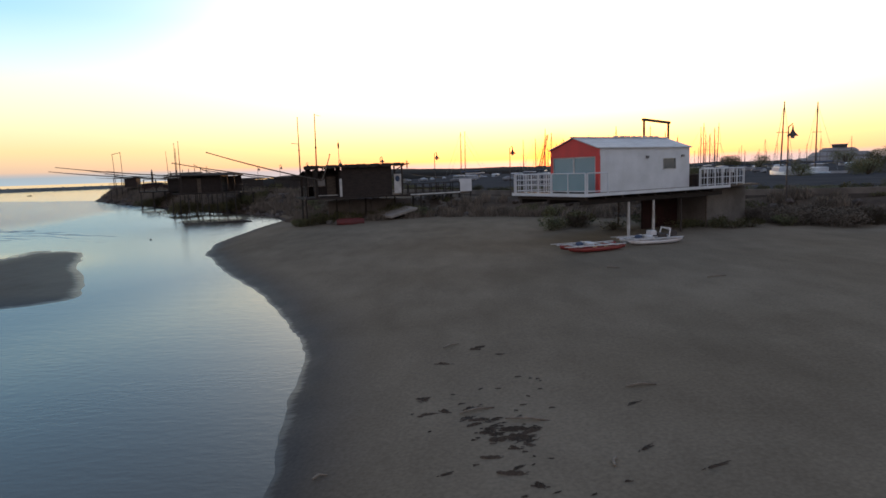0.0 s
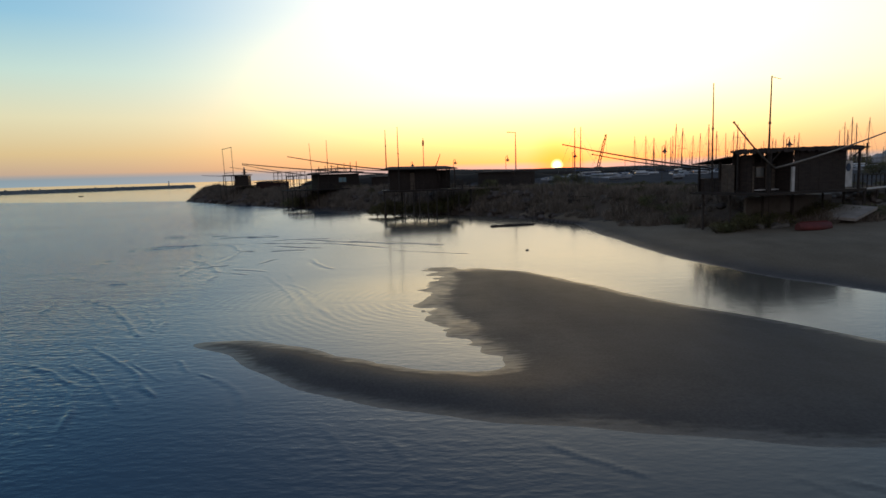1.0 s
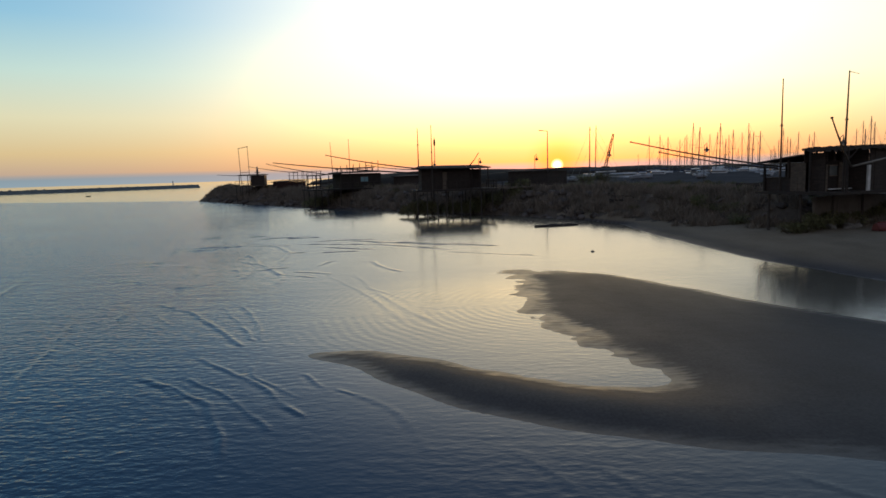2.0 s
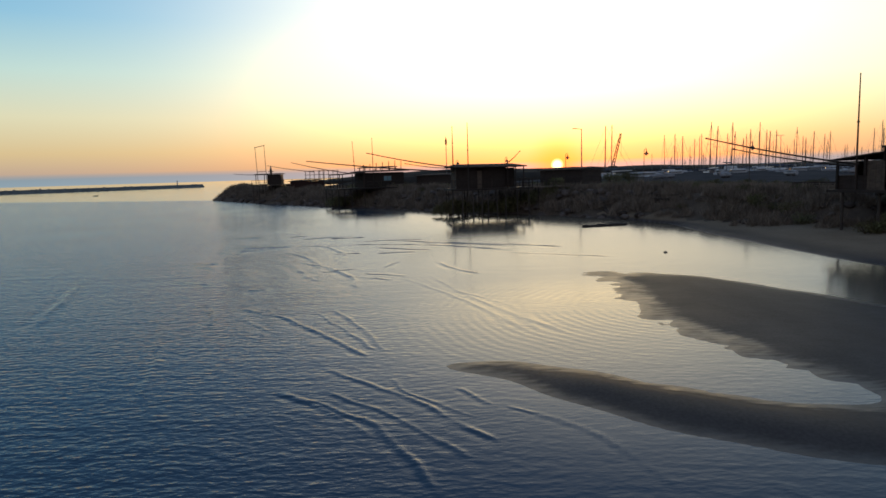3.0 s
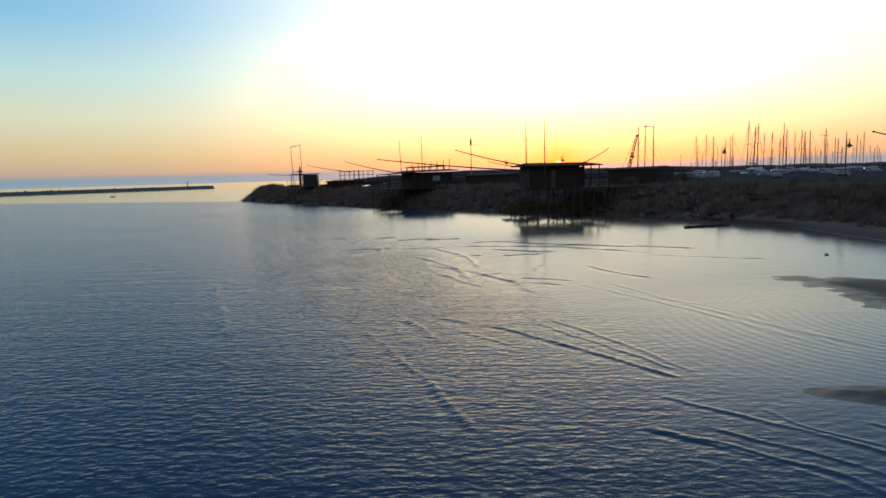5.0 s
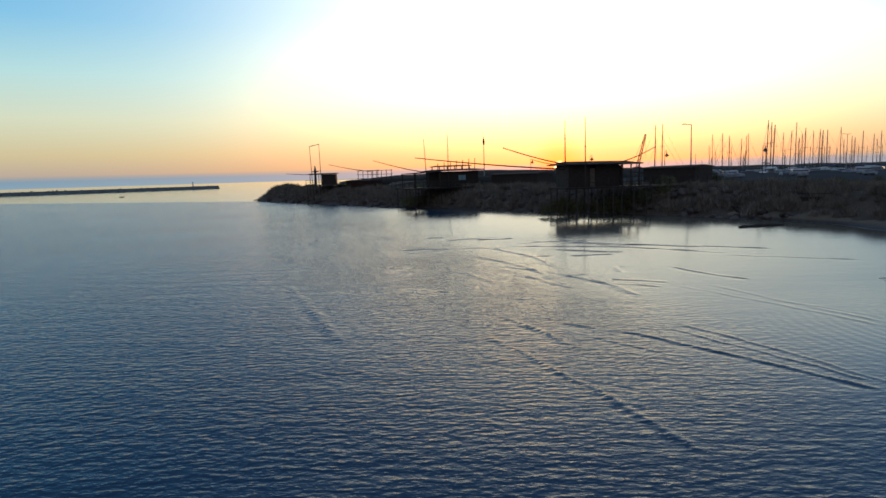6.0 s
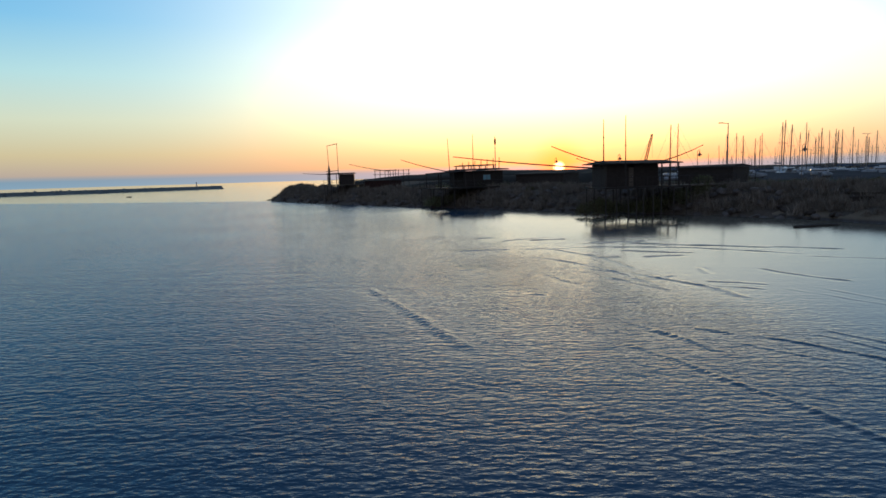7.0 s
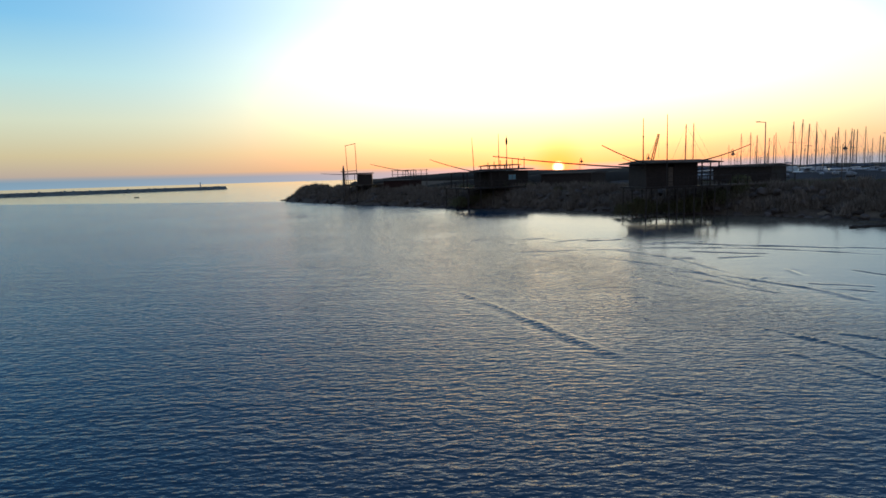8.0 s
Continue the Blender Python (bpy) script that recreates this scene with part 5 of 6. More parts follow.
    part("brace", Geo().tube((-2.1, -0.25, 1.8), (-1.3, -0.25, 2.44), 0.04), DARKWOOD, h)
    part("brace", Geo().tube((4.6, -0.35, 2.05), (5.7, -0.35, 2.62), 0.05), DARKWOOD, h)
    part("crossbar", Geo().tube((4.6, -0.38, 2.5), (5.95, -0.38, 2.6), 0.05), DARKWOOD, h)
    part("stub_post", Geo().tube((5.75, -0.38, 2.2), (5.75, -0.38, 2.85), 0.05), DARKWOOD, h)
    # white panel and round sign at the gangway's end
    part("gate_panel", Geo().box(4.75, 5.45, 0.3, 0.36, 0.1, 1.75), WHITE_OLD, h, "weathered white gate panel")
    disc = Geo().loft([[(5.05 + 0.2 * math.cos(a), yy, 1.35 + 0.26 * math.sin(a)) for a in (i * math.pi / 8 for i in range(16))] for yy in (0.295, 0.26)], smooth=False)
    part("round_plate", disc, HULL_B, h, "dark oval plate")
    for x, y in ((-2.6, 2.3), (-2.6, 4.6), (0.0, 2.2), (2.6, 2.2), (5.3, 2.2), (5.3, 5.0)):
        pile(h, m, x, y, 2.96, PILE, 0.08)
    # gangway back to the promenade
    gm = axes(28.7, 40.0, 3.0, 0.78, 0.626)
    gw = thing("gangway", "timber gangway with railings from the hut to the promenade", "gangway", gm)
    part("deck", Geo().box(0, 7.2, 0, 1.4, -0.12, 0), GREYWOOD, gw)
    rail_run(gw, (0.1, 0.04, 0), (6.0, 0.04, 0), 0.95, 8, (0.15, 0.6), 0, DARKWOOD)
    rail_run(gw, (0.1, 1.36, 0), (6.0, 1.36, 0), 0.95, 8, (0.15, 0.6), 0, DARKWOOD)
    part("kick_board", Geo().box(0.0, 6.0, -0.03, 0.0, -0.04, 0.07), WHITE_OLD, gw, "white edge board")
    for x in (1.5, 4.0, 6.0):
        pile(gw, gm, x, 0.1, 2.88, PILE, 0.10)
        pile(gw, gm, x, 1.3, 2.88, PILE, 0.10)
    pm = axes(33.35, 43.9, 2.2, 0.93, 0.36)
    p = thing("notice_board", "plain white board on a dark frame at the gangway", "board", pm)
    part("panel", Geo().bevelled(0, 1.25, 0, 0.06, 0.86, 2.0, 0.01), WHITE, p)
    for x in (0.08, 1.17):
        part("leg", Geo().box(x - 0.05, x + 0.05, 0.064, 0.16, -0.6, 2.0), DARKWOOD, p)


hut_d()


def mast(x, y, z0, z1, label, r=0.07, arm=False, tilt=(0, 0)):
    """A bare pole that carried a net, tapered, with cleats and a short arm."""
    ob = thing("net_mast", label, "mast", pose(x, y, z0), group="net masts")
    h = z1 - z0
    part("pole", Geo().tube((0, 0, 0), (tilt[0], tilt[1], h), r, r * 0.45, 8), POLE, ob)
    part("band", Geo().tube((tilt[0] * 0.6, tilt[1] * 0.6, h * 0.6), (tilt[0] * 0.61, tilt[1] * 0.61, h * 0.6 + 0.1), r * 1.15, n=8), BLACKIRON, ob)
    if arm:
        part("arm", Geo().tube((tilt[0], tilt[1], h - 0.06), (tilt[0] + 0.5, tilt[1] - 0.1, h - 0.22), 0.02, 0.012, 6), BLACKIRON, ob)
    else:
        part("cap", Geo().tube((tilt[0], tilt[1], h), (tilt[0], tilt[1], h + 0.08), r * 0.7, r * 0.4, 8), BLACKIRON, ob)
    return ob


def boom(p0, p1, label, r=0.06, stays=(), mat=None):
    """A long outrigger pole that holds the net out over the water, with stay ropes."""
    p0, p1 = Vector(p0), Vector(p1)
    ob = thing("net_boom", label, "boom", pose(*p0), group="net booms")
    d = p1 - p0
    part("pole", Geo().tube((0, 0, 0), d, r, r * 0.5, 8, 0.12, 6), mat or POLE, ob)
    part("pulley", Geo().tube(d - Vector((0, 0.04, 0)), d + Vector((0, 0.04, 0)), 0.05, n=10), BLACKIRON, ob)
    for s in stays:
        part("stay", Geo().tube(Vector(s) - p0, d, 0.012, n=4, bow=0.15, steps=6), ROPE, ob)
    return ob


mast(19.34, 40.2, 2.9, 9.95, "tall thin timber mast beside the dark hut")
mast(21.33, 37.1, 3.0, 9.97, "tall thin timber mast with a short arm at its top", 0.075, True, (0.1, 0))
boom((21.7, 37.0, 4.55), (15.42, 28.75, 6.78), "pale bare net boom reaching out over the water", 0.06, (), GREYWOOD)
# pale colour on this boom stands in for the light falling on it
boom((21.77, 37.1, 4.56), (23.77, 29.65, 6.40), "bare net boom reaching out over the sand, coloured pale as if lit", 0.06, (), PALE_SLAB)
boom((19.3, 39.9, 4.65), (9.25, 37.77, 6.36), "long bare net boom above the water", 0.06)
boom((19.3, 40.4, 4.55), (11.3, 38.9, 5.75), "short bare net boom above the water", 0.05)


def hut_c():
    m = axes(-4.0, 71.4, 3.12, 0.993, 0.115)
    h = thing("fishing_hut", "long dark fishing hut with hipped roof over the water", "hut", m, group="fishing huts")
    part("deck", Geo().box(-0.8, 8.2, -1.6, 4.6, -0.16, 0), DARKWOOD, h)
    part("front_wall", board_wall(Geo(), 0, 2.3, 0, 0, 2.3).box(2.9, 5.4, 0, 0.05, 0, 0.9), DARKWOOD, h)
    part("front_wall", board_wall(Geo(), 2.9, 5.4, 0, 0, 2.3), DARKWOOD, h)
    part("side_wall", board_wall(Geo(), 0, 4.2, 0, 0, 2.3, axis="y"), DARKWOOD, h)
    part("side_wall", board_wall(Geo(), 0, 4.2, 5.4, 0, 2.3, axis="y"), DARKWOOD, h)
    part("back_wall", board_wall(Geo(), 0, 5.4, 4.2, 0, 2.3), DARKWOOD, h)
    d = part("door", Geo().box(2.35, 2.85, 0.02, 0.06, 0.02, 1.95), GREYWOOD, h, "grey wooden door")
    part("handle", Geo().tube((2.75, -0.03, 1.0), (2.75, 0.02, 1.0), 0.03), STEEL, d)
    part("roof", roof_slab(-0.9, 7.7, -0.9, 4.9, 2.32, 2.26, 0.10, 0.30, 1.0), ROOFING, h, "low hipped roof of dark felt")
    for x in (5.6, 6.5, 7.4):
        part("post", Geo().box(x - 0.05, x + 0.05, -0.6, -0.5, 0, 2.3), DARKWOOD, h)
        part("post", Geo().box(x - 0.05, x + 0.05, 4.2, 4.3, 0, 2.3), DARKWOOD, h)
    part("porch_screen", board_wall(Geo(), 5.45, 7.5, 4.25, 0, 2.2), DARKWOOD, h)
    rail_run(h, (-0.7, -1.5, 0), (8.1, -1.5, 0), 0.95, 9, (0.5,), 0, DARKWOOD)
    rail_run(h, (8.15, -1.5, 0), (8.15, 4.4, 0), 0.95, 5, (0.5,), 0, DARKWOOD)
    for i, x in enumerate((-0.6, 0.4, 1.5, 2.6, 3.2, 4.1, 5.2, 6.4, 7.6)):
        pile(h, m, x, -1.4 - 0.2 * (i % 3), 2.96, PILE, 0.065, (0.08 * (i % 3 - 1), 0))
        if i % 2 == 0:
            pile(h, m, x, 2.0, 2.96, PILE, 0.065)
            pile(h, m, x, 4.3, 2.96, PILE, 0.065)
    # walkway to the promenade and the lower sheds beside it
    part("gangway", Geo().box(8.2, 17.0, 1.0, 2.4, -0.16, 0), GREYWOOD, h)
    rail_run(h, (8.3, 1.02, 0), (16.8, 1.02, 0), 0.95, 9, (0.5,), 0, DARKWOOD)
    for x in (9.5, 12.0, 14.5):
        pile(h, m, x, 1.1, 2.96, PILE, 0.1)
        pile(h, m, x, 2.3, 2.96, PILE, 0.1)


hut_c()


def shed(x, y, ux, uy, w, d, hh, label, z=2.55, mat=None):
    m = axes(x, y, z, ux, uy)
    s = thing("shed", label, "shed", m, group="sheds")
    g = board_wall(Geo(), 0, w, 0, 0, hh)
    part("front_wall", g, mat or DARKWOOD, s)
    part("side_wall", board_wall(Geo(), 0.05, d, 0, 0, hh, axis="y"), mat or DARKWOOD, s)
    part("side_wall", board_wall(Geo(), 0.05, d, w - 0.05, 0, hh, axis="y"), mat or DARKWOOD, s)
    part("back_wall", board_wall(Geo(), 0, w, d, 0, hh), mat or DARKWOOD, s)
    part("roof", roof_slab(-0.25, w + 0.25, -0.3, d + 0.3, hh, hh + 0.05, 0.1, 0.2, 0.1), ROOFING, s)
    return s


mast(-4.31, 71.4, 5.4, 9.85, "tall thin timber mast above the hut", 0.07)
mast(-2.77, 69.0, 2.9, 9.97, "tall thin timber mast at the deck's edge", 0.07)
boom((-4.2, 71.0, 5.5), (-12.0, 57.1, 6.80), "long net boom stretching over the water", 0.07)
boom((1.2, 70.4, 5.6), (1.8, 61.9, 6.73), "bare net boom above the hut's porch", 0.06)
boom((-4.2, 71.0, 5.4), (-9.0, 62.0, 5.9), "short net boom below the long one", 0.05)


def hut_b():
    m = axes(-20.0, 99.2, 3.05, 0.90, 0.43)
    h = thing("fishing_hut", "dark fishing hut with bare stakes on its roof", "hut", m, group="fishing huts")
    part("deck", Geo().box(-2.4, 10.2, -2.6, 4.8, -0.16, 0), DARKWOOD, h)
    part("front_wall", board_wall(Geo(), 2.6, 9.4, 0, 0, 2.3), DARKWOOD, h)
    part("side_wall", board_wall(Geo(), 0.0, 4.2, 9.35, 0, 2.3, axis="y"), DARKWOOD, h)
    part("side_wall", board_wall(Geo(), 0.0, 4.2, 2.6, 0, 2.3, axis="y"), DARKWOOD, h)
    part("back_wall", board_wall(Geo(), 2.6, 9.4, 4.2, 0, 2.3), DARKWOOD, h)
    part("roof", roof_slab(2.0, 10.0, -0.8, 4.9, 2.35, 2.45, 0.12, 0.15, 0.4), ROOFING, h, "dark felt roof")
    part("porch_roof", roof_slab(-1.6, 2.6, -1.2, 4.2, 2.05, 2.3, 0.1, 0.0, 0.0), ROOFING, h)
    part("upper_roof", roof_slab(2.9, 8.6, 0.6, 3.6, 3.02, 3.10, 0.1, 0.10, 0.3), DARKWOOD, h)
    for x in (3.2, 5.8, 8.3):
        part("post", Geo().box(x - 0.06, x + 0.06, 0.7, 0.82, 2.5, 3.05), DARKWOOD, h)
        part("post", Geo().box(x - 0.06, x + 0.06, 3.3, 3.42, 2.5, 3.05), DARKWOOD, h)
    for i in range(7):
        x = 3.0 + i * 1.05
        part("roof_stake", Geo().tube((x, 0.9, 2.5), (x + 0.05, 0.9, 3.55 + 0.12 * i), 0.06, 0.05, 6), DARKWOOD, h)
    for x, y in ((-1.5, -1.1), (-1.5, 4.0), (0.5, -1.1), (0.5, 4.0), (2.4, -1.1)):
        part("post", Geo().box(x - 0.06, x + 0.06, y - 0.06, y + 0.06, 0, 2.1), DARKWOOD, h)
    w = part("window", Geo().box(6.0, 7.2, -0.04, -0.02, 1.0, 1.7), GLASSY, h)
    part("frame", Geo().box(5.93, 7.27, -0.06, -0.01, 1.7, 1.78).box(5.93, 7.27, -0.06, -0.01, 0.92, 1.0).box(6.57, 6.63, -0.06, -0.01, 1.0, 1.7), GREYWOOD, w)
    rail_run(h, (-2.3, -2.5, 0), (10.0, -2.5, 0), 0.95, 10, (0.5,), 0, DARKWOOD)
    rail_run(h, (-2.35, -2.5, 0), (-2.35, 4.6, 0), 0.95, 5, (0.5,), 0, DARKWOOD)
    for i in range(7):
        x = -2.1 + i * 2.0
        pile(h, m, x, -2.4, 2.89, PILE, 0.07, (0.1 * (i % 3 - 1), 0))
        pile(h, m, x, 1.2, 2.89, PILE, 0.07)
        pile(h, m, x, 4.6, 2.89, PILE, 0.07)


hut_b()
mast(-19.4, 105.0, 2.4, 10.4, "thin timber mast behind the hut", 0.07, False, (-0.35, 0))
mast(-16.1, 100.6, 2.9, 10.6, "thin timber mast above the hut's roof", 0.07)
boom((-4.40, 71.2, 5.03), (-19.56, 68.2, 6.55), "very long net boom stretching over the water", 0.08)
boom((-19.5, 100.0, 5.3), (-25.9, 88.7, 6.95), "net boom stretching over the water", 0.07)


def pole_rack():
    """The bare pole frame of a hut without its roof, between the end of the mole and the next hut."""
    m = axes(-33.0, 138.5, 2.75, 0.75, -0.66)
    r = thing("pole_rack", "bare pole frame on a platform over the rocks", "platform", m)
    part("deck", Geo().box(-5, 8.0, -1.5, 3.0, -0.15, 0), GREYWOOD, r)
    for x in (-1, 0.5, 2.0, 3.5, 5.0):
        for y in (-1.2, 2.6):
            part("upright", Geo().tube((x, y, 0), (x, y, 3.6), 0.06, n=6), DARKWOOD, r)
    for y in (-1.2, 2.6):
        for z in (1.9, 2.7, 3.5):
            part("crosspiece", Geo().tube((-1.4, y, z), (5.4, y, z), 0.045, n=6), DARKWOOD, r)
    for x in (-4.5, -1, 2.5, 6.5):
        pile(r, m, x, -1.3, 2.6, PILE, 0.12)
        pile(r, m, x, 2.7, 2.6, PILE, 0.12)
    shed(-35.5, 128.0, 0.72, -0.69, 7.0, 3.0, 1.7, "long low dark red shed on the stone mole", 2.5, RED_DARK)
    shed(-9.5, 103.5, 0.72, -0.69, 8.5, 4.0, 2.1, "low dark shed on the stone mole", 2.5)
    shed(6.6, 80.5, 0.62, -0.78, 6.5, 3.5, 2.3, "dark boarded shed beside the hut on the mole", 2.5)


pole_rack()


def tip_hut():
    m = axes(-42.9, 130.9, 3.72, 1.0, 0.05)
    h = thing("fishing_hut", "small dark fishing cabin at the end of the mole", "hut", m, group="fishing huts")
    part("deck", Geo().box(-0.9, 10.5, -1.2, 2.4, -0.16, 0), GREYWOOD, h)
    part("front_wall", board_wall(Geo(), 2.1, 4.9, 0, 0, 2.0), DARKWOOD, h)
    part("side_wall", board_wall(Geo(), 0.06, 2.2, 2.1, 0, 2.0, axis="y"), DARKWOOD, h)
    part("side_wall", board_wall(Geo(), 0.06, 2.2, 4.85, 0, 2.0, axis="y"), DARKWOOD, h)
    part("back_wall", board_wall(Geo(), 2.1, 4.9, 2.2, 0, 2.0), DARKWOOD, h)
    part("roof", roof_slab(-0.4, 5.2, -0.5, 2.6, 2.02, 2.06, 0.1, 0.1, 0.2), ROOFING, h)
    for x in (-0.1, 1.6):
        part("post", Geo().box(x - 0.06, x + 0.06, -0.3, -0.18, 0, 2.05), DARKWOOD, h)
    rail_run(h, (-0.8, -1.1, 0), (10.4, -1.1, 0), 0.9, 8, (0.5,), 0, DARKWOOD)
    for x in (-0.6, 0.6, 1.9, 3.2, 4.6, 6.6, 8.6, 10.2):
        pile(h, m, x, -1.0, 3.56, PILE, 0.07)
        pile(h, m, x, 2.2, 3.56, PILE, 0.07)
    fm = pose(-42.9, 130.6, 3.72)
    f = thing("hoisting_frame", "tall thin pole frame above the small cabin", "frame", fm)
    part("upright", Geo().tube((0.35, 0, 0), (0.1, 0, 7.5), 0.07, 0.05, 6), BROWNWOOD, f)
    part("upright", Geo().tube((2.1, 0, 0), (1.95, 0, 7.9), 0.07, 0.05, 6), BROWNWOOD, f)
    part("crossbeam", Geo().tube((0.0, 0, 7.45), (2.05, 0, 7.85), 0.06, n=6), BROWNWOOD, f)
    part("rung", Geo().tube((0.2, 0, 2.6), (2.1, 0, 2.7), 0.05, n=6), BROWNWOOD, f)


tip_hut()
boom((-40.5, 130.6, 5.75), (-48.1, 132.8, 6.05), "thin net boom at the end of the mole", 0.07)
boom((-31.0, 130.0, 6.0), (-36.4, 115.3, 7.2), "net boom above the stone mole", 0.07)


def beacon():
    b = thing("harbour_beacon", "slim dark harbour beacon at the end of the mole", "beacon", pose(-48.2, 162.0, 2.6))
    part("base", Geo().bevelled(-0.8, 0.8, -0.8, 0.8, -0.3, 0.6, 0.06), CONCRETE, b)
    part("column", Geo().tube((0, 0, 0.6), (0, 0, 4.8), 0.32, 0.26, 10), BLACKIRON, b)
    part("gallery", Geo().tube((0, 0, 4.0), (0, 0, 4.14), 0.7, n=12), BLACKIRON, b)
    part("lantern", Geo().tube((0, 0, 4.8), (0, 0, 5.5), 0.2, 0.12, 8), STEEL, b)


beacon()


def long_bench(x0, y0, x1, y1):
    """A long low timber bench that stands with its back to the marina."""
    n = math.hypot(x1 - x0, y1 - y0)
    z = z_at((x0 + x1) / 2, (y0 + y1) / 2)
    ob = thing("bench", "long dark timber bench on the bank top", "bench", axes(x0, y0, z, x1 - x0, y1 - y0), "long benches")
    for k in range(3):
        part("slat", Geo().bevelled(0, n, 0.03 + 0.16 * k, 0.16 + 0.16 * k, 0.42, 0.47, 0.01), DARKWOOD, ob)
    for k in range(2):
        part("back_board", Geo().bevelled(0, n, 0.50, 0.54, 0.50 + 0.16 * k, 0.63 + 0.16 * k, 0.01), DARKWOOD, ob)
    part("front_panel", Geo().bevelled(0.05, n - 0.05, 0.06, 0.10, 0.02, 0.42, 0.01), DARKWOOD, ob)
    for k in range(5):
        x = 0.1 + (n - 0.3) * k / 4
        part("leg", Geo().bevelled(x, x + 0.1, 0.1, 0.54, -0.15, 0.42, 0.01), DARKWOOD, ob)


long_bench(14.06, 61.0, 16.7, 58.1)
long_bench(21.97, 52.25, 24.56, 49.4)


# ---------------------------------------------------------------- promenade lamps and poles
def promenade_lamp():
    ob = thing("street_lamp", "dark promenade lamp with a conical hanging shade", "street lamp", pose(*LAMP_LINE[1], 2.6), group="promenade lamps")
    part("pole", Geo().tube((-0.25, 0, 0), (-0.25, 0, 4.25), 0.045, 0.03, 8), BLACKIRON, ob)
    part("arm", Geo().tube((-0.25, 0, 4.25), (0.0, 0, 4.45), 0.03, n=6), BLACKIRON, ob)
    ring = lambda r, z: [(r * math.cos(a), r * math.sin(a), z) for a in (i * math.pi / 8 for i in range(16))]
    part("shade", Geo().loft([ring(0.30, 3.74), ring(0.27, 3.79), ring(0.13, 3.93), ring(0.06, 4.06), ring(0.025, 4.35)]), BLACKIRON, ob)
    part("bulb", Geo().loft([ring(0.06, 3.6), ring(0.12, 3.66), ring(0.1, 3.76)]), WHITE_OLD, ob)
    for x, y in LAMP_LINE[2:10]:
        copy_thing(ob, pose(x, y, 2.6))


promenade_lamp()


def tall_pole(x, y, z, h, label, double):
    ob = thing("street_light", label, "street light", pose(x, y, z))
    part("pole", Geo().tube((0, 0, 0), (0, 0, h), 0.09, 0.05, 8), STEEL, ob)
    part("arm", Geo().tube((0, 0, h - 0.05), (-0.75, 0, h + 0.02), 0.04, n=6), STEEL, ob)
    part("lamp_head", Geo().bevelled(-1.05, -0.6, -0.12, 0.12, h - 0.02, h + 0.08, 0.03), STEEL, ob)
    if double:
        part("arm", Geo().tube((0, 0, h - 0.05), (0.75, 0, h + 0.02), 0.04, n=6), STEEL, ob)
    return ob


tall_pole(11.15, 77.9, 2.5, 7.15, "tall grey street light with one arm", False)
tall_pole(68, 140, 2.4, 8.5, "tall grey street light with two arms", True)
fp = thing("signal_mast", "thin signal mast with a dark ball near its top", "mast", pose(-3.6, 210.6, 2.4))
part("pole", Geo().tube((0, 0, 0), (0, 0, 14.5), 0.16, 0.08, 8), STEEL, fp)
part("ball", Geo().loft([[(r * math.cos(a), r * math.sin(a), z) for a in (i * math.pi / 5 for i in range(10))] for r, z in ((0.1, 11.6), (0.28, 12.0), (0.34, 12.8), (0.26, 13.6), (0.1, 13.9))]), BLACKIRON, fp)


# ---------------------------------------------------------------- marina
def hull_geo(length, beam, depth, sheer=0.12, n=9):
    rings = []
    for i in range(n):
        k = i / (n - 1)
        w = beam / 2 * (math.sin(math.pi * min(1, 0.28 + k * 0.72)) ** 0.7 if k < 1 else 0.02)
        x = -length / 2 + length * k
        zt = depth * (1 + sheer * 3 * (k - 0.4) ** 2)
        w = max(w, 0.02)
        rings.append([(x, -w, zt), (x, -w * 0.93, depth * 0.45), (x, -w * 0.45, 0), (x, w * 0.45, 0), (x, w * 0.93, depth * 0.45), (x, w, zt)])
    return Geo().loft(rings, smooth=True)


def sailboat(name, length, mast_h, cover):
    ob = thing(name, "white sailing yacht with a bare mast moored in the marina", "sailboat", group="moored yachts")
    b = length * 0.3
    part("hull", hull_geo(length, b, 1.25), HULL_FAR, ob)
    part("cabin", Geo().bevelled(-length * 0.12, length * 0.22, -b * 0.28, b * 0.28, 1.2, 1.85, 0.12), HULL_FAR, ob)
    part("mast", Geo().tube((length * 0.1, 0, 1.2), (length * 0.1 - mast_h * 0.012, 0, mast_h), 0.11, 0.07, 6), ALLOY, ob)
    part("furled_boom", Geo().tube((length * 0.1, 0, 2.5), (-length * 0.34, 0, 2.6), 0.13, 0.1, 6), cover, ob, "boom with its sail under a cover")
    part("spreader", Geo().tube((length * 0.1 - mast_h * 0.008, -0.7, mast_h * 0.62), (length * 0.1 - mast_h * 0.008, 0.7, mast_h * 0.62), 0.035, n=5), ALLOY, ob)
    st = Geo()
    for p in ((length * 0.48, 0, 1.35), (-length * 0.48, 0, 1.3), (length * 0.08, b * 0.45, 1.3), (length * 0.08, -b * 0.45, 1.3)):
        st.tube(p, (length * 0.1 - mast_h * 0.011, 0, mast_h * 0.97), 0.018, n=3)
    part("rigging", st, STEEL, ob)
    return ob


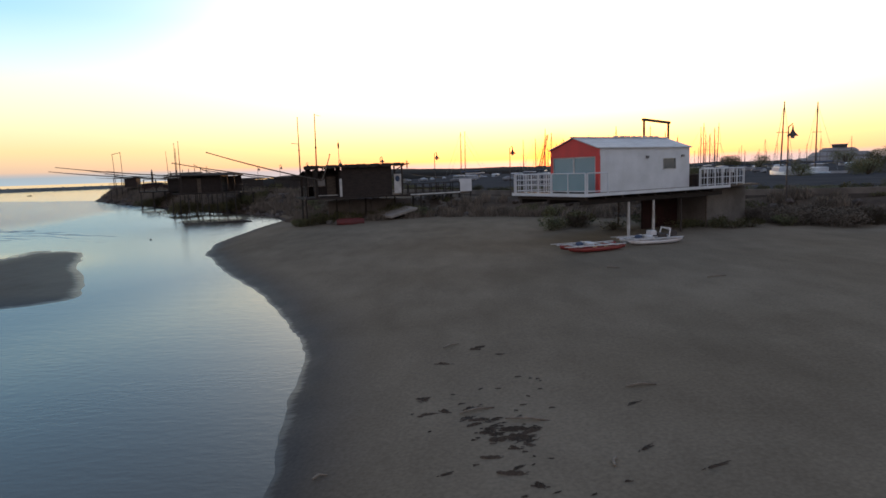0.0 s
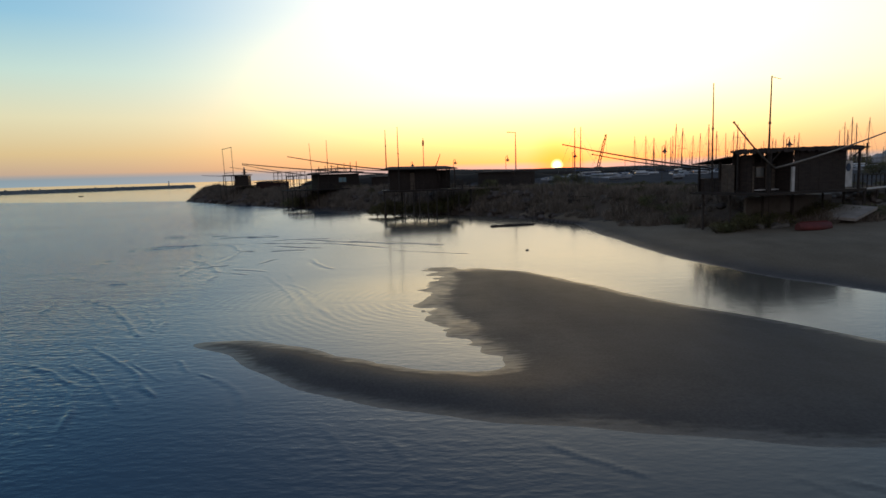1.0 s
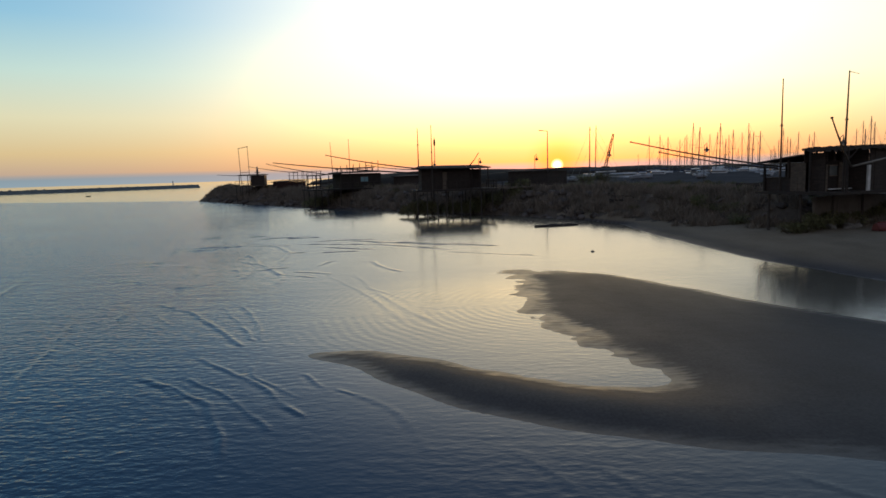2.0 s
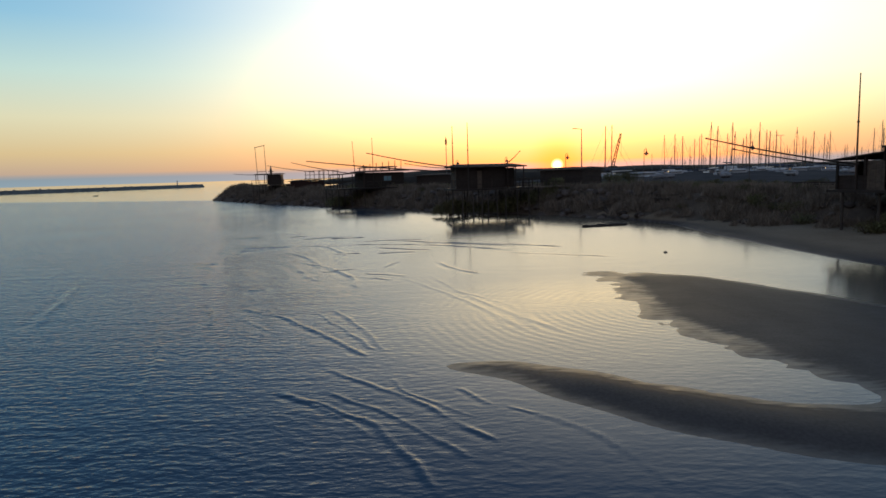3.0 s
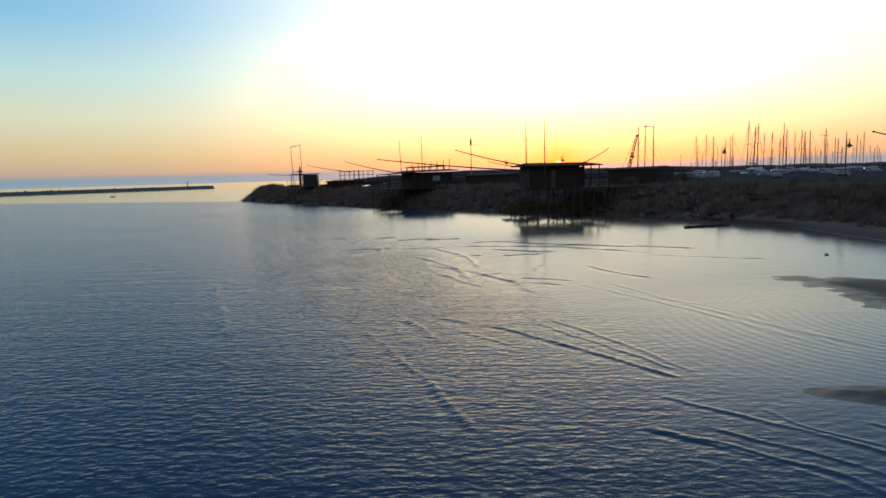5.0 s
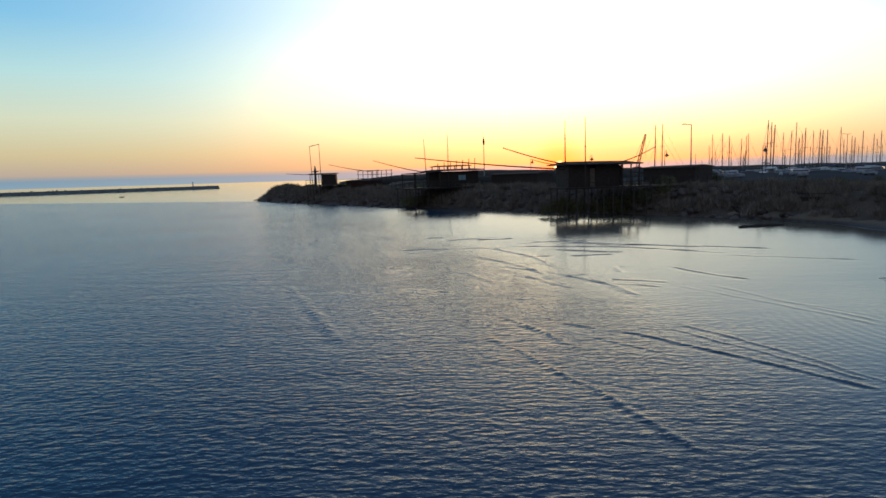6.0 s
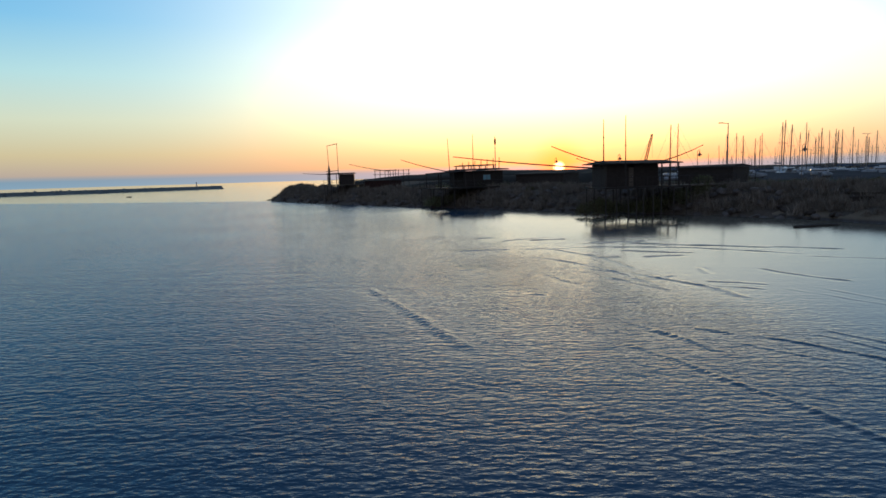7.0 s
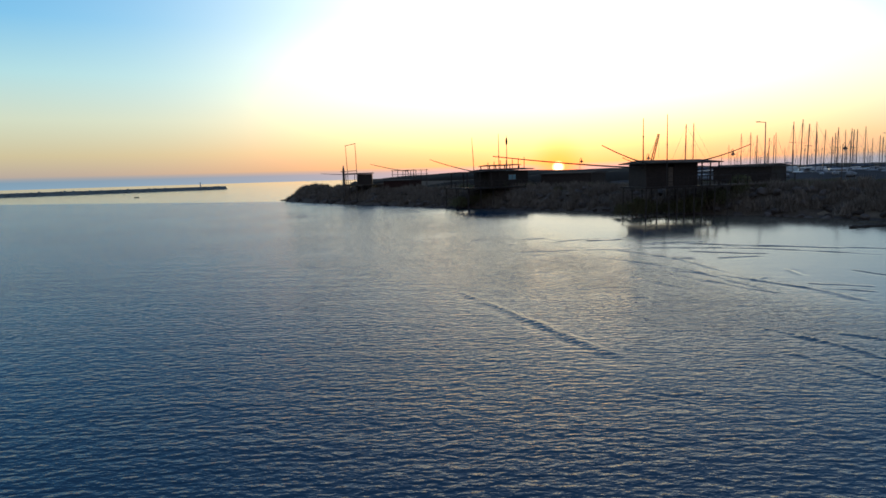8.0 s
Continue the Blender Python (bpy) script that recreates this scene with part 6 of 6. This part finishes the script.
def motorboat(name, length):
    ob = thing(name, "white motor cruiser moored in the marina", "motorboat", group="moored motorboats")
    b = length * 0.32
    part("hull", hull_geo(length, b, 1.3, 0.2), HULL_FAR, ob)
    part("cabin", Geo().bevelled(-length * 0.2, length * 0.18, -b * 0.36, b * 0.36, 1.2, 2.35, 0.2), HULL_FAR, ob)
    part("windscreen", Geo().bevelled(-length * 0.16, length * 0.19, -b * 0.37, b * 0.37, 1.75, 2.1, 0.1), DARKPANE, ob)
    part("canopy", Geo().bevelled(-length * 0.42, -length * 0.16, -b * 0.36, b * 0.36, 2.3, 2.42, 0.05), HULL_B, ob, "blue canvas canopy")
    return ob


def marina():
    rng = random.Random(8)
    yachts = [sailboat("sailboat", ln, mh, c) for ln, mh, c in ((9, 10.6, HULL_B), (11, 12.8, HULL_W), (12.5, 14.1, HULL_B), (10, 11.8, HULL_W), (8, 9.4, HULL_B))]
    cruisers = [motorboat("motorboat", ln) for ln in (7, 9)]
    tall = [(38.1, 171.5, 16.1), (39.2, 169.1, 16.2), (58.2, 183.4, 13.9), (62.5, 187.2, 14.3), (66.1, 190.9, 13.7), (69.7, 191.4, 12.8), (71.4, 191.8, 13.6), (72.3, 192.0, 14.3),
            (60.4, 158.5, 15.5), (62.1, 158.7, 14.4), (101.9, 237.2, 20.3), (122.2, 257.7, 21.4), (66.5, 162.6, 12.7), (67.8, 161.7, 13.1), (71.4, 164.4, 11.5), (74.6, 167.4, 13.9),
            (72.5, 164.6, 12.5), (78.6, 170.4, 13.4), (81.8, 173.4, 13.9), (84.1, 176.3, 13.7), (89.4, 182.5, 14.2), (114.1, 216.3, 16.7), (98.5, 189.5, 11.8), (103.0, 193.2, 12.7),
            (103.9, 193.3, 12.3), (106.5, 193.8, 14.2), (109.9, 194.2, 13.3), (111.2, 194.3, 11.7), (107.9, 187.9, 13.8), (92, 97, 15.2), (100, 100, 15.2)]
    tall += [(110.5, 173.0, 13.5), (104.0, 160.4, 14.8), (102.9, 155.8, 15.6), (109.9, 168.3, 13.2), (109.4, 164.0, 14.7), (106.0, 154.8, 15.4)]
    spots = [(x, y, i % 5, (h - 1.15) / (10.6, 12.8, 14.1, 11.8, 9.4)[i % 5]) for i, (x, y, h) in enumerate(tall)]
    for row in range(5):                                 # smaller boats behind
        y0 = 196 + row * 22
        for i in range(14):
            x = 62 + 0.42 * (y0 - 196) + i * 8.2 + rng.uniform(-3, 3)
            spots.append((x, y0 + rng.uniform(-5, 5), rng.randrange(5), rng.uniform(0.55, 0.9)))
    placed = {}
    for x, y, k, size in spots:
        turn = rng.choice((0, 180, 90, 35)) + rng.uniform(-12, 12)
        ahead = 0.1 * (9, 11, 12.5, 10, 8)[k] * size
        m = pose(x - ahead * math.cos(radians(turn)), y - ahead * math.sin(radians(turn)), 1.15, rng.uniform(-1.5, 1.5), 0, turn) @ Matrix.Scale(size, 4)
        if k not in placed:
            yachts[k].matrix_basis = m
            placed[k] = size
        else:
            copy_thing(yachts[k], m @ Matrix.Scale(1 / placed[k], 4))
    for i in range(34):
        x, y = 36 + i * 5.6 + rng.uniform(-2, 2), 150 + 1.2 * (i % 9) + rng.uniform(-14, 14)
        m = pose(x, y, 1.6, 0, 0, rng.uniform(0, 360))
        if i < 2:
            cruisers[i].matrix_world = m
        else:
            copy_thing(cruisers[i % 2], m)


    small = thing("motorboat", "small motorboat under a grey cover laid up ashore", "motorboat", group="boats laid up ashore")
    part("hull", hull_geo(5.4, 1.9, 0.9, 0.2), HULL_G, small)
    cover = Geo().loft([[(x, -w, 0.92), (x, -w * 0.6, z), (x, 0, z + 0.1), (x, w * 0.6, z), (x, w, 0.92)] for x, w, z in ((-2.5, 0.75, 1.1), (-1.2, 0.9, 1.35), (0.2, 0.85, 1.55), (1.4, 0.6, 1.25), (2.4, 0.15, 1.05))])
    part("cover", cover, HULL_G, small, "grey boat cover")
    for x in (-1.4, 1.0):
        part("trestle", Geo().box(x - 0.1, x + 0.1, -0.8, 0.8, -0.35, 0.1), DARKWOOD, small)
    for i in range(52):
        x, y = 22 + i * 2.5 + rng.uniform(-1.5, 1.5), 122 + 7 * (i % 5) + rng.uniform(-3, 3) - 0.2 * i
        m = pose(x, y, 2.75, 0, 0, rng.uniform(0, 360)) @ Matrix.Scale(rng.uniform(0.6, 0.95), 4)
        if i:
            copy_thing(small, m)
        else:
            small.matrix_world = m


marina()


def harbour_building():
    m = pose(289, 393, 2.4, 0, 0, 170)
    y = thing("harbour_building", "pale stepped harbour building with a round top storey", "building", m)
    part("lower_storey", Geo().bevelled(-26, 24, -9, 9, 0, 3.6, 1.6), RENDERED, y)
    part("middle_storey", Geo().bevelled(-18, 17, -7, 7, 3.6, 7.0, 2.2), RENDERED, y)
    part("upper_storey", Geo().bevelled(-10, 11, -5, 5, 7.0, 9.6, 1.8), RENDERED, y)
    part("lookout", Geo().tube((0, 0, 9.6), (0, 0, 11.4), 4.0, 4.4, 16), DARKPANE, y)
    part("roof", Geo().tube((0, 0, 11.4), (0, 0, 11.9), 4.8, 4.6, 16), RENDERED, y)
    for z, x0, x1, n, yy in ((1.2, -24, 22, 16, -9.05), (4.8, -14, 13, 10, -7.05), (7.8, -7, 8, 6, -5.05)):
        for i in range(n):
            x = x0 + (x1 - x0) * (i + 0.5) / n
            part("window", Geo().box(x - 0.8, x + 0.8, yy, yy + 0.04, z, z + 1.4), DARKPANE, y)


harbour_building()


def crane():
    c = thing("harbour_crane", "lattice boom crane standing far off in the harbour", "crane", pose(92, 363, 2.4))
    part("base", Geo().bevelled(-2.2, 2.2, -2, 2, 0, 4, 0.3), POLE, c)
    g = Geo()
    a, b = Vector((0, 0, 3.5)), Vector((4.6, 0, 22))
    for dx, dy in ((-0.7, -0.7), (0.7, -0.7), (0.7, 0.7), (-0.7, 0.7)):
        g.tube(a + Vector((dx, dy, 0)), b + Vector((dx * 0.5, dy * 0.5, 0)), 0.14, n=5)
    for i in range(10):
        p, q = a.lerp(b, i / 10), a.lerp(b, (i + 1) / 10)
        s = 1 if i % 2 else -1
        for dy in (-0.65, 0.65):
            g.tube(p + Vector((0.65 * s, dy, 0)), q + Vector((-0.65 * s, dy, 0)), 0.09, n=4)
    part("lattice_boom", g, POLE, c)
    part("cable", Geo().tube((4.6, 0, 22), (4.8, 0, 9), 0.06, n=4), BLACKIRON, c)
    part("back_stay", Geo().tube((4.6, 0, 22), (-3.5, 0, 4), 0.07, n=4), BLACKIRON, c)


crane()


# ---------------------------------------------------------------- distance
def ridge(name, label, line, width, seed, lump):
    """A long low wooded bank with an uneven top."""
    rng = random.Random(seed)
    pts = []
    for (x, y, h), (x2, y2, h2) in zip(line, line[1:]):
        n = max(2, int(math.hypot(x2 - x, y2 - y) / lump))
        pts += [(x + (x2 - x) * i / n, y + (y2 - y) * i / n, h + (h2 - h) * i / n) for i in range(n)]
    pts.append(line[-1])
    rings = []
    for x, y, h in pts:
        k = h + 0.45 * noise.noise(Vector((x * 0.05, y * 0.05, seed))) + 0.3 * noise.noise(Vector((x * 0.2, y * 0.2, seed)))
        rings.append([(x, y - width, 1.0), (x, y - width * 0.5, max(1.2, k * 0.72)), (x, y - width * 0.12, k * 0.97), (x, y + width * 0.1, k), (x, y + width, 1.0)])
    g = Geo().loft(rings, smooth=True)
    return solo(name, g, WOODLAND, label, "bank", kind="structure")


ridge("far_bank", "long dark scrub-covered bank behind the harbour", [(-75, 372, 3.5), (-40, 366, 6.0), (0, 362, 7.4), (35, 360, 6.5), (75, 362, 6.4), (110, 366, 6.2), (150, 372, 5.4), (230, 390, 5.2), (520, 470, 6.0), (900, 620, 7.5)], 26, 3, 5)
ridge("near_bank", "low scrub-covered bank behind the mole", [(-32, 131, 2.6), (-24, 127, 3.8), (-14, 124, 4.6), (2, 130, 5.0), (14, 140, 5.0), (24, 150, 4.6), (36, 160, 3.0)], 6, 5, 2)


def far_breakwater():
    rng = random.Random(4)
    line = [(-700, 60), (-420, 315), (-290, 412), (-250, 446), (-212, 484), (-194, 503)]
    rings = ribbon(line, [(-7, -1.0), (-3.2, 1.6), (-2.6, 2.4), (2.6, 2.4), (3.2, 1.6), (7, -1.0)], 2)
    g = Geo().loft(rings, smooth=False)
    b = thing("far_breakwater", "long grey stone breakwater far out in the sea, haze put into its colour", "breakwater", kind="structure")
    part("core", g, HAZY_ROCK, b)
    h = Geo()
    for (x, y), (dx, dy) in line_at(smooth_line(line[1:], False, 2), 2.4):
        for _ in range(3):
            d, s = rng.uniform(-6, 5), rng.uniform(1.2, 2.3)
            z = 2.35 - abs(d) * 0.42
            me = BOULDERS[rng.randrange(8)]
            m = pose(x + dy * d, y - dx * d, z, rng.uniform(-20, 20), rng.uniform(-20, 20), rng.uniform(0, 360)) @ Matrix.Scale(s, 4)
            h.add([m @ v.co for v in me.vertices], [tuple(p.vertices) for p in me.polygons])
    tagged(part("boulders", h, HAZY_ROCK, b), kind="stuff")
    li = thing("pier_light", "small light tower on the far breakwater", "beacon", pose(-207, 489, 2.4))
    part("column", Geo().tube((0, 0, 0), (0, 0, 2.6), 0.5, 0.35, 8), WHITE_OLD, li)
    part("lantern", Geo().tube((0, 0, 2.6), (0, 0, 3.4), 0.4, 0.2, 8), BLACKIRON, li)


far_breakwater()
fb = thing("rowing_boat", "small dark boat lying far out on the sea", "boat", pose(-146.3, 261, -0.15, 0, 0, 12))
fb.scale = (0.55, 0.55, 0.6)
part("hull", hull_geo(3.4, 1.3, 0.75), DARKWOOD, fb)
part("thwart", Geo().box(-0.2, 0.2, -0.5, 0.5, 0.6, 0.66), GREYWOOD, fb)


# ---------------------------------------------------------------- things on the beach and in the water
def rescue_catamaran(x, y, turn, paint, label):
    m = pose(x, y, z_at(x, y), 0, 0, turn) @ Matrix.Diagonal((0.76, 0.75, 0.7, 1))
    b = thing("rescue_catamaran", label, "boat", m, group="boats on the beach")
    for s in (-0.55, 0.55):
        rings = []
        for i in range(9):
            k = i / 8
            w = 0.17 * math.sin(math.pi * (0.06 + 0.88 * k)) ** 0.6
            xx = -1.95 + 3.9 * k
            up = 0.16 * (2 * k - 1) ** 4
            rings.append([(xx, s - w, 0.30 + up), (xx, s - w * 0.8, 0.10 + up), (xx, s, 0.02 + up), (xx, s + w * 0.8, 0.10 + up), (xx, s + w, 0.30 + up)])
        hull = part("hull", Geo().loft(rings), paint, b)
        part("deck_strip", Geo().box(-1.8, 1.8, s - 0.12, s + 0.12, 0.34, 0.37), paint, hull)
    for xx in (-1.2, -0.3, 0.5, 1.3):
        part("crossbeam", Geo().box(xx - 0.08, xx + 0.08, -0.75, 0.75, 0.375, 0.43), WHITE_OLD, b)
    part("seat", Geo().bevelled(-0.55, -0.1, -0.4, 0.4, 0.43, 0.62, 0.04), WHITE, b)
    part("seat_back", Geo().bevelled(-0.66, -0.57, -0.4, 0.4, 0.43, 0.66, 0.02), WHITE_OLD, b)
    part("bundle", Geo().bevelled(-1.1, -0.75, -0.25, 0.25, 0.43, 0.66, 0.08), HULL_B, b)
    for s in (-0.74, 0.74):
        part("side_rail", Geo().tube((-2.1, s, 0.44), (1.9, s, 0.46), 0.035, n=6), WHITE, b)
    for s in (-1, 1):
        oar = part("oar", Geo().tube((0.2, 0.5 * s, 0.55), (-1.9, 0.95 * s, 0.5), 0.025, n=6), WHITE_OLD, b)
        part("blade", Geo().box(-2.4, -1.9, 0.93 * s - 0.08, 0.93 * s + 0.08, 0.48, 0.51), WHITE_OLD, oar)
    return b


rescue_catamaran(38.6, 14.0, 17, RED_HULL, "dark red and white twin-hulled rowing boat lying on the sand")
white_cat = rescue_catamaran(41.9, 15.6, 14, HULL_W, "white twin-hulled rowing boat with a raised frame lying on the sand")
part("locker", Geo().bevelled(0.35, 0.95, -0.38, 0.38, 0.43, 0.72, 0.05), BLACKIRON, white_cat, "dark locker behind the seat")
part("raised_frame", Geo().tube((0.95, -0.6, 0.43), (1.05, -0.55, 1.05), 0.05, n=6).tube((1.05, -0.55, 1.05), (1.1, 0.55, 1.05), 0.06, n=6).tube((1.1, 0.55, 1.05), (1.0, 0.6, 0.43), 0.05, n=6)
     .tube((1.05, 0.0, 1.05), (1.75, 0.1, 0.75), 0.07, 0.05, 6), HULL_W, white_cat)
part("tyre_fender", Geo().loft([[(1.35 + 0.26 * math.cos(a), d, 0.66 + 0.26 * math.sin(a)) for a in (i * math.pi / 6 for i in range(12))] for d in (-0.5, -0.2)]), BLACKIRON, white_cat, "black rubber fender")
part("cool_box", Geo().bevelled(-0.2, 0.25, -0.3, 0.3, 0.62, 0.95, 0.05), HULL_W, white_cat)


def upturned_boat():
    x, y = 24.0, 36.7
    m = pose(x, y, z_at(x, y), 0, 0, 12) @ Matrix.Scale(0.75, 4)
    b = thing("upturned_boat", "faded red boat lying keel up at the foot of the bank", "boat", m)
    rings = []
    for i in range(9):
        k = i / 8
        w = 0.72 * math.sin(math.pi * (0.08 + 0.84 * k)) ** 0.6
        xx = -1.5 + 3.0 * k
        rings.append([(xx, w, 0.0), (xx, w * 0.95, 0.28), (xx, w * 0.5, 0.5), (xx, 0, 0.58), (xx, -w * 0.5, 0.5), (xx, -w * 0.95, 0.28), (xx, -w, 0.0)])
    part("hull", Geo().loft(rings), RED_DULL, b)
    part("keel", Geo().box(-1.3, 1.3, -0.03, 0.03, 0.55, 0.66), RED_DULL, b)


upturned_boat()


def ramp():
    m = axes(28.3, 38.5, 0.0, 0.85, 0.5)
    r = thing("concrete_slab", "tilted broken concrete slab on a stub at the foot of the bank", "slab", m)
    part("slab", Geo().add([(-1.2, 0, 1.15), (1.4, 0, 1.75), (1.4, 2.2, 1.85), (-1.2, 2.2, 1.25), (-1.2, 0, 1.33), (1.4, 0, 1.93), (1.4, 2.2, 2.03), (-1.2, 2.2, 1.43)],
                           [(3, 2, 1, 0), (4, 5, 6, 7), (0, 1, 5, 4), (1, 2, 6, 5), (2, 3, 7, 6), (3, 0, 4, 7)]), PALE_SLAB, r)
    part("stub", Geo().bevelled(0.3, 0.8, 0.4, 0.9, 0.6, 1.5, 0.04), PALE_SLAB, r)
    part("stub", Geo().bevelled(0.3, 0.8, 1.5, 2.0, 0.6, 1.5, 0.04), PALE_SLAB, r)


ramp()


def rubble():
    """Pale rubble on the bank below the dark hut and its gangway."""
    m = axes(23.2, 37.7, 0, 0.94, 0.345)
    rng = random.Random(23)
    for i in range(90):
        p = m @ Vector((rng.uniform(-1.0, 11.5), rng.uniform(0.7, 4.5), 0))
        r = rng.uniform(0.35, 0.95)
        solo("boulder", RUBBLE[rng.randrange(4)], APRON, "pale grey boulder on the bank below the hut", "boulder",
             pose(p.x, p.y, z_at(p.x, p.y) + r * 0.12, rng.uniform(-20, 20), rng.uniform(-20, 20), rng.uniform(0, 360)) @ Matrix.Diagonal((r * 1.2, r, r * 0.85, 1)), group="pale boulders")


RUBBLE = [me.copy() for me in BOULDERS[:4]]
for me in RUBBLE:
    me.materials[0] = APRON
rubble()


def retaining_wall():
    """Cast panels that hold the bank below the dark hut."""
    w = thing("retaining_wall", "low retaining wall of worn grey concrete panels", "wall", axes(23.2, 37.7, 0, 0.94, 0.345), kind="structure")
    rng = random.Random(9)
    for i in range(1, 5):
        x, y = -2.6 + 1.95 * i, 2.9 + rng.uniform(-0.04, 0.04)
        part("panel", Geo().bevelled(x, x + 1.91, y, y + 0.22, 0.7, 2.70 + rng.uniform(-0.05, 0.05), 0.03), CONCRETE, w)
    return w


retaining_wall()


def log():
    g = Geo()
    rings = []
    for i in range(12):
        k = i / 11
        x, y = 6.1 + 4.05 * k, 55.05 + 0.98 * k
        r = 0.13 * (0.55 + 0.6 * math.sin(math.pi * (0.1 + 0.8 * k))) + 0.015 * math.sin(i * 2.1)
        z = 0.07 + 0.03 * math.sin(i * 1.7)
        rings.append([(x + 0.02 * math.sin(i), y + r * math.cos(a), z + r * math.sin(a)) for a in (j * math.pi / 4 for j in range(8))])
    g.loft(rings)
    lo = thing("drift_log", "long dark log drifting near the bank", "log")
    part("trunk", g, PILE, lo)
    part("snag", Geo().tube((8.4, 55.6, 0.08), (8.7, 55.5, 0.34), 0.04, 0.02, 6), PILE, lo)


log()
bu = thing("mooring_buoy", "small dark buoy afloat in the channel", "buoy", pose(6.97, 37.6, 0))
part("float", Geo().loft([[(r * math.cos(a), r * math.sin(a), z) for a in (i * math.pi / 5 for i in range(10))] for r, z in ((0.03, -0.08), (0.11, -0.04), (0.12, 0.02), (0.08, 0.06), (0.03, 0.08))]), BLACKIRON, bu)
part("ring", Geo().tube((0, 0, 0.075), (0, 0, 0.12), 0.015, n=6), STEEL, bu)


def weed_mesh(seed):
    """A tangle of flat strands about one metre wide."""
    rng = random.Random(seed)
    g = Geo()
    for _ in range(26):
        x, y, a = rng.gauss(0, 0.34), rng.gauss(0, 0.30), rng.gauss(0.2, 0.5)
        w, z = rng.uniform(0.04, 0.11), rng.uniform(0.012, 0.05)
        rings = []
        for k in range(4):
            r = w * (0.25, 1.0, 0.8, 0.15)[k]
            rings.append([(x - r * math.sin(a), y + r * math.cos(a), -0.01), (x, y, z * (0.4, 1, 0.9, 0.3)[k]), (x + r * math.sin(a), y - r * math.cos(a), -0.01)])
            x, y, a = x + 0.2 * math.cos(a), y + 0.2 * math.sin(a), a + rng.gauss(0, 0.5)
        g.loft(rings, smooth=False)
    return g.mesh("seaweed_clump", WEED)


WEEDS = [weed_mesh(s) for s in range(4)]


def wrack():
    """Seaweed, sticks and small debris strewn on the beach."""
    rng = random.Random(17)
    for cx, cy, n, sp in ((31.54, -1.17, 1, 0.1), (32.3, -0.25, 2, 0.12), (32.63, -1.29, 1, 0.15), (31.12, -3.44, 2, 0.15), (31.6, -4.1, 3, 0.25), (31.9, -4.7, 5, 0.22), (32.2, -5.3, 7, 0.2),
                          (32.55, -5.3, 6, 0.2), (32.4, -5.8, 5, 0.2), (32.75, -5.5, 3, 0.2), (34.73, -4.7, 1, 0.15), (32.5, -6.9, 3, 0.2), (31.5, -6.3, 2, 0.3), (34.7, -6.7, 2, 0.3)):
        for _ in range(n):
            x, y = cx + rng.gauss(0, sp), cy + rng.gauss(0, sp)
            solo("seaweed_clump", WEEDS[rng.randrange(4)], WEED, "dark clump of dried seaweed on the sand", "seaweed",
                 pose(x, y, z_at(x, y), 0, 0, rng.uniform(-40, 40)) @ Matrix.Diagonal((rng.uniform(0.10, 0.30), rng.uniform(0.05, 0.12), rng.uniform(0.4, 0.9), 1)), group="beach wrack")
    for _ in range(46):                                  # torn shreds round the main heap
        x, y = 32.3 + rng.gauss(0, 0.75), -4.9 + rng.gauss(0, 1.3)
        solo("seaweed_clump", WEEDS[rng.randrange(4)], WEED, "small torn shred of dried seaweed on the sand", "seaweed",
             pose(x, y, z_at(x, y), 0, 0, rng.uniform(-40, 40)) @ Matrix.Diagonal((rng.uniform(0.03, 0.09), rng.uniform(0.02, 0.04), 0.4, 1)), group="beach wrack")
    for x, y, l, a in ((32.0, -4.3, 0.7, 20), (32.9, -5.0, 0.9, -15), (31.6, 0.1, 0.5, 40), (35.2, -3.9, 0.6, 5), (33.9, -6.8, 0.3, 70), (29.4, -6.2, 0.25, 30), (41, 6, 0.8, 15), (38.2, 9, 0.5, -30)):
        g = Geo().tube((-l / 2, 0, 0.03), (0, 0.04, 0.05), 0.018, 0.025, 6).tube((0, 0.04, 0.05), (l / 2, 0, 0.03), 0.025, 0.012, 6)
        solo("driftwood_stick", g, DRIFT, "bleached stick of driftwood on the sand", "driftwood", pose(x, y, z_at(x, y), 0, 0, a), group="beach wrack")


wrack()
